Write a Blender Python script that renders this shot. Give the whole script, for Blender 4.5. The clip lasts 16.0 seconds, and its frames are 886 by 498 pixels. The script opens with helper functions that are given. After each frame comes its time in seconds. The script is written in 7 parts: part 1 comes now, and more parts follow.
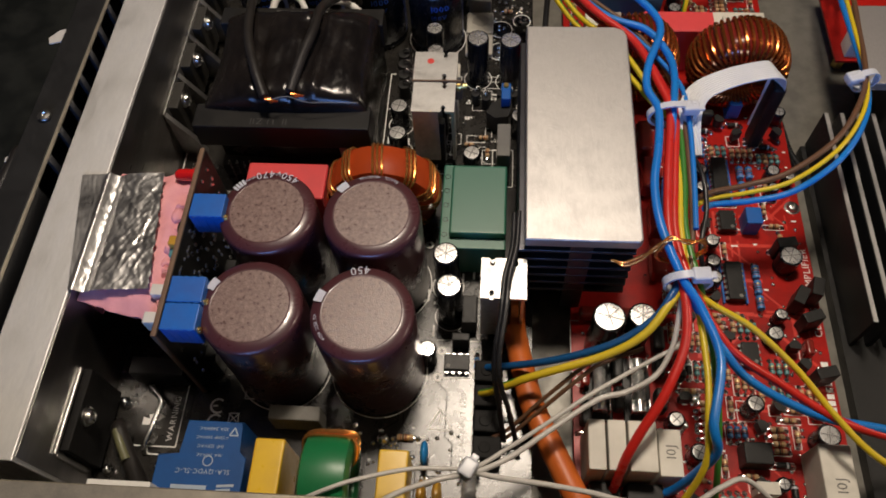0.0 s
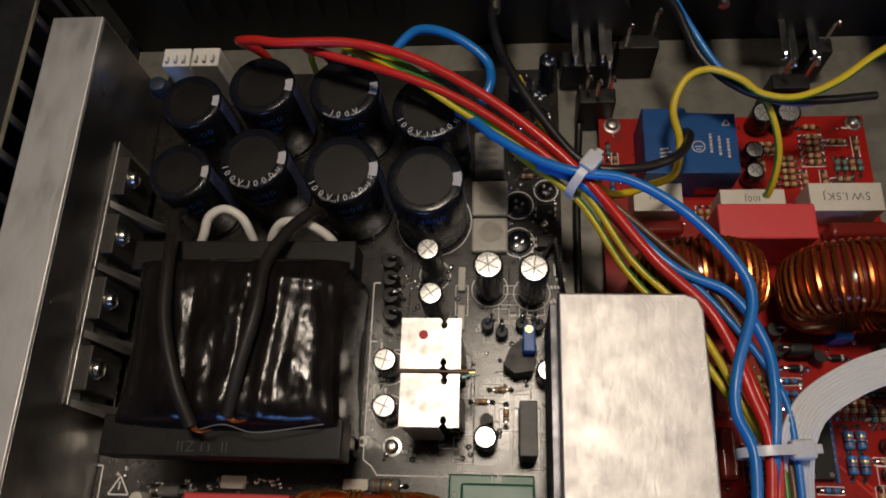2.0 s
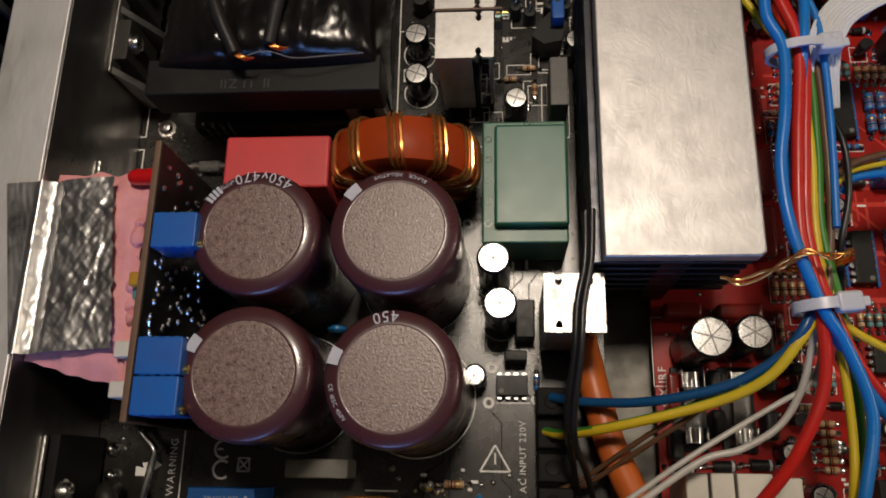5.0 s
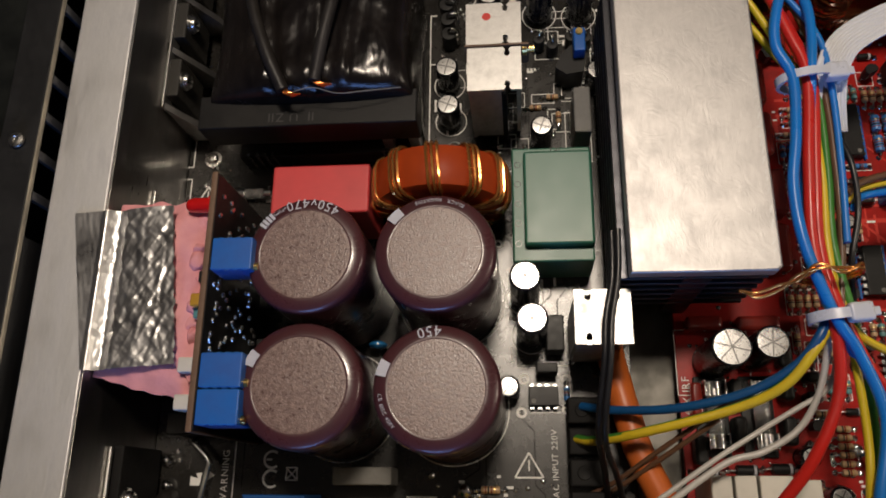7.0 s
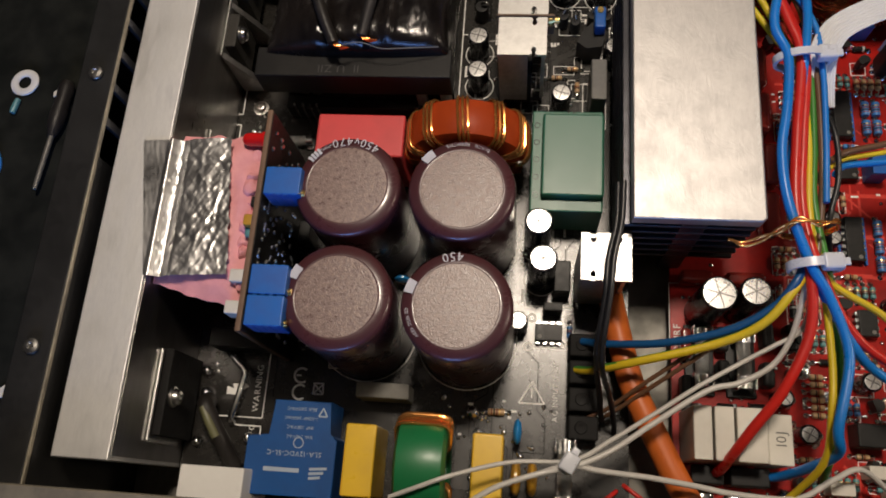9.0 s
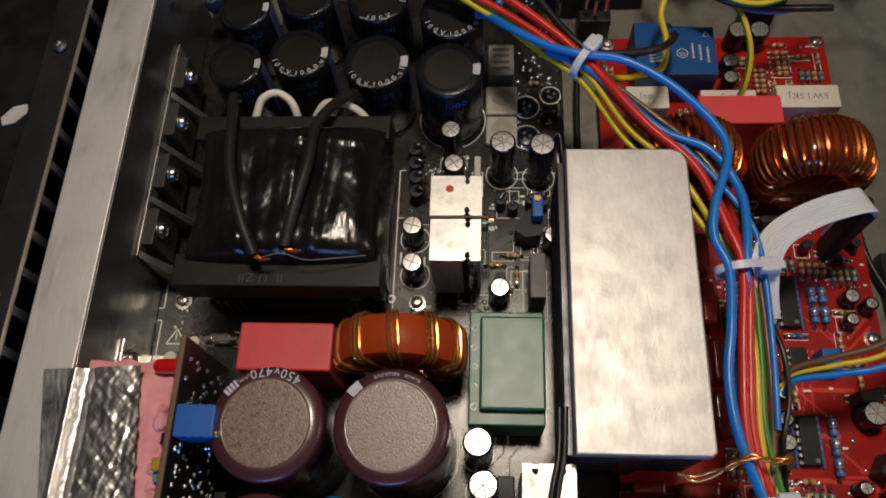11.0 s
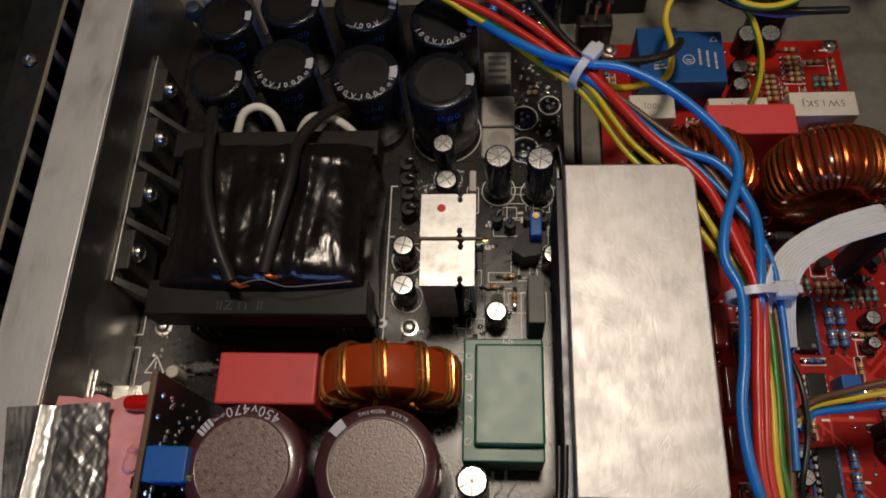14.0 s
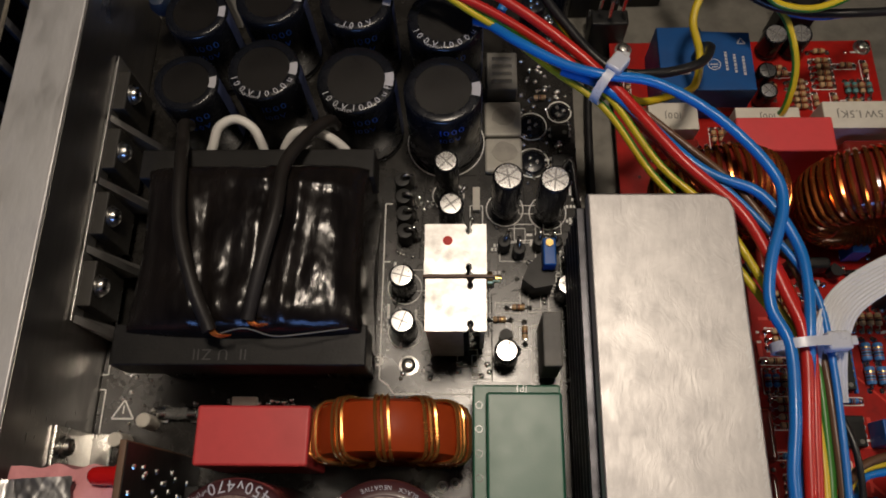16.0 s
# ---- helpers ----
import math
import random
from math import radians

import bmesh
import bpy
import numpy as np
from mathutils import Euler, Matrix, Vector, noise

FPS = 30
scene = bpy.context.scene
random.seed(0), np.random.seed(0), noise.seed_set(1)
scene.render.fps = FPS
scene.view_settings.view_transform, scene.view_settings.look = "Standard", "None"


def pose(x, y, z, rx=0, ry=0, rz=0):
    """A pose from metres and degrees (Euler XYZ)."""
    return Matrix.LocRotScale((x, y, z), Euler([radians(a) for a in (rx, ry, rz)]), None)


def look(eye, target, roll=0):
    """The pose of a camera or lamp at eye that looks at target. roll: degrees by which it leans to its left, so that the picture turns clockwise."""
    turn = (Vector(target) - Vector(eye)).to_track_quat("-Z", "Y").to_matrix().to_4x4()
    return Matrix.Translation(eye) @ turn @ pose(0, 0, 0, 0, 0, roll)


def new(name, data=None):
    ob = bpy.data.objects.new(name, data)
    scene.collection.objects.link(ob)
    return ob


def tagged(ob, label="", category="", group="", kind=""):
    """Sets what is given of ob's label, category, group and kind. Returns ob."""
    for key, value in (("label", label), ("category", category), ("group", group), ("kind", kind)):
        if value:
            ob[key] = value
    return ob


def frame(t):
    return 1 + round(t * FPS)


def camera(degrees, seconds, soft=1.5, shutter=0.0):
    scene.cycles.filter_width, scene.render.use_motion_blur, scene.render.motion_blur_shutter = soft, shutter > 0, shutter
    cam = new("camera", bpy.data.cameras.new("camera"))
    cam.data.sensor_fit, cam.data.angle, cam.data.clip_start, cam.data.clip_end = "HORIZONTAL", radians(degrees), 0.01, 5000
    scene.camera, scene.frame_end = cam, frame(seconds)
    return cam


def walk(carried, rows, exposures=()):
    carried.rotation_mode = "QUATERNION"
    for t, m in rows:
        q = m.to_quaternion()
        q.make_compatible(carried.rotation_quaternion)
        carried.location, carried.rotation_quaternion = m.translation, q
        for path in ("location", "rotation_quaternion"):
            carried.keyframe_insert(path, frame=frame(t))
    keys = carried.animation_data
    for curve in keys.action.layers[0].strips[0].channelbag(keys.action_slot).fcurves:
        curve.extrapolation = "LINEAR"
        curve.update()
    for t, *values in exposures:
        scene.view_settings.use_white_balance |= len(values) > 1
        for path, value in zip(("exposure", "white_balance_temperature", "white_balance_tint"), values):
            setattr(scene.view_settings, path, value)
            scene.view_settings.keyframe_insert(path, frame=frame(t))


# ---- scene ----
cam = camera(60.2, 16.0, soft=1.8)
PATH = [
    (0, 0.0179, 0.0813, 0.2824, 29.66, 2.37, 3.40),
    (0.5, 0.0264, 0.1050, 0.3035, 27.98, 4.40, 3.66),
    (1, 0.0198, 0.1401, 0.3029, 26.99, 3.59, 2.35),
    (1.5, 0.0235, 0.2027, 0.2935, 24.08, 4.66, 1.57),
    (2, 0.0144, 0.2527, 0.2652, 20.67, 4.50, 1.69),
    (2.5, 0.0054, 0.2537, 0.2552, 18.21, 3.46, 1.85),
    (3, 0.0050, 0.1959, 0.2674, 19.74, 3.99, 1.93),
    (3.5, 0.0017, 0.1525, 0.2587, 20.41, 3.70, 2.06),
    (3.7, 0.0020, 0.1533, 0.2508, 19.58, 3.89, 2.18),
    (6, 0.0047, 0.1707, 0.2428, 15.86, 4.89, 0.25),
    (6.5, 0.0015, 0.1722, 0.2421, 16.00, 4.66, 0.45),
    (7, -0.0016, 0.1588, 0.2599, 17.66, 5.82, 0.50),
    (7.5, -0.0045, 0.1382, 0.2586, 19.82, 5.67, 1.30),
    (8, -0.0007, 0.1289, 0.2660, 18.77, 6.19, 3.07),
    (8.5, 0.0021, 0.1187, 0.2709, 18.82, 6.47, 4.15),
    (9, -0.0039, 0.1307, 0.2818, 18.01, 5.25, 4.07),
    (9.5, 0.0015, 0.1309, 0.2801, 19.39, 4.42, 3.68),
    (10, 0.0051, 0.1336, 0.2873, 22.99, 3.64, 2.70),
    (10.2, 0.0029, 0.1460, 0.2866, 22.82, 3.07, 2.35),
    (12.3, 0.0073, 0.1980, 0.2644, 22.91, 3.46, 1.43),
    (12.5, 0.0067, 0.1987, 0.2611, 23.00, 3.33, 1.50),
    (13, 0.0070, 0.1991, 0.2629, 22.90, 3.39, 1.65),
    (13.5, 0.0094, 0.1944, 0.2712, 23.32, 4.09, 1.77),
    (14, 0.0086, 0.1983, 0.2693, 22.91, 3.97, 1.56),
    (14.5, 0.0084, 0.2016, 0.2659, 22.82, 3.97, 1.27),
    (15, 0.0058, 0.2290, 0.2550, 20.24, 3.19, 1.18),
    (15.5, 0.0015, 0.2558, 0.2376, 17.04, 2.53, 0.72),
    (16, -0.0042, 0.2293, 0.2513, 20.20, 1.96, 0.58),
]
walk(cam, [(t, pose(x, y, z, a, b, c)) for t, x, y, z, a, b, c in PATH], exposures=[(0.0, 0.22), (0.5, 0.02), (1.0, -0.2), (1.5, -0.5), (2.0, -0.52), (2.5, -0.22), (3.5, -0.23), (6.0, -0.28), (6.5, -0.27), (7.0, -0.14), (7.5, -0.02), (8.0, 0.05), (8.5, 0.16), (9.0, 0.1), (10.2, -0.12), (12.5, -0.48), (14.5, -0.48), (15.5, -0.75), (16.0, -0.48)])

# ---- light: a warm lamp hanging over the table, a warm lamp to the right, the cool glow of a screen in front ----
world = bpy.data.worlds.new("room_dim")
world.use_nodes = True
world.node_tree.nodes["Background"].inputs[0].default_value = (1.0, 0.8, 0.6, 1)
world.node_tree.nodes["Background"].inputs[1].default_value = 0.05
scene.world = world


def area_lamp(name, eye, target, size, watts, colour):
    la = bpy.data.lights.new(name, "AREA")
    la.shape, la.size, la.energy, la.color = "DISK", size, watts, colour
    ob = new(name, la)
    ob.matrix_world = look(eye, target)
    return ob


bulb = bpy.data.lights.new("hanging_lamp", "POINT")
bulb.energy, bulb.shadow_soft_size, bulb.color = 14.5, 0.055, (1.0, 0.85, 0.69)
new("hanging_lamp", bulb).location = (0.03, 0.395, 0.74)
area_lamp("side_lamp", (1.1, 0.25, 0.75), (0, 0.25, 0), 0.22, 2.7, (1.0, 0.84, 0.66))
area_lamp("screen_glow", (-0.1, -0.85, 0.30), (0, 0.25, 0), 0.60, 8.0, (0.20, 0.40, 1.0))

# ---- helpers in millimetres ----
MM = 0.001


def bm_new():
    return bmesh.new()


def mesh_of(name, bm, material, smooth=48):
    me = bpy.data.meshes.new(name)
    bmesh.ops.scale(bm, vec=(MM, MM, MM), verts=bm.verts)
    bmesh.ops.recalc_face_normals(bm, faces=bm.faces)
    bm.to_mesh(me)
    bm.free()
    mats = material if isinstance(material, (list, tuple)) else [material]
    for m in mats:
        me.materials.append(m)
    if smooth:
        for p in me.polygons:
            p.use_smooth = True
        me.set_sharp_from_angle(angle=radians(smooth))
        if len(me.polygons) < 400:
            keep_flats(me, math.cos(radians(smooth)))
    return me


def keep_flats(me, limit):
    """Area-weighted corner normals, so that flats stay flat between rounded edges."""
    ns = [p.normal.copy() for p in me.polygons]
    ar = [p.area for p in me.polygons]
    at = [[] for v in me.vertices]
    for p in me.polygons:
        for v in p.vertices:
            at[v].append(p.index)
    out = [None] * len(me.loops)
    for p in me.polygons:
        for li, v in zip(p.loop_indices, p.vertices):
            s = Vector((0, 0, 0))
            for q in at[v]:
                if ns[q].dot(ns[p.index]) > limit:
                    s += ns[q] * ar[q]
            out[li] = s.normalized() if s.length > 0 else ns[p.index]
    me.normals_split_custom_set(out)


def thing(name, base, label, category, group="", kind="", bm=None, material=None, rz=0):
    """A top-level thing at base (mm): an Empty, or a mesh when bm is given."""
    ob = new(name, mesh_of(name, bm, material) if bm else None)
    if not bm:
        ob.empty_display_size = 0.01
    ob.location = Vector(base) * MM
    ob.rotation_euler = (0, 0, radians(rz))
    return tagged(ob, label, category, group, kind)


def part(name, bm, material, parent, label="", at=None, smooth=48):
    ob = new(name, mesh_of(name, bm, material, smooth))
    ob.parent = parent
    if at:
        ob.location = Vector(at) * MM
    if label:
        ob["label"] = label
    return ob


def again(ob, parent, at):
    """The same mesh once more under parent."""
    o = new(ob.name.split(".")[0], ob.data)
    o.parent = parent
    o.location = Vector(at) * MM
    return o


def box(bm, x0, x1, y0, y1, z0, z1, bevel=0.0, seg=2, mi=0):
    vs = [bm.verts.new((x, y, z)) for z in (z0, z1) for x, y in ((x0, y0), (x1, y0), (x1, y1), (x0, y1))]
    fs = [bm.faces.new([vs[i] for i in f]) for f in ((3, 2, 1, 0), (4, 5, 6, 7), (0, 1, 5, 4), (1, 2, 6, 5), (2, 3, 7, 6), (3, 0, 4, 7))]
    for f in fs:
        f.material_index = mi
    if bevel:
        es = list({e for f in fs for e in f.edges})
        r = bmesh.ops.bevel(bm, geom=es, offset=bevel, segments=seg, affect="EDGES", profile=0.5)
        for f in r["faces"]:
            f.material_index = mi
    return vs


def lathe(bm, profile, cx=0, cy=0, seg=32, axis="z", mi=0, cz=0):
    """Turns (r, h) pairs round an axis."""
    rings = []
    for r, h in profile:
        if r < 1e-6:
            p = {"z": (cx, cy, h), "x": (h, cx, cy), "y": (cx, h, cy)}[axis]
            rings.append([bm.verts.new((p[0], p[1], p[2]))])
            continue
        ring = []
        for k in range(seg):
            a = 2 * math.pi * k / seg
            u, v = r * math.cos(a), r * math.sin(a)
            p = {"z": (cx + u, cy + v, h), "x": (h, cx + u, cy + v), "y": (cx + u, h, cy + v)}[axis]
            ring.append(bm.verts.new(p))
        rings.append(ring)
    for a, b in zip(rings, rings[1:]):
        if len(a) == 1 and len(b) == 1:
            continue
        for k in range(seg):
            n = (k + 1) % seg
            if len(a) == 1:
                f = bm.faces.new((a[0], b[k], b[n]))
            elif len(b) == 1:
                f = bm.faces.new((a[k], a[n], b[0]))
            else:
                f = bm.faces.new((a[k], a[n], b[n], b[k]))
            f.material_index = mi


def cyl(bm, cx, cy, z0, z1, r, seg=24, bevel=0.0, axis="z", mi=0):
    b = bevel
    if b:
        pr = [(0, z0), (r, z0), (r, z1 - b), (r - 0.3 * b, z1 - 0.3 * b), (r - b, z1), (0, z1)]
    else:
        pr = [(0, z0), (r, z0), (r, z1), (0, z1)]
    lathe(bm, pr, cx, cy, seg, axis, mi)


def smooth_line(pts, n=8):
    pts = [Vector(p) for p in pts]
    if len(pts) < 3:
        return [pts[0].lerp(pts[-1], k / n) for k in range(n + 1)]
    ext = [2 * pts[0] - pts[1]] + pts + [2 * pts[-1] - pts[-2]]
    out = []
    for i in range(1, len(ext) - 2):
        p0, p1, p2, p3 = ext[i - 1:i + 3]
        for k in range(n):
            t = k / n
            out.append(0.5 * ((2 * p1) + (p2 - p0) * t + (2 * p0 - 5 * p1 + 4 * p2 - p3) * t * t + (3 * p1 - p0 - 3 * p2 + p3) * t ** 3))
    return out + [pts[-1]]


def tube(bm, pts, r, seg=8, n=8, mi=0, raw=False, stripe=None, flat=1.0):
    """A round cord along points; stripe: every how many mm of it a second colour winds round."""
    line = [Vector(p) for p in pts] if raw else smooth_line(pts, n)
    rings, ref = [], None
    for i, p in enumerate(line):
        d = (line[min(i + 1, len(line) - 1)] - line[max(i - 1, 0)]).normalized()
        if ref is None:
            ref = d.cross(Vector((0, 0, 1)))
            if ref.length < 0.1:
                ref = d.cross(Vector((1, 0, 0)))
        ref = (ref - d * ref.dot(d)).normalized()
        up = d.cross(ref)
        rings.append([bm.verts.new(p + r * (math.cos(2 * math.pi * k / seg) * ref + flat * math.sin(2 * math.pi * k / seg) * up)) for k in range(seg)])
    for i, (a, b) in enumerate(zip(rings, rings[1:])):
        for k in range(seg):
            f = bm.faces.new((a[k], a[(k + 1) % seg], b[(k + 1) % seg], b[k]))
            f.material_index = mi
            if stripe and (k + i * 0.03 + 1) % seg < 4.0:
                f.material_index = 1
    for ring in (rings[0], rings[-1]):
        f = bm.faces.new(ring)
        f.material_index = mi


def plate(bm, outline, z0, z1, mi=0):
    """An upright prism over a flat outline."""
    a = [bm.verts.new((x, y, z0)) for x, y in outline]
    b = [bm.verts.new((x, y, z1)) for x, y in outline]
    n = len(outline)
    fs = [bm.faces.new(a[::-1]), bm.faces.new(b)]
    fs += [bm.faces.new((a[k], a[(k + 1) % n], b[(k + 1) % n], b[k])) for k in range(n)]
    for f in fs:
        f.material_index = mi


GLYPHS = {}


def glyph(ch):
    """Vertices and faces of one letter of the built-in font, 1 high."""
    if ch not in GLYPHS:
        cu = bpy.data.curves.new("letter", "FONT")
        cu.body, cu.size, cu.resolution_u = ch, 1.4, 2
        ob = new("letter", cu)
        me = bpy.data.meshes.new_from_object(ob.evaluated_get(bpy.context.evaluated_depsgraph_get()))
        vs = [v.co.copy() for v in me.vertices]
        GLYPHS[ch] = (vs, [tuple(p.vertices) for p in me.polygons], (max([v.x for v in vs], default=0.25) + 0.14))
        bpy.data.objects.remove(ob)
        bpy.data.meshes.remove(me)
        bpy.data.curves.remove(cu)
    return GLYPHS[ch]


def put_glyph(bm, ch, m):
    vs, fs, w = glyph(ch)
    new_vs = [bm.verts.new(m @ v) for v in vs]
    for f in fs:
        try:
            bm.faces.new([new_vs[i] for i in f])
        except ValueError:
            pass


def writing(bm, text, size, at, rz=0, rx=0, centre=True):
    """Flat letters at a place (mm), turned about z and x."""
    m0 = pose(*at, rx, 0, rz)
    total = sum(glyph(c)[2] if c != " " else 0.45 for c in text) * size
    x = -total / 2 if centre else 0.0
    for c in text:
        if c == " ":
            x += 0.45 * size
            continue
        put_glyph(bm, c, m0 @ Matrix.Translation((x, -size / 2, 0)) @ Matrix.Scale(size, 4))
        x += glyph(c)[2] * size


def arc_writing(bm, text, size, r, z, mid, cx=0, cy=0, inward=True):
    """Letters round a circle, their heads towards its middle."""
    total = sum(glyph(c)[2] if c != " " else 0.45 for c in text) * size
    s = -total / 2
    for c in text:
        w = (glyph(c)[2] if c != " " else 0.45) * size
        if c != " ":
            turn = (s + w / 2) / r
            a = radians(mid) + (turn if inward else -turn)
            m = Matrix.Translation((cx + r * math.cos(a), cy + r * math.sin(a), z)) @ Matrix.Rotation(a + math.pi / 2 if inward else a - math.pi / 2, 4, "Z")
            put_glyph(bm, c, m @ Matrix.Translation((-w / 2, -size / 2, 0)) @ Matrix.Scale(size, 4))
        s += w


def ring_line(bm, cx, cy, r, w, z, a0=0, a1=360, seg=40):
    """A thin printed ring."""
    prev = None
    for k in range(seg + 1):
        a = radians(a0 + (a1 - a0) * k / seg)
        cur = [bm.verts.new((cx + q * math.cos(a), cy + q * math.sin(a), z)) for q in (r, r + w)]
        if prev:
            bm.faces.new((prev[0], prev[1], cur[1], cur[0]))
        prev = cur


LAYER = [0]


def stroke(bm, x0, y0, x1, y1, w, z):
    """A printed line, each a hair above the last."""
    LAYER[0] = (LAYER[0] + 1) % 12
    z += 0.004 * LAYER[0]
    d = Vector((x1 - x0, y1 - y0)).normalized() * (w / 2)
    bm.faces.new([bm.verts.new((x, y, z)) for x, y in ((x0 - d.y, y0 + d.x), (x0 + d.y, y0 - d.x), (x1 + d.y, y1 - d.x), (x1 - d.y, y1 + d.x))])


# ---- materials ----
def surface(name, colour, rough=0.5, metal=0.0, second=None, grain=400.0, mix=0.5, bump=0.0, bump_scale=1500.0, rough_var=0.12,
            coat=0.0, stretch=(1, 1, 1), trans=0.0, spec=0.5, rand=0.0, blot=60.0, emit=0.0):
    """Colour that wanders between two tones at two scales, with gloss that varies and a fine relief. Sizes are per metre."""
    m = bpy.data.materials.new(name)
    m.use_nodes = True
    nt = m.node_tree
    b = nt.nodes["Principled BSDF"]
    co = nt.nodes.new("ShaderNodeTexCoord")
    mp = nt.nodes.new("ShaderNodeMapping")
    mp.inputs["Scale"].default_value = stretch
    nt.links.new(co.outputs["Object"], mp.inputs[0])
    if second is None:
        second = tuple(c * 0.72 for c in colour)
    n1 = nt.nodes.new("ShaderNodeTexNoise")
    n1.inputs["Scale"].default_value, n1.inputs["Detail"].default_value, n1.inputs["Roughness"].default_value = grain, 6, 0.65
    n2 = nt.nodes.new("ShaderNodeTexNoise")
    n2.inputs["Scale"].default_value, n2.inputs["Detail"].default_value = blot, 3
    nt.links.new(mp.outputs[0], n1.inputs[0])
    nt.links.new(co.outputs["Object"], n2.inputs[0])
    add = nt.nodes.new("ShaderNodeMath")
    add.operation = "MULTIPLY"
    nt.links.new(n1.outputs[0], add.inputs[0])
    nt.links.new(n2.outputs[0], add.inputs[1])
    ramp = nt.nodes.new("ShaderNodeMapRange")
    ramp.inputs[1].default_value, ramp.inputs[2].default_value = 0.14, 0.38
    ramp.inputs[3].default_value, ramp.inputs[4].default_value = 0.0, mix
    nt.links.new(add.outputs[0], ramp.inputs[0])
    mixn = nt.nodes.new("ShaderNodeMix")
    mixn.data_type = "RGBA"
    mixn.inputs[6].default_value, mixn.inputs[7].default_value = (*colour, 1), (*second, 1)
    nt.links.new(ramp.outputs[0], mixn.inputs[0])
    out = mixn.outputs[2]
    if rand:
        oi = nt.nodes.new("ShaderNodeObjectInfo")
        mr = nt.nodes.new("ShaderNodeMapRange")
        mr.inputs[3].default_value, mr.inputs[4].default_value = 1 - rand, 1 + rand
        nt.links.new(oi.outputs["Random"], mr.inputs[0])
        hs = nt.nodes.new("ShaderNodeHueSaturation")
        nt.links.new(mr.outputs[0], hs.inputs["Value"])
        nt.links.new(out, hs.inputs["Color"])
        out = hs.outputs[0]
    nt.links.new(out, b.inputs["Base Color"])
    rr = nt.nodes.new("ShaderNodeMapRange")
    rr.inputs[3].default_value, rr.inputs[4].default_value = max(rough - rough_var, 0.02), min(rough + rough_var, 1)
    blend = nt.nodes.new("ShaderNodeMix")
    blend.inputs[0].default_value = 0.55
    nt.links.new(n1.outputs[0], blend.inputs[2])
    nt.links.new(n2.outputs[0], blend.inputs[3])
    rr.inputs[1].default_value, rr.inputs[2].default_value = 0.3, 0.7
    nt.links.new(blend.outputs[0], rr.inputs[0])
    nt.links.new(rr.outputs[0], b.inputs["Roughness"])
    b.inputs["Metallic"].default_value = metal
    b.inputs["Specular IOR Level"].default_value = spec
    b.inputs["Coat Weight"].default_value = coat
    b.inputs["Coat Roughness"].default_value = 0.08
    b.inputs["Transmission Weight"].default_value = trans
    if emit:
        b.inputs["Emission Color"].default_value = (*colour, 1)
        b.inputs["Emission Strength"].default_value = emit
    if bump:
        bu = nt.nodes.new("ShaderNodeBump")
        bu.inputs["Strength"].default_value, bu.inputs["Distance"].default_value = min(bump, 1.0), 0.0004
        n3 = nt.nodes.new("ShaderNodeTexNoise")
        n3.inputs["Scale"].default_value, n3.inputs["Detail"].default_value = bump_scale, 4
        nt.links.new(mp.outputs[0], n3.inputs[0])
        nt.links.new(n3.outputs[0], bu.inputs["Height"])
        nt.links.new(bu.outputs[0], b.inputs["Normal"])
    return m


ALU = surface("brushed_aluminium", (0.49, 0.465, 0.46), 0.53, 1.0, (0.42, 0.40, 0.395), 1100, 0.7, 0.12, 1600, stretch=(1, 0.5, 1), blot=26, rough_var=0.04)
ALU_BAR = surface("sawn_aluminium", (0.86, 0.855, 0.84), 0.58, 1.0, (0.62, 0.615, 0.61), 200, 0.9, 0.10, 700, stretch=(1, 0.3, 0.5), blot=32, rough_var=0.16)
# inner rail face: smoother finish, with dark reflections painted in as darker metal
ALU_FACE_SHADED = surface("milled_aluminium_shaded", (0.50, 0.49, 0.48), 0.34, 1.0, (0.34, 0.33, 0.32), 160, 0.9, 0.12, 500, stretch=(1, 0.12, 1), blot=30, rough_var=0.12)
DARK_BEAD = surface("blue_grey_bead", (0.022, 0.036, 0.062), 0.4, 0.0, (0.016, 0.026, 0.045), 300, 0.6)
DARK_ANODISED = surface("dark_anodised_fin", (0.09, 0.09, 0.10), 0.36, 0.85, (0.05, 0.05, 0.055), 300, 0.7, 0.05)
RELAY_PRINT = surface("pale_blue_print", (0.34, 0.42, 0.52), 0.5)
W_NAVY = surface("navy_wire", (0.008, 0.075, 0.22), 0.36, 0.0, (0.007, 0.06, 0.18), 120, 0.6, 0.03)
GREY_MOULD = surface("grey_moulding", (0.030, 0.028, 0.024), 0.5, 0.0, (0.022, 0.020, 0.018), 500, 0.6, 0.1, spec=0.4)
ALU_PLAIN = surface("bare_aluminium", (0.70, 0.69, 0.67), 0.44, 1.0, (0.50, 0.49, 0.48), 500, 0.8, 0.10, 500, blot=120)
STEEL = surface("zinc_steel", (0.62, 0.61, 0.58), 0.30, 1.0, (0.45, 0.44, 0.42), 600, 0.5, 0.1)
TINNED = surface("solder", (0.75, 0.75, 0.74), 0.22, 1.0)
BLACK_PCB = surface("black_solder_mask", (0.010, 0.009, 0.008), 0.27, 0.0, (0.024, 0.022, 0.019), 300, 0.8, 0.05, 2500, spec=0.62, rough_var=0.05)
RED_PCB = surface("red_solder_mask", (0.40, 0.012, 0.008), 0.36, 0.0, (0.20, 0.006, 0.0045), 200, 0.8, 0.08, 1800, spec=0.3)
SILK = surface("white_print", (0.84, 0.83, 0.80), 0.6, mix=0.3)
FLOOR_STEEL = surface("chassis_steel", (0.21, 0.20, 0.175), 0.5, 0.4, (0.12, 0.115, 0.10), 120, 0.8, 0.1)
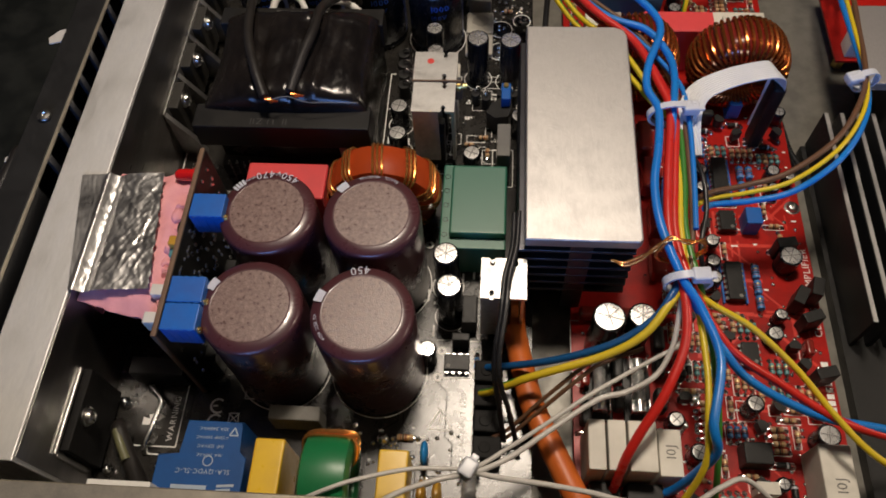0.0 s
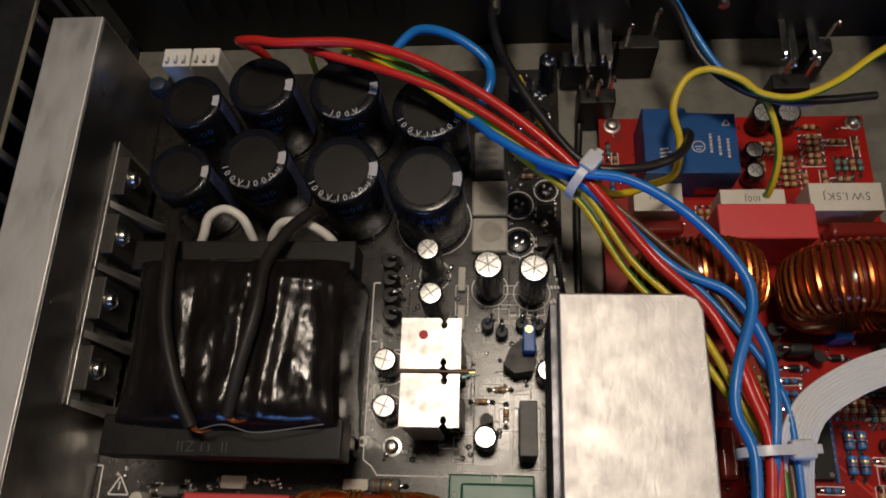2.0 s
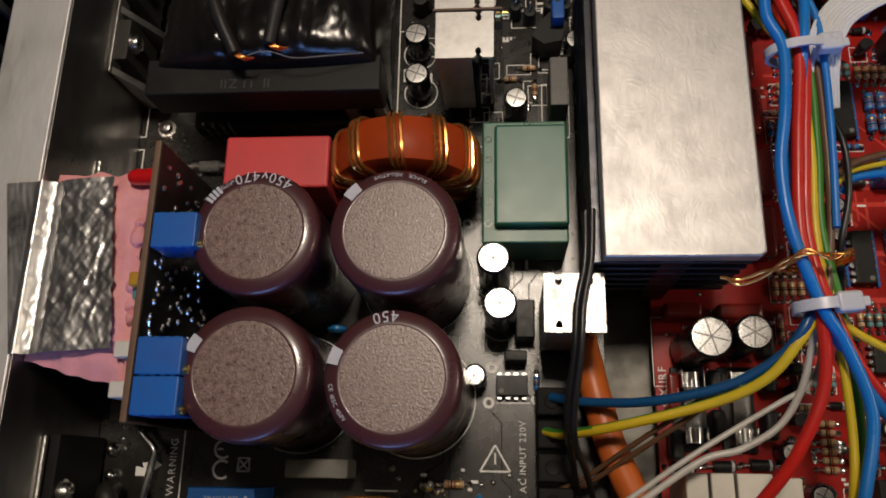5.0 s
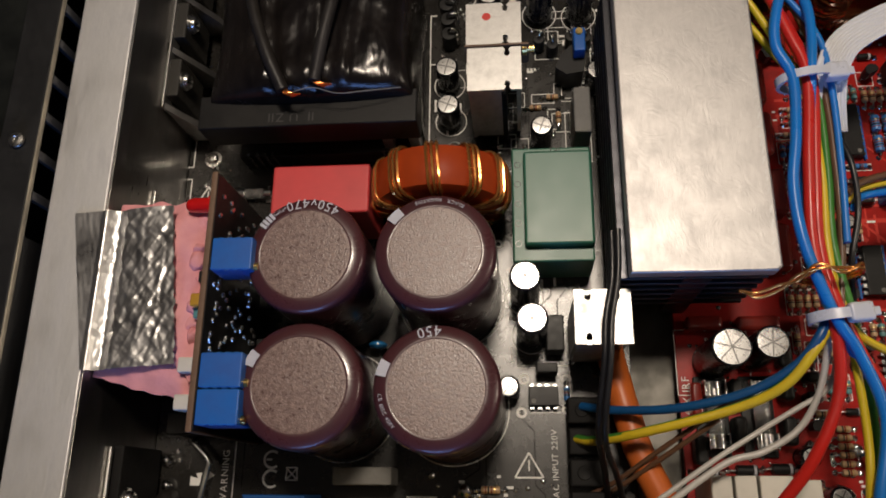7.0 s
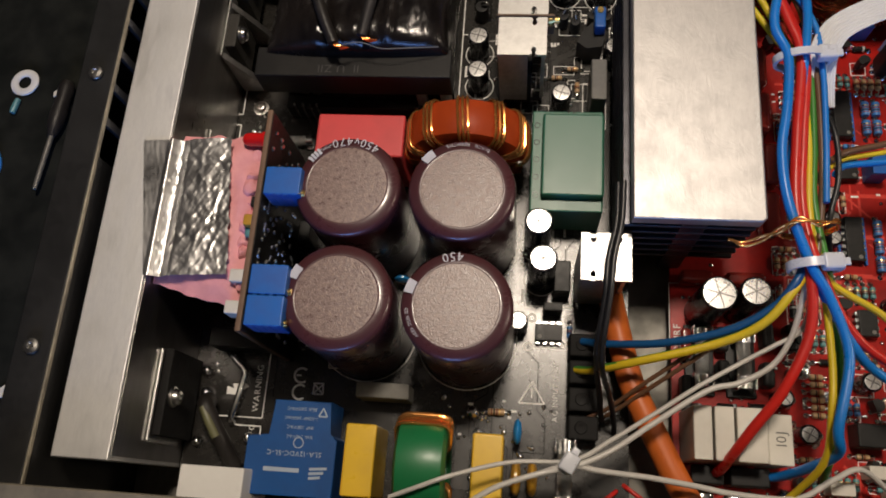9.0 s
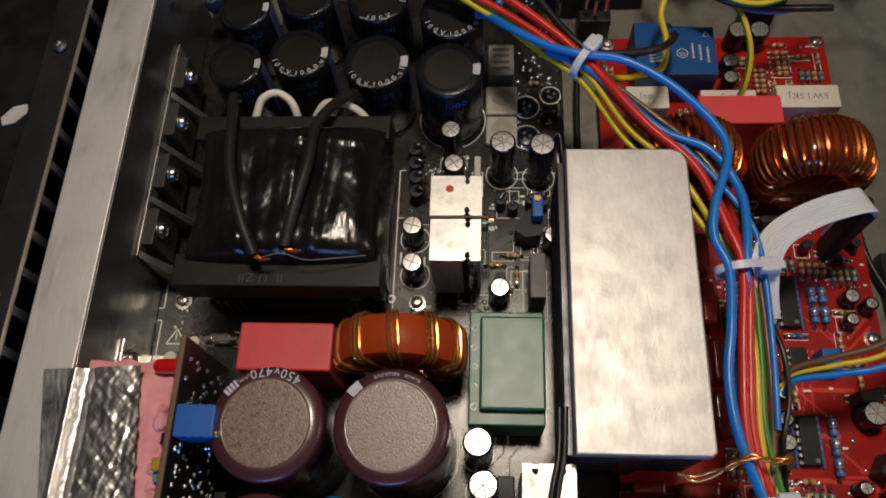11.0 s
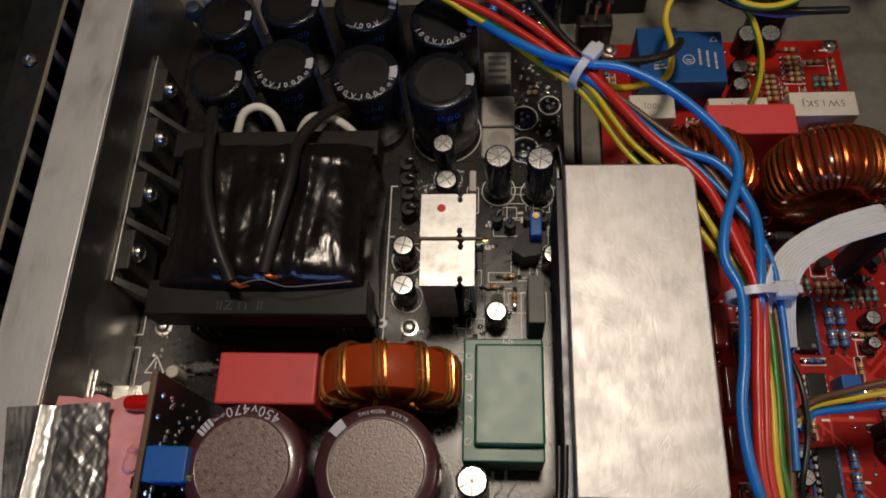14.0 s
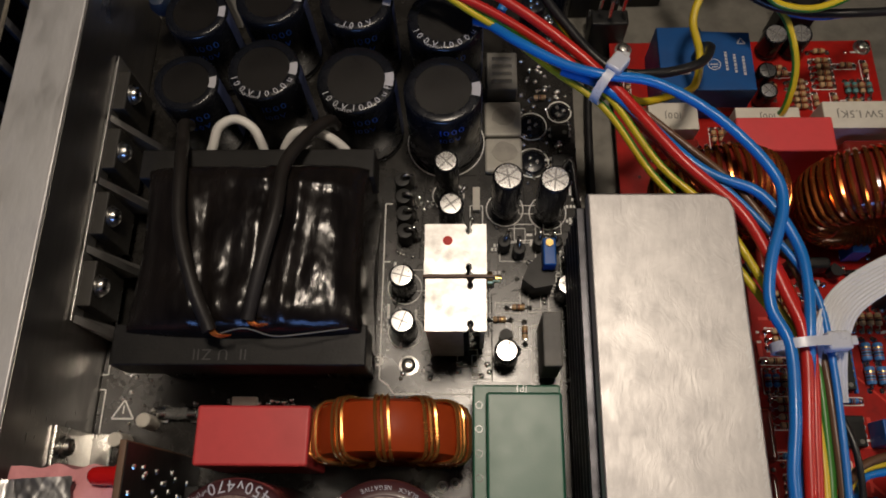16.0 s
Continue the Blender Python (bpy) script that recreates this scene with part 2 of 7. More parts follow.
BLACK_STEEL = surface("black_powder_coat", (0.010, 0.010, 0.010), 0.45, 0.0, (0.017, 0.017, 0.017), 700, 0.7, 0.3, 3000, spec=0.3)
EDGE_STEEL = surface("worn_panel_edge", (0.33, 0.295, 0.225), 0.48, 0.6, (0.19, 0.17, 0.135), 130, 0.9, 0.18)
TABLE = surface("dark_cutting_mat", (0.007, 0.008, 0.007), 0.7, 0.0, (0.017, 0.018, 0.015), 60, 0.9, 0.15, spec=0.1)
BROWN_SLEEVE = surface("brown_sleeve", (0.070, 0.022, 0.026), 0.30, 0.0, (0.05, 0.016, 0.02), 300, 0.6, 0.03, coat=0.25, spec=0.6)
BROWN_TOP = surface("speckled_brown_plate", (0.105, 0.058, 0.048), 0.34, 0.0, (0.245, 0.155, 0.125), 1500, 0.95, 0.32, 1900, blot=650, spec=0.8)
BLACK_SLEEVE = surface("black_sleeve", (0.006, 0.007, 0.010), 0.25, 0.0, (0.010, 0.011, 0.015), 300, 0.6, 0.02, spec=0.4)
BLACK_TOP = surface("black_vinyl_plate", (0.005, 0.0047, 0.0045), 0.34, 0.0, (0.014, 0.011, 0.009), 2500, 0.5, 0.32, 3200, spec=0.36)
SIDE_STRIPE = surface("dull_blue_stripe", (0.10, 0.13, 0.28), 0.35)
BLUE_PRINT = surface("blue_print", (0.03, 0.15, 0.78), 0.4)
PALE_PRINT = surface("pale_print", (0.52, 0.52, 0.56), 0.5)
CAN_TOP = surface("aluminium_can_top", (0.86, 0.85, 0.83), 0.30, 0.9, (0.7, 0.69, 0.68), 900, 0.4, 0.05)
GROOVE = surface("score_line", (0.24, 0.235, 0.23), 0.5, 0.5)
TAPE = surface("black_shiny_tape", (0.006, 0.005, 0.005), 0.22, 0.0, (0.018, 0.014, 0.012), 300, 0.6, 0.20, 1500, coat=0.0, stretch=(1, 0.25, 1), spec=0.45)
FERRITE = surface("ferrite", (0.0075, 0.0073, 0.0075), 0.5, 0.0, (0.016, 0.015, 0.014), 500, 0.7, 0.15, spec=0.28)
FERRITE_MARK = surface("faint_mark", (0.035, 0.034, 0.034), 0.6)
RUBBER = surface("black_rubber", (0.014, 0.012, 0.011), 0.48, 0.0, (0.024, 0.021, 0.019), 300, 0.6, 0.06, spec=0.3)
MATT_BLACK = surface("matt_black_moulding", (0.007, 0.007, 0.007), 0.62, 0.0, (0.013, 0.012, 0.012), 500, 0.6, 0.1, spec=0.16)
SCRATCH = surface("light_scratch", (0.56, 0.56, 0.56), 0.46, 1.0)
MASK_GAP = surface("groove_in_mask", (0.006, 0.006, 0.005), 0.6, spec=0.3)
PLASTIC_BLACK = surface("black_plastic", (0.010, 0.010, 0.010), 0.46, 0.0, (0.018, 0.018, 0.018), 500, 0.6, 0.1, spec=0.32)
GREY_CHIP = surface("grey_epoxy", (0.16, 0.155, 0.14), 0.6, 0.0, (0.11, 0.105, 0.095), 500, 0.6, 0.1)
GREEN_BOX = surface("green_potting_box", (0.018, 0.135, 0.082), 0.44, 0.0, (0.019, 0.130, 0.079), 140, 0.4, 0.05, spec=1.0, rough_var=0.05)
RED_BOX = surface("red_film_box", (0.66, 0.068, 0.075), 0.42, 0.0, (0.56, 0.052, 0.058), 120, 0.6, 0.03)
BLUE_BOX = surface("blue_plastic", (0.010, 0.115, 0.42), 0.40, 0.0, (0.008, 0.07, 0.30), 200, 0.6, 0.05)
BLUE_RELAY = surface("blue_relay_case", (0.010, 0.075, 0.26), 0.45, 0.0, (0.008, 0.055, 0.20), 200, 0.6, 0.05, spec=0.3)
YELLOW_BOX = surface("yellow_tape", (0.72, 0.46, 0.03), 0.35, 0.0, (0.6, 0.36, 0.02), 200, 0.6, 0.05)
TOROID_RED = surface("orange_core_paint", (0.36, 0.050, 0.010), 0.45, 0.0, (0.28, 0.036, 0.008), 150, 0.7, 0.05, spec=0.16)
COPPER = surface("enamelled_copper", (1.0, 0.46, 0.14), 0.22, 0.9, (0.8, 0.30, 0.07), 300, 0.5, 0.03)
COPPER_DARK = surface("dark_enamelled_copper", (0.66, 0.21, 0.055), 0.24, 0.9, (0.42, 0.11, 0.03), 300, 0.7, 0.03)
GREEN_CORE = surface("green_core_paint", (0.012, 0.16, 0.055), 0.38, 0.0, (0.01, 0.12, 0.04), 150, 0.6, 0.08, spec=0.45)
WHITE_BOX = surface("white_ceramic", (0.66, 0.63, 0.56), 0.6, 0.0, (0.54, 0.51, 0.45), 250, 0.6, 0.08)
NYLON = surface("white_nylon", (0.74, 0.73, 0.70), 0.42, 0.0, (0.62, 0.6, 0.58), 200, 0.5, 0.03)
TIE = surface("clear_nylon", (0.66, 0.68, 0.74), 0.32, 0.0, (0.55, 0.57, 0.62), 200, 0.5, 0.03, trans=0.15)
FOIL = surface("crumpled_foil", (0.70, 0.695, 0.69), 0.36, 1.0, (0.58, 0.575, 0.57), 300, 0.5, 0.34, 260, rough_var=0.12)
PINK = surface("pink_thermal_putty", (0.80, 0.36, 0.38), 0.7, 0.0, (0.68, 0.27, 0.30), 300, 0.7, 0.4, 600)
BROWN_BOARD = surface("brown_board_edge", (0.16, 0.09, 0.05), 0.55, 0.0, (0.11, 0.06, 0.035), 400, 0.6, 0.1)
LED_RED = surface("red_led_lens", (0.55, 0.01, 0.01), 0.12, 0.0, coat=0.5, mix=0.2)
BRASS = surface("brass", (0.72, 0.50, 0.18), 0.3, 1.0)
BODY_TAN = surface("tan_resistor", (0.50, 0.33, 0.18), 0.42, 0.0, (0.4, 0.25, 0.13), 400, 0.6)
BODY_BLUE = surface("blue_resistor", (0.05, 0.20, 0.50), 0.38, 0.0, (0.04, 0.15, 0.4), 400, 0.6)
BODY_TEAL = surface("teal_resistor", (0.10, 0.27, 0.28), 0.4, 0.0, (0.08, 0.2, 0.2), 400, 0.6)
BAND_BROWN = surface("brown_band", (0.22, 0.04, 0.01), 0.4)
DISC_BLUE = surface("blue_disc_enamel", (0.02, 0.22, 0.55), 0.25, 0.0, coat=0.4)
DISC_AMBER = surface("amber_enamel", (0.50, 0.27, 0.03), 0.3, 0.0, coat=0.4)
FILM_RED = surface("dark_red_enamel", (0.20, 0.020, 0.014), 0.20, 0.0, (0.14, 0.014, 0.01), 200, 0.6, 0.03, coat=0.5)
W_BLUE = surface("blue_wire", (0.010, 0.185, 0.58), 0.34, 0.0, (0.01, 0.15, 0.50), 120, 0.6, 0.03)
W_RED = surface("red_wire", (0.56, 0.022, 0.016), 0.34, 0.0, (0.46, 0.018, 0.012), 120, 0.6, 0.03)
W_YEL = surface("yellow_wire", (0.66, 0.49, 0.02), 0.36, 0.0, (0.56, 0.4, 0.02), 120, 0.6, 0.03)
W_GRN = surface("green_wire", (0.05, 0.22, 0.03), 0.36, 0.0, (0.04, 0.17, 0.025), 120, 0.6, 0.03)
W_BLK = surface("black_wire", (0.010, 0.010, 0.011), 0.35, 0.0, (0.018, 0.018, 0.02), 120, 0.6, 0.03)
W_BRN = surface("brown_wire", (0.13, 0.065, 0.035), 0.38, 0.0, (0.1, 0.05, 0.028), 120, 0.6, 0.03)
W_WHT = surface("milky_wire", (0.52, 0.50, 0.47), 0.35, 0.0, (0.5, 0.48, 0.45), 120, 0.6, 0.03)
W_ORG = surface("orange_cable", (0.56, 0.13, 0.022), 0.42, 0.0, (0.46, 0.1, 0.018), 120, 0.6, 0.05)
RIBBON = surface("white_ribbon", (0.66, 0.67, 0.70), 0.38, 0.0, (0.56, 0.57, 0.6), 120, 0.4)
GLASS = surface("fuse_glass", (0.8, 0.8, 0.78), 0.05, 0.0, mix=0.1, trans=0.85)
MARK_RED = surface("red_pen", (0.6, 0.04, 0.03), 0.6)
WALL_PAINT = surface("room_paint", (0.26, 0.235, 0.20), 0.85, 0.0, (0.22, 0.20, 0.17), 8.0, 0.6)
SLAT = surface("grey_slat", (0.09, 0.09, 0.095), 0.45, 0.6, (0.06, 0.06, 0.065), 300, 0.6, 0.1)



def hand_brushed(name):
    """Sanded aluminium: short curved strokes in patches that tilt and roughen the sheen."""
    m = surface(name, (0.53, 0.515, 0.505), 0.50, 1.0, (0.44, 0.425, 0.42), 700, 0.8, 0.0, blot=140, rough_var=0.06, stretch=(1, 0.3, 1))
    nt = m.node_tree
    b = nt.nodes["Principled BSDF"]
    co = nt.nodes.new("ShaderNodeTexCoord")
    warp = nt.nodes.new("ShaderNodeTexNoise")
    warp.inputs["Scale"].default_value, warp.inputs["Detail"].default_value = 60, 2
    nt.links.new(co.outputs["Object"], warp.inputs[0])
    mixv = nt.nodes.new("ShaderNodeMix")
    mixv.data_type = "VECTOR"
    mixv.inputs[0].default_value = 0.03
    nt.links.new(co.outputs["Object"], mixv.inputs[4])
    nt.links.new(warp.outputs["Color"], mixv.inputs[5])
    mp = nt.nodes.new("ShaderNodeMapping")
    mp.inputs["Scale"].default_value = (1, 0.16, 1)
    nt.links.new(mixv.outputs[1], mp.inputs[0])
    fine = nt.nodes.new("ShaderNodeTexNoise")
    fine.inputs["Scale"].default_value, fine.inputs["Detail"].default_value = 900, 5
    nt.links.new(mp.outputs[0], fine.inputs[0])
    broad = nt.nodes.new("ShaderNodeTexNoise")
    broad.inputs["Scale"].default_value, broad.inputs["Detail"].default_value = 160, 4
    nt.links.new(mp.outputs[0], broad.inputs[0])
    b1, b2 = nt.nodes.new("ShaderNodeBump"), nt.nodes.new("ShaderNodeBump")
    b1.inputs["Strength"].default_value, b1.inputs["Distance"].default_value = 0.16, 0.0003
    b2.inputs["Strength"].default_value, b2.inputs["Distance"].default_value = 0.045, 0.0010
    nt.links.new(fine.outputs[0], b1.inputs["Height"])
    nt.links.new(broad.outputs[0], b2.inputs["Height"])
    nt.links.new(b2.outputs[0], b1.inputs["Normal"])
    nt.links.new(b1.outputs[0], b.inputs["Normal"])
    return m


PLATE = hand_brushed("hand_brushed_aluminium")

# ---- the room and the table ----
bm = bm_new()
box(bm, -1500, 1500, -1200, 1600, -60, -18, 4)
thing("table", (0, 0, 0), "dark worktop under the open amplifier", "table", kind="structure", bm=bm, material=TABLE)
for nm, b in (("wall_north", (-2600, 2600, 2500, 2600, -780, 1900)), ("wall_south", (-2600, 2600, -2600, -2500, -780, 1900)),
              ("wall_east", (2500, 2600, -2500, 2500, -780, 1900)), ("wall_west", (-2600, -2500, -2500, 2500, -780, 1900)),
              ("ceiling", (-2600, 2600, -2600, 2600, 1900, 1960)), ("floor", (-2600, 2600, -2600, 2600, -840, -780))):
    bm = bm_new()
    box(bm, *b)
    thing(nm, (0, 0, 0), "plain dim room " + nm.split("_")[0], nm.split("_")[0], kind="structure", bm=bm, material=WALL_PAINT)

# ---- the chassis ----
chassis = thing("amplifier_chassis", (0, 0, -15), "open black steel amplifier case on the worktop", "chassis")
bm = bm_new()
box(bm, -161.5, 300, 104, 452, 0, 1.5)
part("floor_plate", bm, FLOOR_STEEL, chassis, "dull grey steel floor plate")
bm = bm_new()
box(bm, -151.4, -150, 104, 452, 1.5, 12)
box(bm, -151.4, -150, 104, 231, 12, 70.4)
part("side_wall", bm, BLACK_STEEL, chassis, "black side wall, slotted towards the back")
for k in range(16):
    bm = bm_new()
    box(bm, -151.6, -149.9, 243 + 13.4 * k, 246 + 13.4 * k, 12, 70.4, 0.2, 1)
    part("slat", bm, SLAT, chassis)
bm = bm_new()
box(bm, -150.6, -149.9, 104, 452, 70.5, 72.2, 0.2, 1)
part("wall_edge", bm, EDGE_STEEL, chassis, "bare worn grey wall edge")
bm = bm_new()
box(bm, -163, -150.7, 104, 452, 70.4, 72, 0.4)
box(bm, -163, -161.6, 104, 452, 0.1, 70.3)
part("flange", bm, BLACK_STEEL, chassis)
for y in (165, 262, 360):
    bm = bm_new()
    lathe(bm, [(0, 72.1), (2.0, 72.1), (2.6, 72.9), (2.4, 73.6), (1.2, 73.9), (0.9, 73.3), (0, 73.3)], -156.5, y, 16)
    part("screw", bm, STEEL, chassis)
bm = bm_new()
box(bm, -160, 300, 98, 124.3, 78.0, 80.0, 0.6)
box(bm, -160, 300, 98, 101, 1.5, 78.0)
part("front_panel", bm, EDGE_STEEL, chassis, "worn grey front panel edge")
bm = bm_new()
box(bm, -148, 300, 452.2, 454, 0, 80)
part("back_panel", bm, BLACK_STEEL, chassis, "black back panel with vent ribs")
for k in range(9):
    bm = bm_new()
    box(bm, -120 + 11 * k, -116 + 11 * k, 450.6, 452.1, 22, 74)
    part("vent_rib", bm, BLACK_STEEL, chassis)
bm = bm_new()
box(bm, 298, 300, 104, 452, 1.6, 78)
part("side_wall", bm, BLACK_STEEL, chassis)
bm = bm_new()
lathe(bm, [(0, 80.1), (3.6, 80.1), (3.6, 80.4), (1.9, 80.4), (1.7, 79.9), (0, 79.9)], -40, 117, 20)
part("screw", bm, STEEL, chassis)

# ---- the rail along the side ----
bm = bm_new()
box(bm, -147.0, -128.2, 132.5, 421.5, -13.4, 51)
bmesh.ops.bevel(bm, geom=list(bm.edges), offset=0.5, segments=2, affect="EDGES", profile=0.5)
rail = thing("heat_rail", (0, 0, 0), "thick sawn aluminium bar along the case side", "heat sink")
part("bar", bm, ALU_BAR, rail)
# thin sheet on the bar; its darker colour stands in for dark reflections
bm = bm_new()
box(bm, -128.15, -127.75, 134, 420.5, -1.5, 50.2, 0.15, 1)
part("shaded_milled_face", bm, ALU_FACE_SHADED, rail, "smooth milled inner face, coloured dark for what it reflects")
bm = bm_new()
box(bm, -127.7, -120.5, 245.5, 257.5, 0.2, 1.6, 0.3, 1)
box(bm, -127.7, -126.3, 245.5, 257.5, 1.6, 25, 0.3, 1)
part("bracket", bm, STEEL, rail, "bent steel bracket")
bm = bm_new()
lathe(bm, [(0, -126.2), (3.4, -126.2), (3.4, -125.5), (2.6, -125.4), (2.5, -124.0), (1.8, -123.5), (0.9, -123.5), (0.8, -124.3), (0, -124.3)], 251.5, 19, 18, "x")
part("screw", bm, STEEL, rail)

# ---- the boards ----
black_board = thing("circuit_board", (0, 0, 0), "black power supply circuit board with white print", "circuit board")
bm = bm_new()
box(bm, -127.6, 34.5, 126, 430, -1.6, 0, 0.2, 1)
part("board", bm, BLACK_PCB, black_board)
red_board = thing("circuit_board", (0, 0, -4), "red amplifier circuit board crowded with parts", "circuit board")
bm = bm_new()
box(bm, 50.3, 150.6, 124.8, 409, -1.6, 0, 0.2, 1)
part("board", bm, RED_PCB, red_board)
for bx, by, bo in ((-118, 280, black_board), (-24.7, 280.4, black_board), (55.5, 405.7, red_board), (146.8, 405.5, red_board), (147, 269.3, red_board), (146.5, 134, red_board)):
    bm = bm_new()
    lathe(bm, [(0, 0.05), (3.3, 0.05), (3.3, 0.3), (2.4, 0.4), (2.3, 1.6), (1.9, 2.1), (1.0, 2.2), (0.8, 1.3), (0, 1.3)], bx, by, 18)
    part("screw", bm, STEEL, bo)
for bo, pts in ((black_board, ((-110, 140), (25, 140), (25, 420), (-110, 420))), (red_board, ((55.5, 405), (146.8, 405), (147, 269), (146, 134), (56, 134)))):
    for x, y in pts:
        bm = bm_new()
        cyl(bm, x, y, -13.4 - (-4 if bo is red_board else 0), -1.7, 3, 6)
        part("standoff", bm, BRASS, bo)

# ---- large capacitors ----
def big_cap(x, y, turn, words, mid, small, mid2, patch=0):
    ob = thing("capacitor", (x, y, 0), "large brown electrolytic capacitor with a speckled top", "capacitor", "large brown capacitors", rz=turn)
    bm = bm_new()
    lathe(bm, [(0, 0.3), (16.8, 0.3), (17.5, 1.0), (17.5, 52.6), (17.35, 53.5), (17.0, 54.2), (16.4, 54.7), (13.9, 55.42), (13.35, 55.46), (13.2, 55.4)], seg=64)
    part("sleeve", bm, BROWN_SLEEVE, ob, "glossy brown sleeve")
    bm = bm_new()
    lathe(bm, [(0, 55.43), (12.6, 55.43), (13.2, 55.4)], seg=64)
    part("top_plate", bm, BROWN_TOP, ob, "speckled brown top plate")
    bm = bm_new()
    arc_writing(bm, words, 3.0, 15.3, 55.62, mid)
    if small:
        arc_writing(bm, small, 1.1, 15.3, 55.62, mid2)
    if patch:
        ring_line(bm, 0, 0, 14.0, 2.9, 55.6, patch - 8, patch + 8, 8)
    else:
        for k in range(4):
            b = radians(mid + 48 + k * 4.6)
            stroke(bm, 14.2 * math.cos(b), 14.2 * math.sin(b), 16.6 * math.cos(b), 16.6 * math.sin(b), 0.9, 55.62)
    part("lettering", bm, PALE_PRINT, ob, "pale printed lettering", smooth=0)
    bm = bm_new()
    for r0, z0, z1 in ((17.56, 8, 53),):
        for a0 in (patch or mid + 54, ):
            prev = None
            for k in range(7):
                a = radians(a0 - 12 + 4 * k)
                cur = [bm.verts.new((r0 * math.cos(a), r0 * math.sin(a), z)) for z in (z0, z1)]
                if prev:
                    bm.faces.new((prev[0], cur[0], cur[1], prev[1]))
                prev = cur
    part("stripe", bm, PALE_PRINT, ob, "pale minus stripe")
    return ob


big_cap(-63.0, 223.6, 0, "450v470", 84, "uF(M)", 122)
big_cap(-25.4, 223.6, 0, "", 130, "BLACK   NEGATIVE", 85, 137)
big_cap(-62.3, 186.2, 0, "", 150, "", 0, 152)
big_cap(-24.6, 185.2, 0, "450", 98, "CE 105C 450V", 205, 160)

# ---- black capacitors at the back ----
def dark_cap(x, y, r, h, mid, words):
    ob = thing("capacitor", (x, y, 0), "tall black electrolytic capacitor with blue print", "capacitor", "black capacitors")
    bm = bm_new()
    lathe(bm, [(0, 0.3), (r - 0.6, 0.3), (r, 1.0), (r, 2.4), (r - 0.5, 3.0), (r, 3.6), (r, h - 1.3), (r - 0.4, h - 0.4), (r - 1.2, h), (r * 0.73, h - 0.1), (r * 0.72, h - 0.4)], seg=48)
    part("sleeve", bm, BLACK_SLEEVE, ob)
    bm = bm_new()
    lathe(bm, [(0, h - 0.35), (r * 0.72, h - 0.4)], seg=48)
    part("top_plate", bm, BLACK_TOP, ob)
    bm = bm_new()
    ring_line(bm, 0, 0, r * 0.74, r * 0.26 - 0.5, h + 0.05, -14, 12, 8)
    part("patch", bm, PALE_PRINT, ob, "pale minus patch", smooth=0)
    bm = bm_new()
    prev = None
    for k in range(8):
        a = radians(-14 + 26 * k / 7)
        cur = [bm.verts.new(((r + 0.07) * math.cos(a), (r + 0.07) * math.sin(a), z)) for z in (4, h - 1.2)]
        if prev:
            bm.faces.new((prev[0], cur[0], cur[1], prev[1]))
        prev = cur
    part("stripe", bm, SIDE_STRIPE, ob, "dull blue minus stripe", smooth=0)
    if words:
        bm = bm_new()
        arc_writing(bm, " ".join(words), 2.35, r - 2.1, h + 0.08, mid - 4)
        arc_writing(bm, "NEGATIVE", 0.9, r - 0.85, h + 0.02, mid - 28)
        part("lettering", bm, PALE_PRINT, ob, smooth=0)
    bm = bm_new()
    text = "1000"
    for row, (tx, sz) in enumerate((("1000", 3.2), ("100V", 2.6))):
        s = 0
        for c in tx:
            a = radians(-98 + s)
            m = Matrix.Translation(((r + 0.1) * math.cos(a), (r + 0.1) * math.sin(a), h - 8 - 5 * row)) @ Matrix.Rotation(a + math.pi / 2, 4, "Z") @ Matrix.Rotation(math.pi / 2, 4, "X")
            put_glyph(bm, c, m @ Matrix.Scale(sz, 4))
            s += math.degrees(glyph(c)[2] * sz / r)
    part("print", bm, BLUE_PRINT, ob, "blue value print", smooth=0)


for x, y, r, w in ((-98, 395, 10.9, ""), (-73, 401, 12.0, ""), (-43, 399, 12.6, "100V"), (-12.5, 391, 12.9, "100V1000uF"),
                   (-98, 367, 10.9, ""), (-72.5, 372, 12.0, "100V1000uF"), (-41.5, 367.5, 13.0, "100V1000uF"), (-13, 363.5, 12.9, "")):
    dark_cap(x, y, r, 37.0, -80, w)

# ---- small electrolytic cans ----
CAN = {}


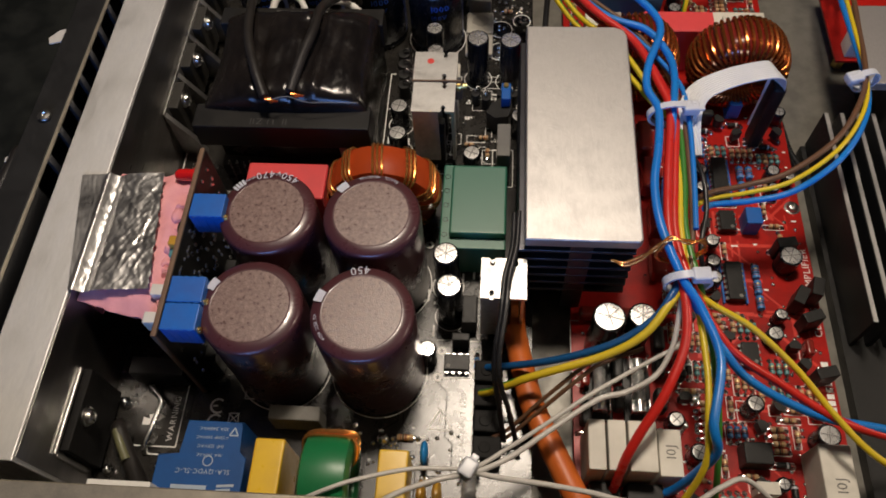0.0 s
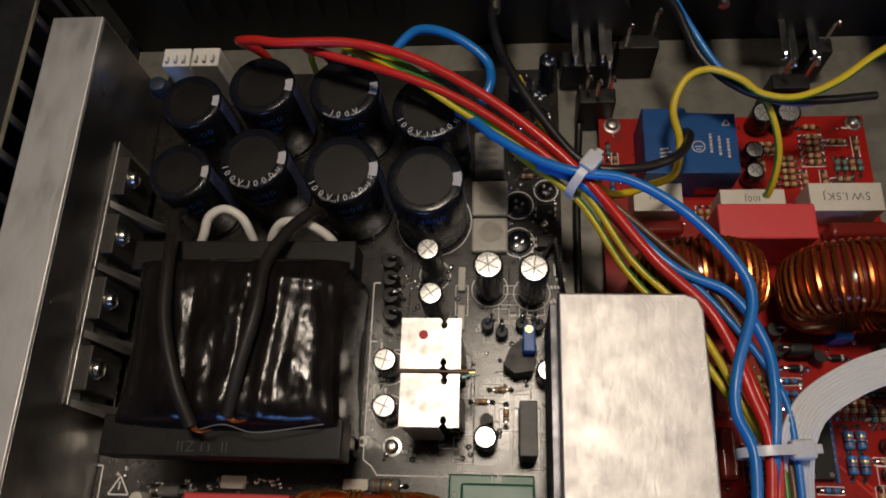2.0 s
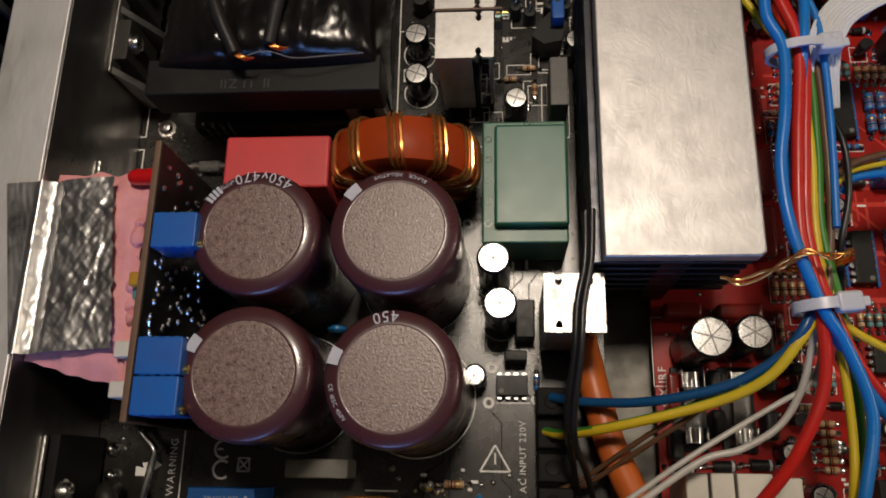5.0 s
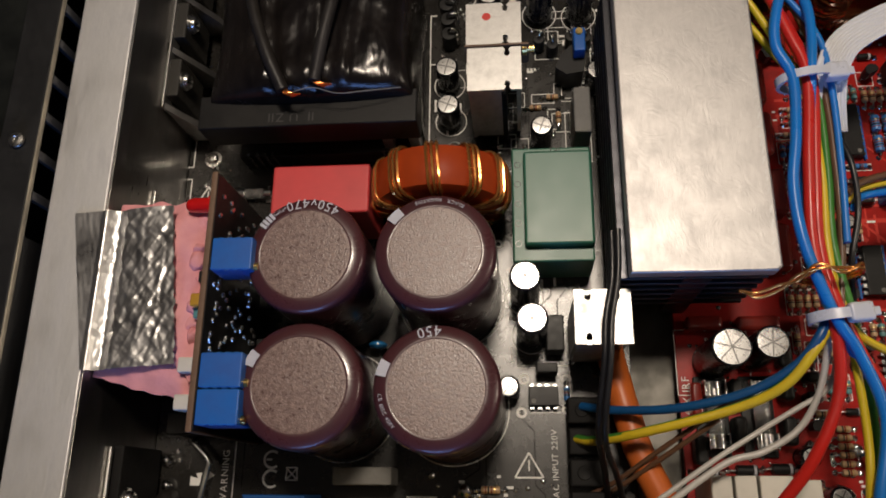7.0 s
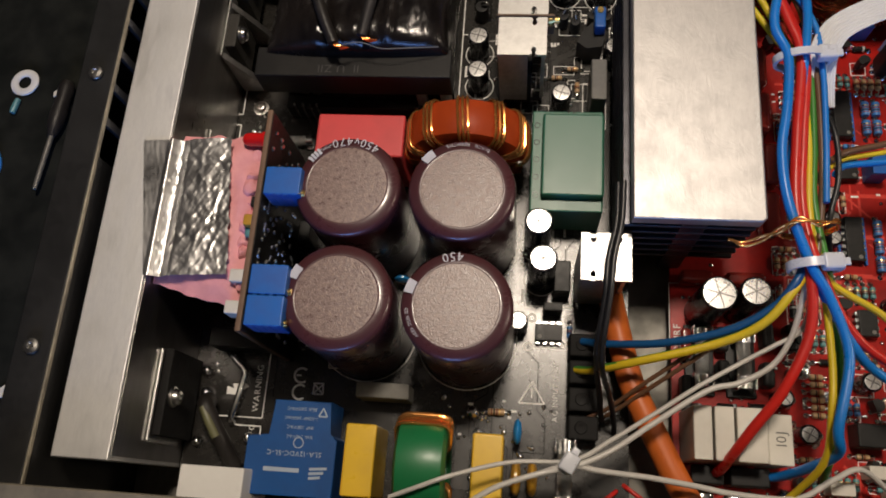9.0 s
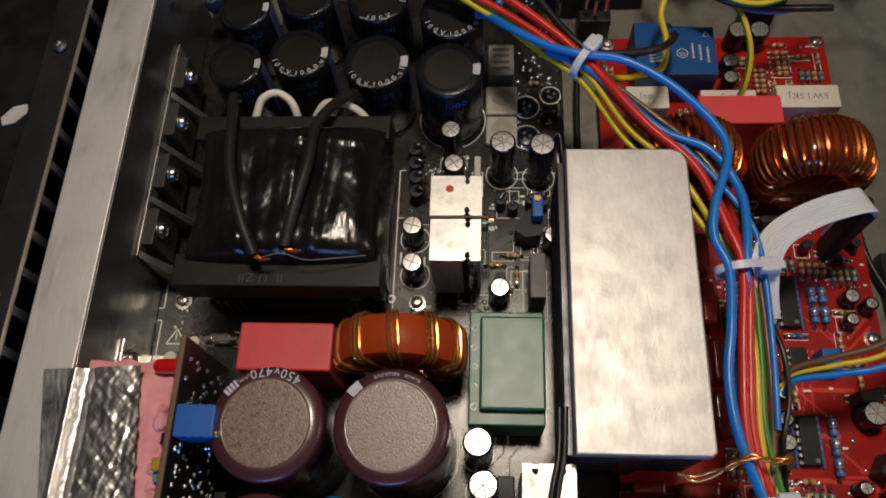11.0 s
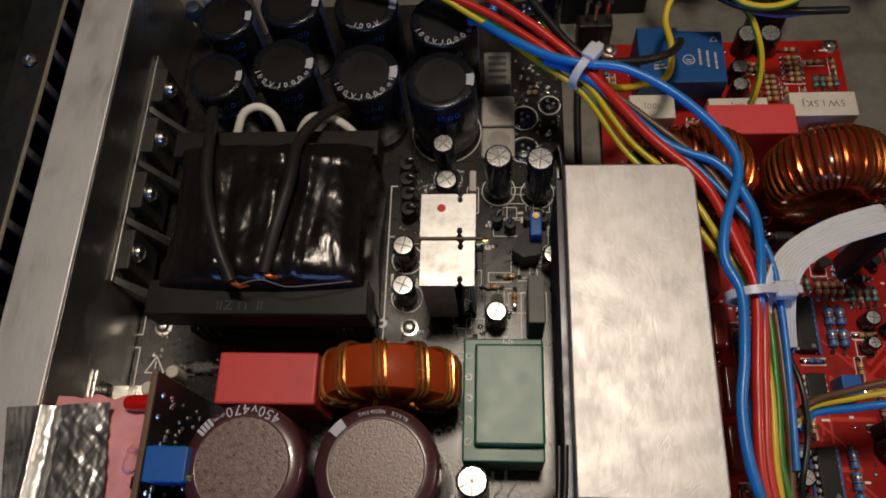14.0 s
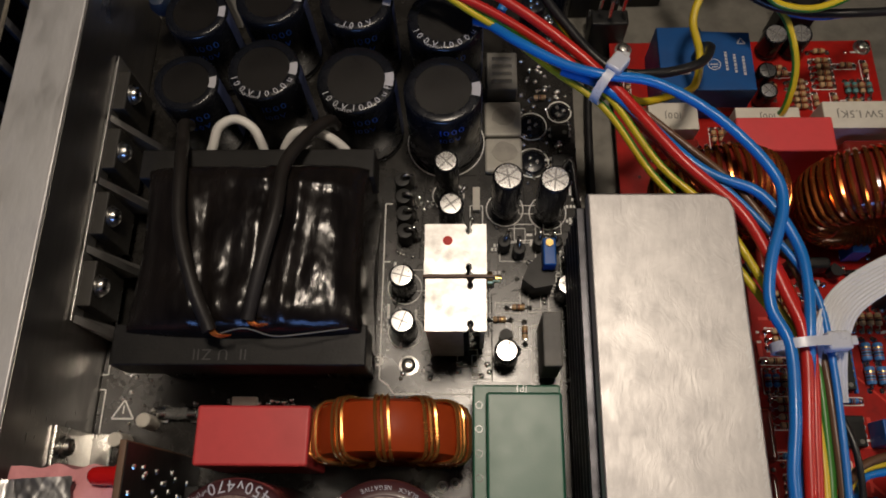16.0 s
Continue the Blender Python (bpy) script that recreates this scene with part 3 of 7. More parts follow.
def can(x, y, r, h, label="small black electrolytic can with a bright scored top", base=0.0):
    ob = thing("capacitor", (x, y, base), label, "capacitor", "small electrolytic cans", rz=random.uniform(0, 90))
    key = (r, h)
    if key not in CAN:
        bm = bm_new()
        lathe(bm, [(0, 0.2), (r - 0.25, 0.2), (r, 0.6), (r, 1.6), (r - 0.35, 2.0), (r, 2.5), (r, h - 0.7), (r - 0.2, h - 0.2), (r - 0.55, h), (r - 0.75, h - 0.05)], seg=28)
        s = mesh_of("sleeve", bm, BLACK_SLEEVE)
        bm = bm_new()
        lathe(bm, [(0, h - 0.05), (r * 0.6, h - 0.02), (r - 0.76, h - 0.08)], seg=28)
        t = mesh_of("top", bm, CAN_TOP)
        bm = bm_new()
        for a in (0, 60, 120) if r > 4.4 else (0, 90):
            b = radians(a)
            stroke(bm, -(r - 1) * math.cos(b), -(r - 1) * math.sin(b), (r - 0.9) * math.cos(b), (r - 0.9) * math.sin(b), 0.42, h + 0.02 + a * 0.0002)
        g = mesh_of("score", bm, GROOVE, 0)
        bm = bm_new()
        prev = None
        for k in range(6):
            a = radians(-18 + 36 * k / 5)
            cur = [bm.verts.new(((r + 0.05) * math.cos(a), (r + 0.05) * math.sin(a), z)) for z in (2.7, h - 0.8)]
            if prev:
                bm.faces.new((prev[0], cur[0], cur[1], prev[1]))
            prev = cur
        st = mesh_of("stripe", bm, PALE_PRINT)
        CAN[key] = (("sleeve", s), ("top", t), ("score", g), ("stripe", st))
    for nm, me in CAN[key]:
        o = new(nm, me)
        o.parent = ob
    return ob


for x, y, r, h in ((-26.7, 307.4, 4.2, 14.4), (-26.1, 292, 4.2, 14.4), (8.1, 336.7, 5.0, 27.5), (23.2, 335.3, 5.0, 28), (-12, 342, 4.1, 28), (-10.3, 325.8, 4.1, 30.5),
                   (7.3, 282.7, 4.0, 13.3), (0, 223.4, 5.0, 28.5), (1.9, 210, 5.0, 28), (-6, 191.2, 3.6, 11.5), (28, 305, 4.0, 12)):
    can(x, y, r, h)
for x, y, r, h in ((61.3, 201, 6.1, 29), (73.6, 202.5, 5.2, 28), (138.6, 239.7, 4.6, 10.5), (107.4, 229.2, 3.2, 10), (107.5, 283, 3.0, 9), (107.5, 274, 3.0, 9), (108.6, 247, 3.0, 9), (108, 237.5, 3.0, 9),
                   (139, 284, 3.0, 8), (128, 206, 3.2, 9), (116, 177, 3.4, 10), (140, 166, 4.2, 11), (94, 158, 3.4, 10), (87, 170, 3.2, 9), (105.5, 389.5, 3.6, 10), (104.8, 381, 3.4, 10), (110, 404, 4.4, 12), (119, 404, 4.4, 12)):
    can(x, y, r, h, "small electrolytic can on the red board", -4.0)

# ---- the main transformer ----
tr = thing("transformer", (-70, 306, 0), "large black taped ferrite transformer", "transformer")
for b in ((-36.5, 36.5, -34, -22, 28, 41), (-36.5, 36.5, 24, 34, 28, 41), (-34, 34, -30, 30, 1, 9)):
    bm = bm_new()
    box(bm, *b, 0.6, 2)
    part("core_block", bm, FERRITE, tr, "dark grey ferrite block")
bm = bm_new()
nx, ny = 84, 60
grid = []
for j in range(ny + 1):
    row = []
    for i in range(nx + 1):
        u, v = i / nx * 2 - 1, j / ny * 2 - 1
        xl, xr = -33.6 + 2.2 * (1 - v * v), 35.6 - 1.2 * (1 - v * v)
        x, y = xl + (xr - xl) * (u + 1) / 2, 1 + 26.0 * v - 1.5 * (1 - u * u) * (1 if v < 0 else 0)
        e = (1 - abs(u) ** (3.0 if u < 0 else 6)) * (1 - abs(v) ** 9)
        z = 40 + 10.4 * e ** 0.5
        z += 1.3 * noise.noise(Vector((u * 3, v * 2, 3))) * e + 0.55 * noise.noise(Vector((u * 8, v * 1.5, 7))) * e + 0.22 * noise.noise(Vector((u * 24, v * 9, 1))) * e + 1.5 * math.exp(-((u - 0.42 - 0.05 * v) / 0.07) ** 2) * e + 0.8 * math.exp(-((v - 0.72 + 0.1 * u) / 0.08) ** 2) * e * (1 if u > 0 else 0.3)
        z -= 1.6 * math.exp(-((u - 0.17 - 0.08 * v) / 0.05) ** 2) * e + 1.0 * math.exp(-((u + 0.35 + 0.05 * v) / 0.07) ** 2) * e
        row.append(bm.verts.new((x, y, max(z, 39.8))))
    grid.append(row)
for a, b in zip(grid, grid[1:]):
    for i in range(nx):
        bm.faces.new((a[i], a[i + 1], b[i + 1], b[i]))
rim = grid[0] + [r[-1] for r in grid[1:]] + grid[-1][-2::-1] + [r[0] for r in grid[-2:0:-1]]
low = [bm.verts.new((v.co.x * 0.98, v.co.y * 0.97, 6)) for v in rim]
for k in range(len(rim)):
    n = (k + 1) % len(rim)
    bm.faces.new((rim[k], low[k], low[n], rim[n]))
part("winding", bm, TAPE, tr, "winding under glossy black tape", smooth=60)
for x in (22.5, 32):
    bm = bm_new()
    box(bm, x - 2, x + 2, -28, -24, 0.2, 28, 0.4)
    part("bobbin_leg", bm, ALU_PLAIN, tr, "bright metal leg")
for x0 in (-30, 20):
    bm = bm_new()
    for k in range(4):
        box(bm, x0 + 3 * k, x0 + 3 * k + 0.9, -30.5, -29.6, 0.1, 12)
    part("pin", bm, TINNED, tr)
bm = bm_new()
writing(bm, "II  U ZII", 3.2, (-5, -31, 41.08), 180)
part("lettering", bm, FERRITE_MARK, tr, smooth=0)

for pts, nm in (([(-75, 279.5, 51), (-80, 291, 54.2), (-86, 309, 54.6), (-89, 328, 52), (-92, 340, 46), (-95, 349, 40), (-96, 353, 33)], 0),
                ([(-65, 282.5, 51), (-62, 297, 54.2), (-59, 313, 54.8), (-58.5, 329, 51.5), (-54, 342, 45.5), (-49, 350.5, 39.5), (-48, 353, 32)], 1)):
    bm = bm_new()
    tube(bm, pts, 2.0, 10)
    thing("sleeved_lead", (0, 0, 0), "thick black sleeved lead over the transformer", "wire", "sleeved leads", bm=bm, material=RUBBER)
    bm = bm_new()
    p = pts[0]
    for k in range(5):
        tube(bm, [(p[0] - 0.6 + 0.3 * k, p[1] + 1, p[2]), (p[0] + 0.5 + 0.5 * k, p[1] - 1.0, p[2] - 0.2), (p[0] + 3 + 0.6 * k, p[1] - 1.6 + 0.2 * k, p[2] - 1.5)], 0.3, 6, 4)
    thing("lead_end", (0, 0, 0), "bare twisted copper end of the sleeved lead", "wire", bm=bm, material=COPPER_DARK)
bm = bm_new()
tube(bm, [(-74, 278.5, 50), (-66, 280.3, 50.4), (-58, 278.4, 49.5), (-50, 279.2, 48.6), (-38, 281.5, 46)], 0.18, 6, 6)
thing("bare_lead", (0, 0, 0), "thin grey lead across the tape edge", "wire", bm=bm, material=GREY_CHIP)
for pts in ([(-89, 342.5, 31), (-87, 345, 34), (-84.7, 350.0, 37), (-79.5, 352.5, 37.5), (-74, 350, 36), (-71.6, 345.8, 32), (-71, 343, 27)], [(-65, 342, 29), (-63.5, 344.5, 33.5), (-60, 347.5, 37), (-55, 348, 37.5), (-49, 346.5, 36), (-44.3, 344.0, 32), (-43, 342, 27)]):
    bm = bm_new()
    tube(bm, pts, 1.55, 10)
    thing("white_lead", (0, 0, 0), "white sleeved transformer lead looping over", "wire", "white leads", bm=bm, material=NYLON)

# ---- power transistors on the rail ----
for x, y, z in ((-127.7, 371, 20), (-127.7, 348.5, 20), (-127.7, 325, 20), (-127.7, 301, 20)):
    t = thing("transistor", (x, y, z), "black power transistor screwed to the rail", "transistor", "rail transistors")
    bm = bm_new()
    box(bm, 0.05, 0.35, -10.3, 10.3, -17, 7.4)
    part("insulator", bm, GREY_CHIP, t, "pale insulating sheet")
    bm = bm_new()
    box(bm, 0.5, 5.4, -7.6, 7.6, -14, 6.4, 0.6)
    part("body", bm, GREY_MOULD, t, "dark grey moulded body")
    bm = bm_new()
    lathe(bm, [(0, 5.5), (3.6, 5.5), (3.6, 6.2), (2.8, 6.3), (2.7, 7.6), (2.0, 8.2), (1.0, 8.2), (0.9, 7.4), (0, 7.4)], 0, 3, 18, "x")
    part("screw", bm, STEEL, t)
    for k in (-5.4, 0, 5.4):
        bm = bm_new()
        box(bm, 2.4, 3.0, k - 0.6, k + 0.6, -19.8, -14)
        part("lead", bm, TINNED, t)
for k, y in enumerate((383, 360, 336.5, 312.5, 289.5)):
    bm = bm_new()
    if k:
        box(bm, -127.3, -126.6, y - 1, y + 22.6, 21, 27.6, 0.2, 1)
        vs = box(bm, -126.5, -115.5, y - 1.3, y + 1.1, 0.2, 26.5)
        for v in vs:
            if v.co.z > 20 and v.co.x > -120:
                v.co.z, v.co.y = 14, v.co.y - 3.5
    else:
        box(bm, -127.3, -126.6, y - 1, y + 1, 0.2, 27.6, 0.2, 1)
    thing("clamp_plate", (0, 0, 0), "thin pale metal clamp plate beside a transistor", "bracket", "clamp plates", bm=bm, material=ALU_PLAIN)
t = thing("transistor", (-127.7, 155.5, 20), "black power transistor clamped to the rail's front end", "transistor")
bm = bm_new()
box(bm, 0.05, 3.6, -13.5, 16, -18, 8, 0.5)
part("body", bm, MATT_BLACK, t)
bm = bm_new()
lathe(bm, [(0, 3.7), (3.6, 3.7), (3.6, 4.4), (2.8, 4.5), (2.7, 5.8), (2, 6.4), (1, 6.4), (0.9, 5.6), (0, 5.6)], 0, 3, 18, "x")
part("screw", bm, STEEL, t)
bm = bm_new()
box(bm, 0.05, 1.1, -15.5, 15.5, 9.4, 10.9, 0.3, 1)
box(bm, 0.05, 1.1, -16, -14.4, -13, 9.3, 0.3, 1)
part("clip", bm, ALU_PLAIN, t, "bent bright metal clamp")

# ---- red film box, wound ring, green box ----
fc = thing("film_capacitor", (-66.8, 254.2, 0), "matt red box film capacitor", "capacitor")
bm = bm_new()
box(bm, -16.5, 16.5, -8.6, 8.5, 0.6, 30, 0.9, 3)
part("case", bm, RED_BOX, fc)
for s in (-13, 13):
    bm = bm_new()
    cyl(bm, s, 0, 0.02, 0.7, 0.5, 8)
    part("lead", bm, TINNED, fc)


def ring_tube(bm, R, r_x, r_y, centre, axis, seg=56, ring=16, mi=0, power=2.6):
    """A ring with a rounded square section: R middle radius, r_x half the radial width, r_y half the height."""
    rows = []
    for i in range(seg):
        a = 2 * math.pi * i / seg
        row = []
        for k in range(ring):
            b = 2 * math.pi * k / ring
            cu, sv = math.cos(b), math.sin(b)
            q = (abs(cu) ** power + abs(sv) ** power) ** (-1 / power)
            rad, h = R + r_x * cu * q, r_y * sv * q
            u, v = rad * math.cos(a), rad * math.sin(a)
            p = {"z": (u, v, h), "y": (u, h, v), "x": (h, u, v)}[axis]
            row.append(bm.verts.new(Vector(centre) + Vector(p)))
        rows.append(row)
    for i in range(seg):
        a, b = rows[i], rows[(i + 1) % seg]
        for k in range(ring):
            f = bm.faces.new((a[k], a[(k + 1) % ring], b[(k + 1) % ring], b[k]))
            f.material_index = mi


def turn_of_wire(bm, R, r_x, r_y, centre, axis, ang, wire, lean=0.0, power=2.6, n=20, seg=6):
    """One turn of wire round such a ring."""
    pts = []
    for k in range(n + 1):
        b = math.pi * (1 + 2 * k / n)
        cu, sv = math.cos(b), math.sin(b)
        q = (abs(cu) ** power + abs(sv) ** power) ** (-1 / power)
        a = ang + lean * k / n
        rad, h = R + (r_x + wire) * cu * q, (r_y + wire) * sv * q
        u, v = rad * math.cos(a), rad * math.sin(a)
        p = {"z": (u, v, h), "y": (u, h, v), "x": (h, u, v)}[axis]
        pts.append(Vector(centre) + Vector(p))
    tube(bm, pts, wire, seg, raw=True)


ch = thing("ring_choke", (-27.3, 255.3, 0), "orange ring choke standing upright, wound with copper", "inductor")
bm = bm_new()
ring_tube(bm, 15.3, 7.0, 7.8, (0, 0, 22.9), "y", power=4)
part("core", bm, TOROID_RED, ch, "orange painted ring core")
for deg in (-6, 16, 46, 80, 114, 146, 172, 222, 318):
    for k in range(3):
        bm = bm_new()
        turn_of_wire(bm, 15.3, 7.0, 7.8, (0, 0, 22.9), "y", radians(deg + 4.4 * k), 0.62, radians(13), power=4, n=48)
        part("winding", bm, COPPER, ch)

gb = thing("encapsulated_transformer", (9.6, 250.4, 0), "green potted transformer with a raised lid", "transformer")
bm = bm_new()
box(bm, -13.2, 13.2, -20.3, 20.2, 0.3, 20.5, 0.7, 2)
part("body", bm, GREEN_BOX, gb)
bm = bm_new()
box(bm, -9.3, 13.2, -15.6, 17.4, 20.5, 24.4, 1.0, 3)
part("lid", bm, GREEN_BOX, gb)
bm = bm_new()
writing(bm, "IPI", 2.2, (1.5, 18.9, 20.56), 180)
for k in range(5):
    ring_line(bm, -11.3, 14 - 7 * k, 0.9, 0.25, 20.56, 0, 360, 12)
part("lettering", bm, BLACK_PCB, gb, smooth=0)

# ---- the tall heat sink ----
hs = thing("heat_sink", (49.5, 268.2, 0), "finned aluminium heat sink with a bright brushed top", "heat sink")
bm = bm_new()
ox, oy = 20.5, 51.3
out = [(-ox, -oy), (ox - 1.5, -oy), (ox, -oy + 1.5), (ox, oy - 5), (ox - 1.5, oy - 1.5), (ox - 5, oy), (-ox, oy)]
plate(bm, out, 47.4, 51.9)
es = [e for e in bm.edges if all(v.co.z > 50 for v in e.verts)]
bmesh.ops.bevel(bm, geom=es, offset=0.8, segments=3, affect="EDGES", profile=0.5)
part("top_plate", bm, PLATE, hs, "bright hand-brushed top plate")
random.seed(17)
bm = bm_new()
for k in range(40):
    x, y, a, L = random.uniform(-18, 18), random.uniform(-48, 46), random.gauss(1.4, 0.4), random.choice((0.8, 1.5, 3, 5))
    w = random.uniform(0.06, 0.15)
    stroke(bm, x, y, min(max(x + L * math.cos(a), -19), 19), min(y + L * math.sin(a), 49), w, 51.93)
for k in range(60):
    y = random.uniform(-49, 44)
    stroke(bm, 18.9 - abs(random.gauss(0, 0.5)), y, 19.3, y + random.uniform(0.4, 2.5), random.uniform(0.15, 0.5), 51.93)
part("scratch", bm, SCRATCH, hs, "bright scratches and worn rim", smooth=0)["kind"] = "stuff"
for k, z in enumerate((41.2, 35.2, 29.2, 23.2, 17.2, 11.2)):
    bm = bm_new()
    box(bm, -22.6, 19.5, -50.6, 50.6, z, z + 1.8, 0.4, 1)
    part("fin", bm, DARK_ANODISED, hs)
bm = bm_new()
box(bm, -4, 4, -50.4, 50.4, -3.4, 47.3)
part("web", bm, DARK_ANODISED, hs)
bm = bm_new()
box(bm, -8, 8, -40, 40, -13.4, -3.5)
part("foot", bm, BLACK_STEEL, hs)

# ---- plates of the small heat sinks ----
def notched(w, d, notches):
    """A rectangle with small keyhole notches in its edges."""
    half = [(1.25, 0), (0.5, 1.0), (1.0, 1.75), (0.75, 2.9), (0, 3.4)]
    outline = [(-x, y) for x, y in half] + [(x, y) for x, y in half[-2::-1]]
    pts = [(0, 0)]
    for x in sorted(n[0] for n in notches if n[1] == 0):
        pts += [(x + a, b) for a, b in outline]
    pts += [(w, 0), (w, d)]
    for x in sorted((n[0] for n in notches if n[1] == 1), reverse=True):
        pts += [(x - a, d - b) for a, b in outline]
    pts += [(0, d)]
    return pts


def small_sink(x, y, w, d, h, notches, label):
    """A folded sheet heat sink: a notched top and skirts on the four sides."""
    ob = thing("small_heat_sink", (x, y, 0), label, "heat sink", "folded heat sinks")
    bm = bm_new()
    plate(bm, notched(w, d, notches), h - 1.2, h)
    part("top", bm, ALU_PLAIN, ob, "bare aluminium top")
    bm = bm_new()
    box(bm, 0.6, w * 0.62, 0.1, 1.4, 8, h - 1.3)
    box(bm, 0.6, w * 0.62, d - 1.4, d - 0.1, 8, h - 1.3)
    box(bm, 0.1, 1.4, 1.5, d - 1.5, 4, h - 1.3)
    box(bm, w - 1.6, w - 0.3, 3.4, d - 3.4, 4, h - 1.3)
    part("skirt", bm, ALU_PLAIN, ob)
    bm = bm_new()
    box(bm, 3, w - 5, 3, d - 3, 0.3, 22, 0.5)
    part("body", bm, PLASTIC_BLACK, ob)
    return ob


a_sink = small_sink(-17.6, 298.9, 18.2, 15.6, 41, ((13, 0), (13, 1)), "folded aluminium heat sink with a red pen mark")
bm = bm_new()
lathe(bm, [(0, 41.05), (0.9, 41.06), (1.5, 41.02)], 6.8, 10.4, 10)
part("pen_mark", bm, MARK_RED, a_sink)
small_sink(-17.2, 281.9, 17.6, 15.6, 41, ((13, 0), (13, 1)), "folded aluminium heat sink standing behind the can capacitors")
small_sink(13.9, 199.4, 16.4, 16.2, 40, ((4, 0), (4, 1), (12.5, 1)), "folded aluminium heat sink with keyhole notches")
bm = bm_new()
box(bm, -18, 3, 297.9, 298.5, 30, 41.5)
thing("divider_strip", (0, 0, 0), "brown insulating strip between two heat sinks", "strip", bm=bm, material=BROWN_BOARD)
bm = bm_new()
lathe(bm, [(0, 0), (2.2, 0), (2.2, 1.5), (1.2, 1.6), (1.2, 4), (0, 4)], 298.4, 38, 14, "x")
thing("machine_screw", (0.8, 0, 0), "brass screw through the small heat sink", "screw", bm=bm, material=BRASS)

# ---- the upright board with foil and putty ----
ub = thing("upright_board", (-92, 211, 0), "brown upright control board edge-on beside the capacitors", "circuit board")
bm = bm_new()
box(bm, -0.9, 0.9, -37.5, 39, 0.4, 56, 0.2, 1)
part("board", bm, BROWN_BOARD, ub)
bm = bm_new()
for k in range(150):
    y, z = random.uniform(-34, 34), random.uniform(8, 52)
    lathe(bm, [(0.9, 1.2), (0.75, 1.7), (0, 2.0)], y, z, 7, "x")
ob = part("solder_joint", bm, TINNED, ub)
ob["kind"] = "stuff"
for y in (12.3, -21, -31):
    bm = bm_new()
    box(bm, 2.4, 14.4, y - 4.8, y + 4.8, 47, 58.3, 0.4, 2)
    for k in range(4):
        box(bm, 4 + 2.6 * k, 5.4 + 2.6 * k, y - 4.9, y + 4.9, 47.5, 58.0)
    o = part("trimmer", bm, BLUE_BOX, ub, "blue square trimmer")
    bm = bm_new()
    lathe(bm, [(0, 14.4), (1.2, 14.4), (1.2, 15.5), (0.3, 15.6), (0.3, 15.0), (0, 15.0)], y - 3.2, 55, 12, "x")
    part("adjusting_screw", bm, BRASS, o)
    for k in (-2.5, 0, 2.5):
        bm = bm_new()
        box(bm, 0.9, 2.4, y + k - 0.3, y + k + 0.3, 51, 51.6)
        part("lead", bm, TINNED, ub)
bm = bm_new()
lathe(bm, [(0, -10.5), (1.4, -10.2), (2.2, -9.2), (2.4, -7.5), (2.4, -3.2), (2.9, -3.1), (2.9, -2.2), (0, -2.2)], 30.5, 50, 18, "x")
part("led", bm, LED_RED, ub, "red indicator lamp, unlit")
for y, z, m in ((8, 47, PLASTIC_BLACK), (0, 51, DISC_AMBER), (-3, 48, BODY_TEAL)):
    bm = bm_new()
    box(bm, -4.6, -1.0, y - 2, y + 2, z - 3, z + 3, 0.7, 2)
    part("chip", bm, m, ub)
for y in (-18.5, -29):
    bm = bm_new()
    box(bm, -7, -1, y - 2.2, y + 2.2, 45, 52, 0.5)
    part("connector", bm, WHITE_BOX, ub, "cream plug")
bm = bm_new()
box(bm, 0.95, 1.15, -37, 38.5, 0.6, 55.6)
part("rear_sheet", bm, PLASTIC_BLACK, ub)
bm = bm_new()
for s in (-26, -8, 10, 26):
    box(bm, 2.2, 6.5, s - 4, s + 4, 1, 15, 0.5)
part("chip", bm, PLASTIC_BLACK, ub)

bm = bm_new()
nx, ny = 26, 40
grid = []
for j in range(ny + 1):
    v = j / ny
    row = []
    for i in range(nx + 1):
        u = i / nx
        x0, x1 = -127.5 + 2.0 * v, -95.5 + 1.0 * noise.noise(Vector((0.0, v * 9, 2))) * 2
        x = x0 + (x1 - x0) * u
        y = 190 - 8 * u + (54 + 8 * u) * v + 1.2 * noise.noise(Vector((u * 6, v * 2, 5)))
        e = min(1, 6 * min(u, 1 - u, v, 1 - v) + 0.05)
        z = 45.6 + 3.2 * e ** 0.6 - (0.6 if v < 0.06 else 0) + 0.9 * noise.noise(Vector((u * 5, v * 9, 1)))
        row.append(bm.verts.new((x, y, z)))
    grid.append(row)
for a, b in zip(grid, grid[1:]):
    for i in range(nx):
        bm.faces.new((a[i], a[i + 1], b[i + 1], b[i]))
rim = grid[0] + [r[-1] for r in grid[1:]] + grid[-1][-2::-1] + [r[0] for r in grid[-2:0:-1]]
low = [bm.verts.new((v.co.x + (v.co.x + 112) * -0.05, v.co.y + 0.5 * noise.noise(v.co * 0.3) + (5.0 if v.co.y < 192 else 0.0), 29.5 + 3.0 * noise.noise(v.co * 0.12))) for v in rim]
for k in range(len(rim)):
    n = (k + 1) % len(rim)
    bm.faces.new((rim[k], low[k], low[n], rim[n]))
bm.faces.new(low)
putty = thing("thermal_putty", (0, 0, 0), "pink thermal putty block packed against the rail", "putty")
part("slab", bm, PINK, putty)
random.seed(8)
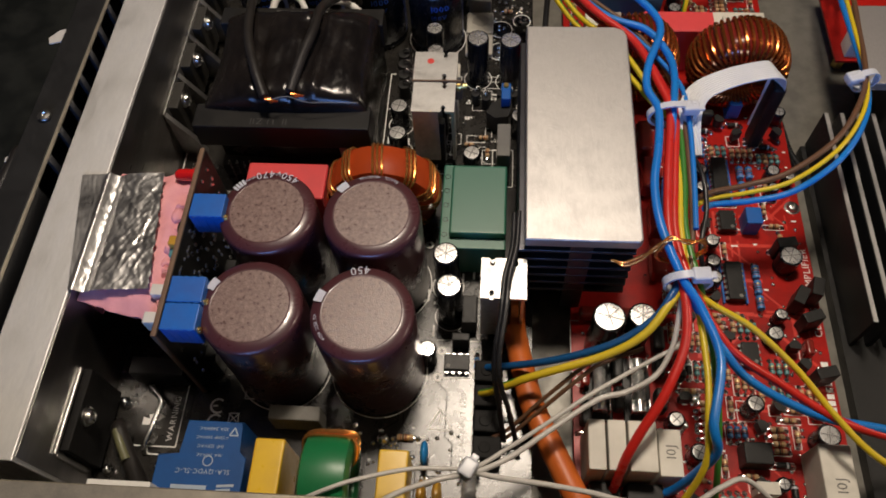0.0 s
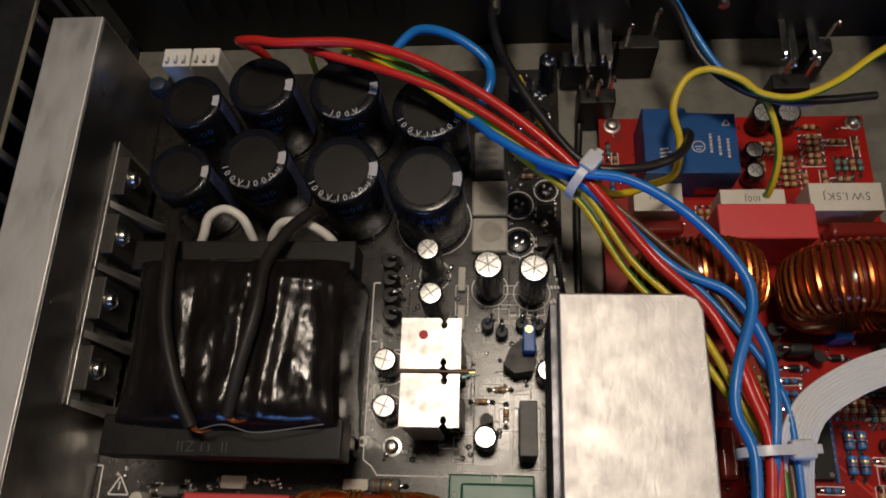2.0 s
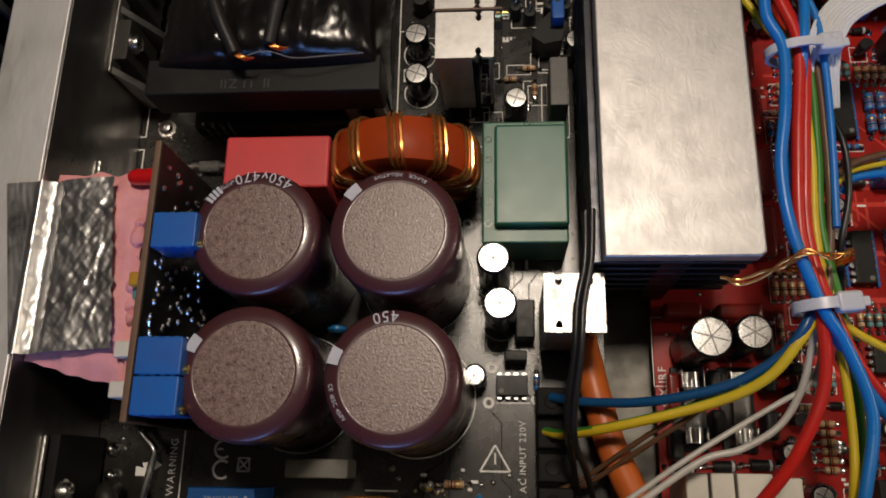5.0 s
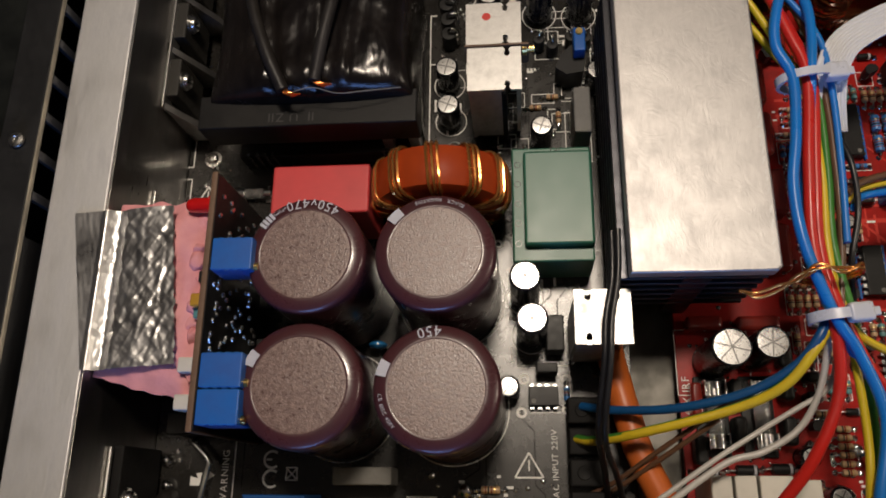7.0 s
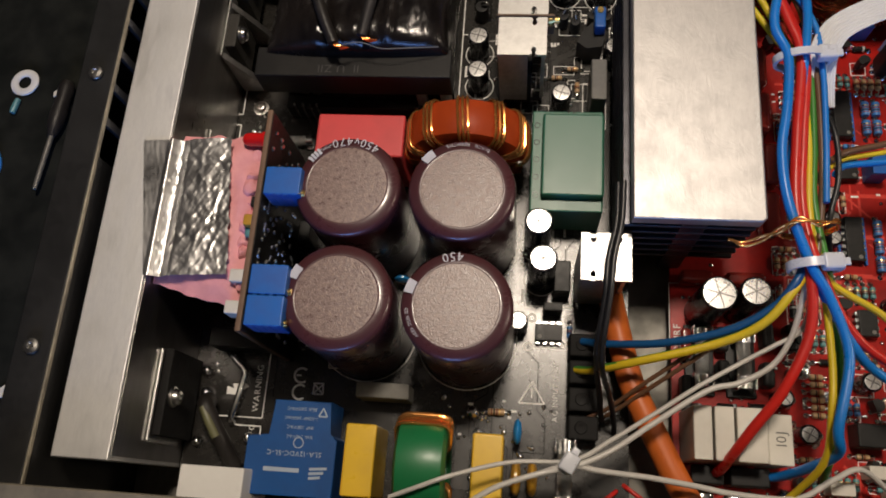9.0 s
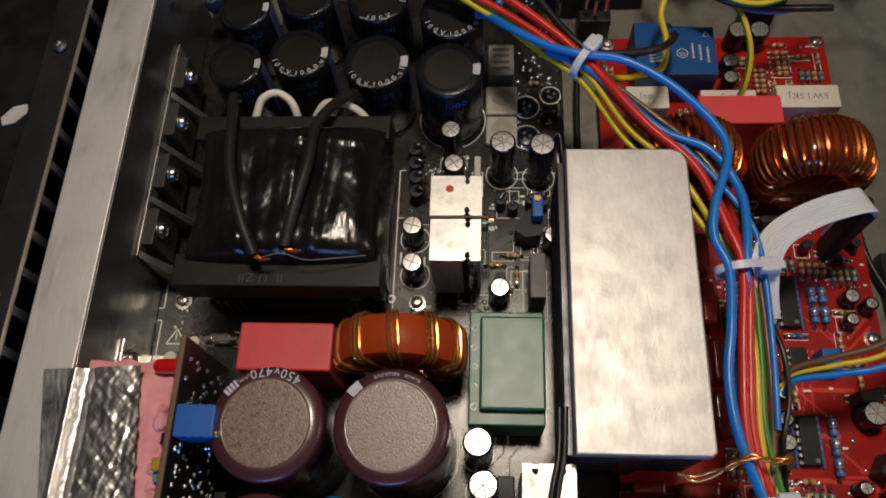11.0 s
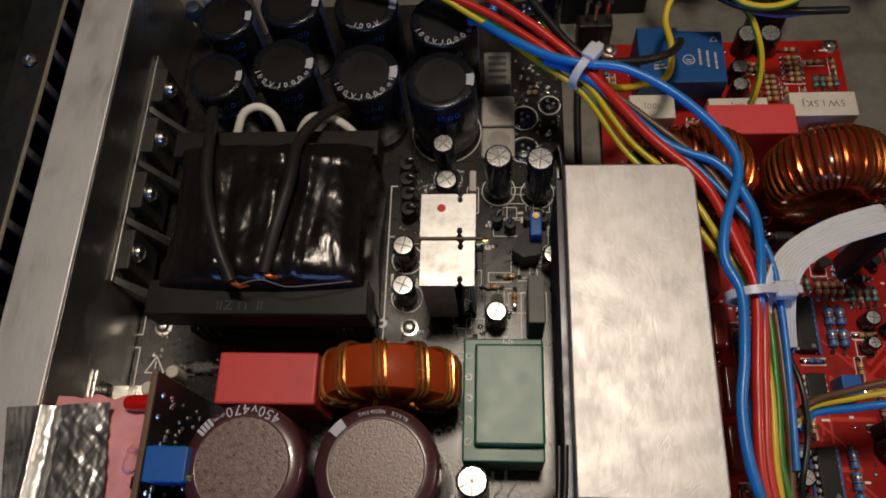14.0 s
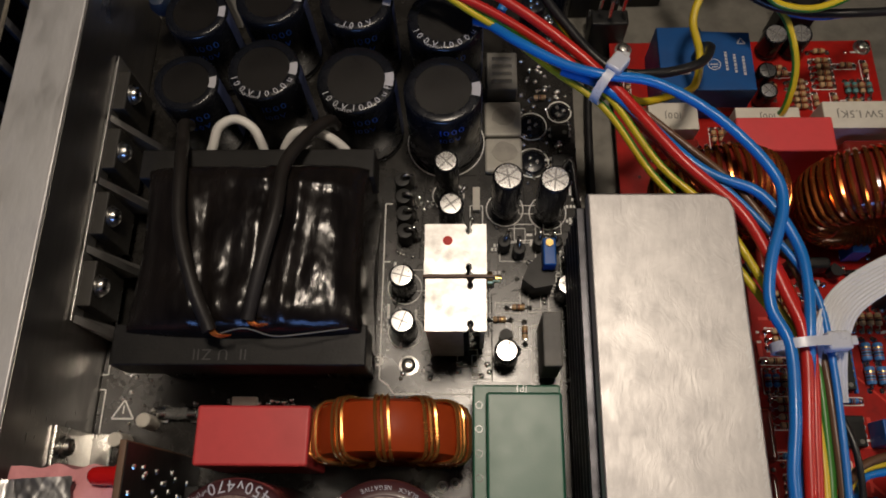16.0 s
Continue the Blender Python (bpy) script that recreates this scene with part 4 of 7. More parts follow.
for k in range(12):
    bm = bm_new()
    bmesh.ops.create_icosphere(bm, subdivisions=3, radius=1.0)
    cx, cy, cz = random.uniform(-98.5, -96), 187 + 4.6 * k + random.uniform(-1, 1), random.uniform(44, 48.5)
    rx_, ry_, rz_ = random.uniform(1.6, 3.0), random.uniform(2.2, 4.0), random.uniform(2, 3.6)
    for v in bm.verts:
        s = 1 + 0.35 * noise.noise(v.co * 1.6 + Vector((k * 7, 0, 0)))
        v.co = Vector((cx + rx_ * s * v.co.x, cy + ry_ * s * v.co.y, cz + rz_ * s * v.co.z))
    part("lump", bm, PINK, putty)

bm = bm_new()
nx, ny = 90, 130
random.seed(4)
folds = [(random.uniform(0, 1), random.uniform(0, 1), random.uniform(-1.2, 1.2)) for _ in range(26)]
grid = []
for j in range(ny + 1):
    v = j / ny
    row = []
    for i in range(nx + 1):
        u = i / nx
        s = u * (27.6 + 3.0 * v)
        x = -125.0 - 9.0 * v + s
        q = max(0.0, x + 125.0)
        z = 51.25 + 0.05 * noise.noise(Vector((s, v * 8, 0))) if q == 0 else 51.3 + 0.9 * math.exp(-((q - 1.6) / 0.9) ** 2) - 1.7 * math.exp(-((q - 5.0) / 2.2) ** 2) + 0.12 * math.sin(q * 0.5)
        w = 0.0
        if q > 0:
            for a, b, g in folds:
                d = (u - a) * math.cos(g) + (v - b) * math.sin(g) * 1.4
                w += 0.11 * math.exp(-(d / 0.02) ** 2) * max(0, 1 - 3.0 * math.hypot(u - a, v - b))
            w += 0.22 * noise.noise(Vector((u * 8, v * 12, 2))) + 0.16 * noise.noise(Vector((u * 17, v * 23, 5)))
            for g in (0.75, -0.75):
                d = (s + g * v * 48 + 1.2 * noise.noise(Vector((u * 4, v * 5, g)))) / 3.8
                w += 0.05 * math.exp(-((d - round(d)) * 3.8 / 0.4) ** 2)
        row.append((x * 1.026 + 0.8 * (1 if i == nx else 0) * noise.noise(Vector((1, v * 20, 0))), 191 + 48.5 * v + 0.9 * u * 2, z + w * min(1, q / 4)))
    grid.append(row)
bm.free()
foil = thing("foil_tape", (0, 0, 0.3), "crumpled shiny foil tape stuck over the putty and rail", "tape")
for nm, i0, i1 in (("rail_strip", 0, 22), ("sheet", 22, nx)):
    bm = bm_new()
    made = [[bm.verts.new(c) for c in row[i0:i1 + 1]] for row in grid]
    for a, b in zip(made, made[1:]):
        for i in range(i1 - i0):
            bm.faces.new((a[i], a[i + 1], b[i + 1], b[i]))
    part(nm, bm, FOIL, foil)

# ---- small parts, built once and shared ----
KIT = {}


def kit(key, make):
    if key not in KIT:
        KIT[key] = make()
    return KIT[key]


def assemble(name, at, label, category, group, pieces, rz=0.0):
    ob = thing(name, at, label, category, group, rz=rz)
    for nm, me in pieces:
        o = new(nm, me)
        o.parent = ob
    return ob


def resistor(x, y, rz=0, mat_=None, base=0.0, L=6.2, r=1.15, label="small axial resistor with coloured bands"):
    mat_ = mat_ or BODY_TAN

    def make():
        bm = bm_new()
        h = r + 0.35
        prof = [(0, -L / 2), (r * 0.9, -L / 2 + 0.1), (r * 1.1, -L / 2 + 0.8), (r, -L / 2 + 1.6), (r, L / 2 - 1.6), (r * 1.1, L / 2 - 0.8), (r * 0.9, L / 2 - 0.1), (0, L / 2)]
        lathe(bm, prof, 0, h, 14, "x")
        body = mesh_of("body", bm, mat_)
        bands = []
        for k, m in enumerate((BAND_BROWN, PLASTIC_BLACK, BAND_BROWN, BRASS)):
            bm = bm_new()
            c = (-0.27 + 0.16 * k) * L
            lathe(bm, [(r * 1.0, c - 0.25), (r * 1.04, c - 0.25), (r * 1.04, c + 0.25), (r, c + 0.25)], 0, h, 14, "x")
            bands.append(("band", mesh_of("band", bm, m)))
        bm = bm_new()
        for s in (-1, 1):
            tube(bm, [(s * L / 2, 0, h), (s * (L / 2 + 1.2), 0, h), (s * (L / 2 + 1.6), 0, h - 0.4), (s * (L / 2 + 1.6), 0, 0.1)], 0.32, 6, raw=True)
            lathe(bm, [(1.1, 0.02), (0.9, 0.3), (0.45, 0.8), (0, 0.9)], s * (L / 2 + 1.6), 0, 8)
        return [("body", body), ("lead", mesh_of("lead", bm, TINNED))] + bands

    return assemble("resistor", (x, y, base), label, "resistor", "axial resistors", kit(("res", mat_.name, L, r), make), rz)


def diode(x, y, rz=0, base=0.0, L=5.0, r=1.35):
    def make():
        bm = bm_new()
        lathe(bm, [(0, -L / 2), (r, -L / 2), (r, L / 2), (0, L / 2)], 0, r + 0.3, 14, "x")
        b = mesh_of("body", bm, PLASTIC_BLACK)
        bm = bm_new()
        lathe(bm, [(r, L / 2 - 1.3), (r * 1.03, L / 2 - 1.3), (r * 1.03, L / 2 - 0.5), (r, L / 2 - 0.5)], 0, r + 0.3, 14, "x")
        k = mesh_of("band", bm, PALE_PRINT)
        bm = bm_new()
        for s in (-1, 1):
            tube(bm, [(s * L / 2, 0, r + 0.3), (s * (L / 2 + 1.6), 0, r + 0.3), (s * (L / 2 + 2), 0, r), (s * (L / 2 + 2), 0, 0.1)], 0.4, 6, raw=True)
            lathe(bm, [(1.2, 0.02), (1.0, 0.3), (0.5, 0.9), (0, 1.0)], s * (L / 2 + 2), 0, 8)
        return [("body", b), ("band", k), ("lead", mesh_of("lead", bm, TINNED))]

    return assemble("diode", (x, y, base), "black axial diode with a pale band", "diode", "diodes", kit(("dio", L, r), make), rz)


def standing_diode(x, y, rz=0, base=0.0, h=7.0, r=2.2):
    def make():
        bm = bm_new()
        cyl(bm, 0, 0, 0.4, h, r, 16, 0.3)
        b = mesh_of("body", bm, PLASTIC_BLACK)
        bm = bm_new()
        tube(bm, [(0, 0, h - 0.2), (0.2, 0, h + 1.6), (1.8, 0, h + 2.6), (3.4, 0, h + 1.4), (3.8, 0, h - 2), (3.8, 0, 0.1)], 0.62, 8, 5)
        lathe(bm, [(1.2, 0.02), (1.0, 0.3), (0.5, 0.9), (0, 1.0)], 3.8, 0, 8)
        return [("body", b), ("lead", mesh_of("lead", bm, TINNED))]

    return assemble("diode", (x, y, base), "standing black diode with a looped lead", "diode", "standing diodes", kit(("sd", h, r), make), rz)


def dip(x, y, n, rz=0, base=0.0, socket=None):
    """A chip with two rows of n pins along its own x."""
    L = n * 2.54 - 0.4

    def make():
        bm = bm_new()
        box(bm, -L / 2, L / 2, -3.2, 3.2, 0.9, 4.3, 0.35, 2)
        out = [("body", mesh_of("body", bm, PLASTIC_BLACK))]
        bm = bm_new()
        lathe(bm, [(0, 4.32), (0.8, 4.34)], -L / 2 + 1.6, -1.6, 10)
        out.append(("notch", mesh_of("notch", bm, GREY_CHIP)))
        for k in range(n):
            for s in (-1, 1):
                bm = bm_new()
                px = (k - (n - 1) / 2) * 2.54
                box(bm, px - 0.65, px + 0.65, s * 3.2 if s > 0 else -4.1, 4.1 if s > 0 else -3.2, 2.3, 2.7)
                box(bm, px - 0.3, px + 0.3, 3.7 if s > 0 else -4.1, 4.1 if s > 0 else -3.7, 0.1, 2.3)
                out.append(("pin", mesh_of("pin", bm, TINNED)))
        if socket:
            bm = bm_new()
            box(bm, -L / 2 - 0.6, L / 2 + 0.6, -5.0, -4.2, 0.1, 1.6)
            box(bm, -L / 2 - 0.6, L / 2 + 0.6, 4.2, 5.0, 0.1, 1.6)
            out.append(("socket", mesh_of("socket", bm, socket)))
        return out

    return assemble("chip", (x, y, base), "black dual in-line chip with bright pins", "chip", "dual in-line chips", kit(("dip", n, bool(socket)), make), rz)


def small_transistor(x, y, rz=0, base=0.0):
    def make():
        bm = bm_new()
        pts = [(2.3 * math.cos(radians(a)), 2.3 * math.sin(radians(a))) for a in range(-30, 211, 20)]
        plate(bm, pts, 2.5, 7.2)
        b = mesh_of("body", bm, PLASTIC_BLACK)
        bm = bm_new()
        for k in (-1.27, 0, 1.27):
            box(bm, k - 0.22, k + 0.22, -0.2, 0.25, 0.05, 2.5)
        return [("body", b), ("lead", mesh_of("lead", bm, TINNED))]

    return assemble("transistor", (x, y, base), "small black three-legged transistor", "transistor", "small transistors", kit("to92", make), rz)


def film(x, y, L, W, H, rz=0, base=0.0, mat_=None, label="glossy dark red dipped film capacitor"):
    mat_ = mat_ or FILM_RED
    bm = bm_new()
    box(bm, -L / 2, L / 2, -W / 2, W / 2, 0.8, H, min(W, H) * 0.32, 4)
    ob = thing("film_capacitor", (x, y, base), label, "capacitor", "dipped film capacitors", rz=rz)
    part("body", bm, mat_, ob)
    bm = bm_new()
    for s in (-1, 1):
        tube(bm, [(s * L * 0.36, 0, 1.2), (s * L * 0.36, 0, 0.05)], 0.35, 6, 2)
    part("lead", bm, TINNED, ob)
    return ob


def block(name, x0, x1, y0, y1, z0, z1, mat_, label, category, bev=0.5, text="", size=2.0, rz=0, ink=None):
    ob = thing(name, ((x0 + x1) / 2, (y0 + y1) / 2, z0), label, category)
    bm = bm_new()
    w, d, h = (x1 - x0) / 2, (y1 - y0) / 2, z1 - z0
    box(bm, -w, w, -d, d, 0.2, h, bev, 2)
    part("body", bm, mat_, ob)
    if text:
        bm = bm_new()
        writing(bm, text, size, (0, 0, h + 0.06), rz)
        part("lettering", bm, ink or GREY_CHIP, ob, smooth=0)
    bm = bm_new()
    for s in (-1, 1):
        box(bm, s * w * 0.7 - 0.4, s * w * 0.7 + 0.4, -0.4, 0.4, 0.02, 0.8)
    part("lead", bm, TINNED, ob)
    return ob


# ---- front left of the black board ----
relay = thing("relay", (-80, 141, 0), "blue mains relay with pale print", "relay")
bm = bm_new()
plate(bm, [(-17, -15.5), (14.5, -15.5), (14.5, 4), (11.5, 5.5), (11.5, 16.4), (-9.0, 16.4), (-9.0, 4), (-17, 4)], 0.3, 18.5)
es = [e for e in bm.edges if all(v.co.z > 18 for v in e.verts)]
bmesh.ops.bevel(bm, geom=es, offset=0.5, segments=2, affect="EDGES", profile=0.5)
part("case", bm, BLUE_RELAY, relay)
bm = bm_new()
for k, (tx, sz) in enumerate((("30A 240VAC", 1.25), ("1-1/2HP 240VAC", 1.1), ("1HP 120VAC", 1.2), ("30A 240VAC", 1.1))):
    writing(bm, tx, sz, (1.2, 13.5 - 3.1 * k, 18.56), 180)
writing(bm, "SLA-12VDC-SL-C", 1.7, (0, -1.5, 18.56), 180)
for k in range(3):
    stroke(bm, 6, -6.2 - 1.5 * k, 12 - k, -5.7 - 1.5 * k, 0.9, 18.56)
box(bm, -10, 2.5, -7.6, -6.2, 18.55, 18.57)
for p, q in (((7.2, 11.4), (10.2, 11.4)), ((10.2, 11.4), (8.7, 14.2)), ((8.7, 14.2), (7.2, 11.4))):
    stroke(bm, *p, *q, 0.5, 18.56)
ring_line(bm, 1.2, 2.2, 1.5, 0.35, 18.56)
part("lettering", bm, RELAY_PRINT, relay, smooth=0)

block("filter_capacitor", -61.5, -51, 127, 150.5, 0, 25, YELLOW_BOX, "yellow box suppression capacitor", "capacitor", 0.8)
block("filter_capacitor", -19.5, -9, 127, 150.5, 0, 18, YELLOW_BOX, "yellow box suppression capacitor beside the green choke", "capacitor", 0.8)
block("terminal_block", -115.5, -93.5, 122, 133.5, 0, 27, NYLON, "white nylon terminal block", "connector", 0.6)
block("rectifier", -62, -43, 160.5, 166, 0.2, 13.5, GREY_CHIP, "grey flat bridge rectifier standing up", "rectifier", 0.5)
gc = thing("ring_choke", (-35.5, 138.5, 0), "green ring choke with a copper winding at its end", "inductor")
bm = bm_new()
ring_tube(bm, 11.6, 5.0, 8.4, (0, 0, 16.8), "x", power=5)
part("core", bm, GREEN_CORE, gc, "glossy green ring core")
for k in range(7):
    bm = bm_new()
    turn_of_wire(bm, 11.6, 5.0, 8.4, (0, 0, 16.8), "x", radians(8 + 5.2 * k), 0.6, 0.06, power=5, n=40)
    part("winding", bm, COPPER, gc)
for k in range(6):
    bm = bm_new()
    turn_of_wire(bm, 11.6, 5.0, 8.4, (0, 0, 16.8), "x", radians(190 + 5.2 * k), 0.6, 0.06, power=5, n=40)
    part("winding", bm, COPPER, gc)
OLIVE = surface("olive_bead", (0.14, 0.14, 0.07), 0.4, 0.0, (0.09, 0.09, 0.05), 300, 0.6)
th = thing("thermistor", (-109.5, 146, 0), "dark sleeved thermistor leaning over", "thermistor")
bm = bm_new()
tube(bm, [(-7.5, 10.5, 8), (-6.5, 8.5, 13), (-3, 2, 12), (1, -5, 9), (5, -12, 5)], 3.0, 12)
part("sleeve", bm, RUBBER, th)
bm = bm_new()
tube(bm, [(-6.5, 7.6, 14.6), (-4, 3.0, 14.4), (-1.0, -2.4, 12.9)], 1.7, 10)
part("bead", bm, OLIVE, th, "olive grey bead")
for x, y in ((-122, 168), (-121.2, 160), (-121.8, 142.2), (-102.7, 144.6)):
    bm = bm_new()
    lathe(bm, [(0, 0.05), (2.4, 0.05), (2.2, 1.6), (1.6, 3.0), (0.9, 3.6), (0, 3.7)], 0, 0, 12)
    thing("solder_post", (x, y, 0), "shiny soldered post on the black board", "terminal", "solder posts", bm=bm, material=TINNED)
bm = bm_new()
tube(bm, [(-112.5, 175, 0.3), (-111.8, 174, 4.5), (-109.5, 171.5, 5.4), (-106.2, 168, 5.4), (-106.6, 164, 5.2), (-108, 156, 5), (-109.4, 151, 4), (-109.8, 149.5, 0.3)], 1.2, 8)
thing("jumper_wire", (0, 0, 0), "thick bare tinned jumper wire", "wire", bm=bm, material=TINNED)
bm = bm_new()
box(bm, -119, -98, 176, 183, 0.3, 12, 0.5)
thing("small_relay", (0, 0, 0), "small black box part under the putty", "component", bm=bm, material=PLASTIC_BLACK)
bm = bm_new()
lathe(bm, [(0, 0.05), (2.6, 0.05), (2.3, 1.2), (1.2, 1.9), (0, 2.0)], 0, 0, 14)
thing("solder_post", (-21, 159, 0), "round soldered pad post", "terminal", "solder posts", bm=bm, material=TINNED)
resistor(-12.5, 159.4, 0)
ds = thing("disc_capacitor", (-4.6, 152.5, 0), "blue disc capacitor standing on edge", "capacitor")
bm = bm_new()
lathe(bm, [(0, -1.6), (3.4, -1.2), (4.4, -0.3), (4.4, 0.3), (3.4, 1.2), (0, 1.6)], 0, 7, 24, "x")
part("disc", bm, DISC_BLUE, ds)
bm = bm_new()
tube(bm, [(0, -2.5, 3), (0, -2.5, 0.05)], 0.35, 6, 2)
tube(bm, [(0, 2.5, 3), (0, 2.5, 0.05)], 0.35, 6, 2)
part("lead", bm, TINNED, ds)
for x in (-4.6, 0.9):
    d2 = thing("disc_capacitor", (x, 137, 0), "amber disc capacitor standing on edge", "capacitor")
    bm = bm_new()
    lathe(bm, [(0, -1.9), (4.6, -1.4), (5.8, -0.4), (5.8, 0.4), (4.6, 1.4), (0, 1.9)], 0, 8, 24, "x")
    part("disc", bm, DISC_AMBER, d2)
    bm = bm_new()
    tube(bm, [(0, -3, 4), (0, -3, 0.05)], 0.35, 6, 2)
    part("lead", bm, TINNED, d2)
fu = thing("fuse", (12, 139, 0), "glass fuse in bright clips", "fuse")
bm = bm_new()
cyl(bm, 0, 6, -10, 10, 2.6, 16, axis="y")
part("tube", bm, GLASS, fu)
for s in (-1, 1):
    bm = bm_new()
    cyl(bm, 0, 6, min(s * 7, s * 12), max(s * 7, s * 12), 2.9, 16, axis="y")
    part("cap", bm, TINNED, fu)
    for q in (-1, 1):
        bm = bm_new()
        box(bm, q * 3.3 - 0.3, q * 3.3 + 0.3, s * 9.5 - 2.6, s * 9.5 + 2.6, 0.1, 9.5, 0.2, 1)
        part("clip", bm, TINNED, fu)
dip(5.3, 189, 4, 0)
resistor(13, 190, 90, BODY_BLUE, 0, 4.4, 0.95)
db = thing("disc_capacitor", (-50, 206, 0), "small blue disc capacitor between the brown capacitors", "capacitor")
bm = bm_new()
lathe(bm, [(0, -1.3), (2.4, -1.0), (3.2, -0.3), (3.2, 0.3), (2.4, 1.0), (0, 1.3)], 0, 6.5, 20, "y")
part("disc", bm, DISC_BLUE, db)
bm = bm_new()
for q in (-1.8, 1.8):
    tube(bm, [(q, 0, 4), (q, 0, 0.05)], 0.3, 6, 2)
part("lead", bm, TINNED, db)
ts = thing("terminal_strip", (17, 168, 0), "black screw terminal strip at the board edge", "connector")
for k in range(4):
    bm = bm_new()
    yy0 = -13 + 9.6 * k
    box(bm, -4.5, 6, yy0 - 4.2, yy0 + 4.2, 0.3, 10, 0.8, 2)
    o = part("terminal", bm, MATT_BLACK, ts)
    bm = bm_new()
    lathe(bm, [(0, 10.02), (2.2, 10.05), (2.0, 10.5), (1.0, 10.4), (0, 10.1)], 0, yy0, 14)
    part("screw", bm, MATT_BLACK, o)
bm = bm_new()
box(bm, 3, 10, 196, 199.3, 0.2, 9, 0.5)
thing("regulator", (0, 0, 0), "black regulator body by the small heat sink", "transistor", bm=bm, material=PLASTIC_BLACK)
bm = bm_new()
box(bm, 6.5, 12.5, 203, 215, 0.2, 10, 0.5)
thing("regulator", (0, 0, 0), "small black part beside the tall cans", "transistor", bm=bm, material=PLASTIC_BLACK)

# ---- middle of the black board ----
SMEAR = surface("dried_smear", (0.36, 0.34, 0.30), 0.4, 0.0, (0.22, 0.21, 0.19), 200, 0.8, 0.1)
PAD = surface("milky_pad", (0.46, 0.44, 0.39), 0.35, 0.0, (0.30, 0.29, 0.26), 150, 0.8, 0.08)
resistor(12, 300.2, 0, None, 0, 4.4, 0.95)
resistor(5.6, 296, 0, None, 0, 4.4, 0.95)
resistor(14, 291.5, 90, None, 0, 4.4, 0.95)
resistor(-26, 267.6, 0, GREY_CHIP, 0, 10, 2.3, "large grey power resistor with dark bands")
block("jumper_block", -40, -31.5, 265.8, 269.4, 0, 4, WHITE_BOX, "small white block part", "component", 0.3)
block("trimmer", 18.2, 24, 276.3, 293.6, 0, 20, GREY_CHIP, "tall grey-brown box part with a white tag", "component", 0.5)
bt = thing("trimmer", (20, 311, 0), "black trimmer with a blue face and brass screw", "trimmer")
bm = bm_new()
plate(bm, [(-7, -4), (-3, -7), (3, -6), (4.5, 0), (4, 4), (-1, 5), (-5, 1)], 0.3, 11)
part("base", bm, PLASTIC_BLACK, bt)
bm = bm_new()
box(bm, -0.5, 3.8, -1, 8.5, 11, 17, 0.6)
part("face", bm, BLUE_BOX, bt)
bm = bm_new()
lathe(bm, [(0, 17), (1.3, 17), (1.3, 17.8), (0, 17.8)], 1.6, 6.5, 12)
part("adjusting_screw", bm, BRASS, bt)
for x, y, a in ((7.5, 322, 60), (12.5, 319.5, 90), (19.5, 322.5, 80), (25, 322, 110), (-28, 345, 10), (-27.5, 338.5, -10), (-27, 332, 10), (-26.5, 325.5, -5)):
    standing_diode(x, y, a, 0.0, *((8.2, 2.9) if x < 0 else (7.0, 2.2)))
small_transistor(7.5, 289, 20)
for y0, y1 in ((364.6, 379), (350.2, 363.8)):
    bm = bm_new()
    box(bm, 1.2, 14.6, y0, y1, 0.1, 3.2, 1.0, 3)
    pad = thing("heat_pad", (0, 0, 0), "milky square pad with a grey smear on the black board", "pad", "milky pads", bm=bm, material=PAD)
    bm = bm_new()
    mx, my = 8.4, (y0 + y1) / 2 + 1
    plate(bm, [(mx + (3.6 + 1.3 * noise.noise(Vector((math.cos(q / 14 * 6.283), math.sin(q / 14 * 6.283), y0)) * 1.7)) * math.cos(q / 14 * 6.283) * 1.25, my + (3.6 + 1.6 * noise.noise(Vector((math.cos(q / 14 * 6.283), 3, y0)))) * math.sin(q / 14 * 6.283)) for q in range(14)], 3.2, 3.35)
    part("smear", bm, SMEAR, pad, "grey dried smear")
cn = thing("socket_connector", (7.6, 388.5, 0), "clear plastic socket with metal contacts", "connector")
bm = bm_new()
box(bm, -5.6, 5.6, -8, 8, 0.2, 9, 0.6)
part("shell", bm, GREY_CHIP, cn)
for k in range(4):
    bm = bm_new()
    box(bm, -3.6, 3.6, -5.6 + 3.2 * k, -4.2 + 3.2 * k, 9, 9.7)
    part("contact", bm, TINNED, cn)
for x, y in ((-2, 340), (-2, 325.5)):
    bm = bm_new()
    box(bm, x - 1.3, x + 1.3, y - 4.5, y + 4.5, 0.1, 2.4, 0.2, 1)
    thing("jumper_block", (0, 0, 0), "small white upright block with marks", "component", "white blocks", bm=bm, material=WHITE_BOX)
resistor(22, 381.5, 0, None, 0, 4.4, 0.95)
for x, y, r, h in ((18.5, 370, 4.4, 1.3), (18.5, 355, 4.6, 1.3), (29, 376, 3.2, 1.2), (26.5, 409, 3.2, 1.2), (19.5, 414.5, 4.6, 14), (29.8, 421, 3.4, 20)):
    bm = bm_new()
    lathe(bm, [(0, 0.2), (r, 0.2), (r, h - 0.6), (r - 0.6, h), (0, h)], 0, 0, 22)
    can_ = thing("inductor", (x, y, 0), "round black inductor on the black board", "inductor", "round inductors", bm=bm, material=BLACK_SLEEVE)
    for k in range(3):
        bm = bm_new()
        lathe(bm, [(0.9, h + 0.02), (0.6, h + 0.5), (0, h + 0.6)], 1.6 * math.cos(k * 2.1), 1.6 * math.sin(k * 2.1), 8)
        part("solder_dot", bm, TINNED, can_)
for x, y in ((28.5, 366), (28.5, 354)):
    dip(x, y, 2, 90)
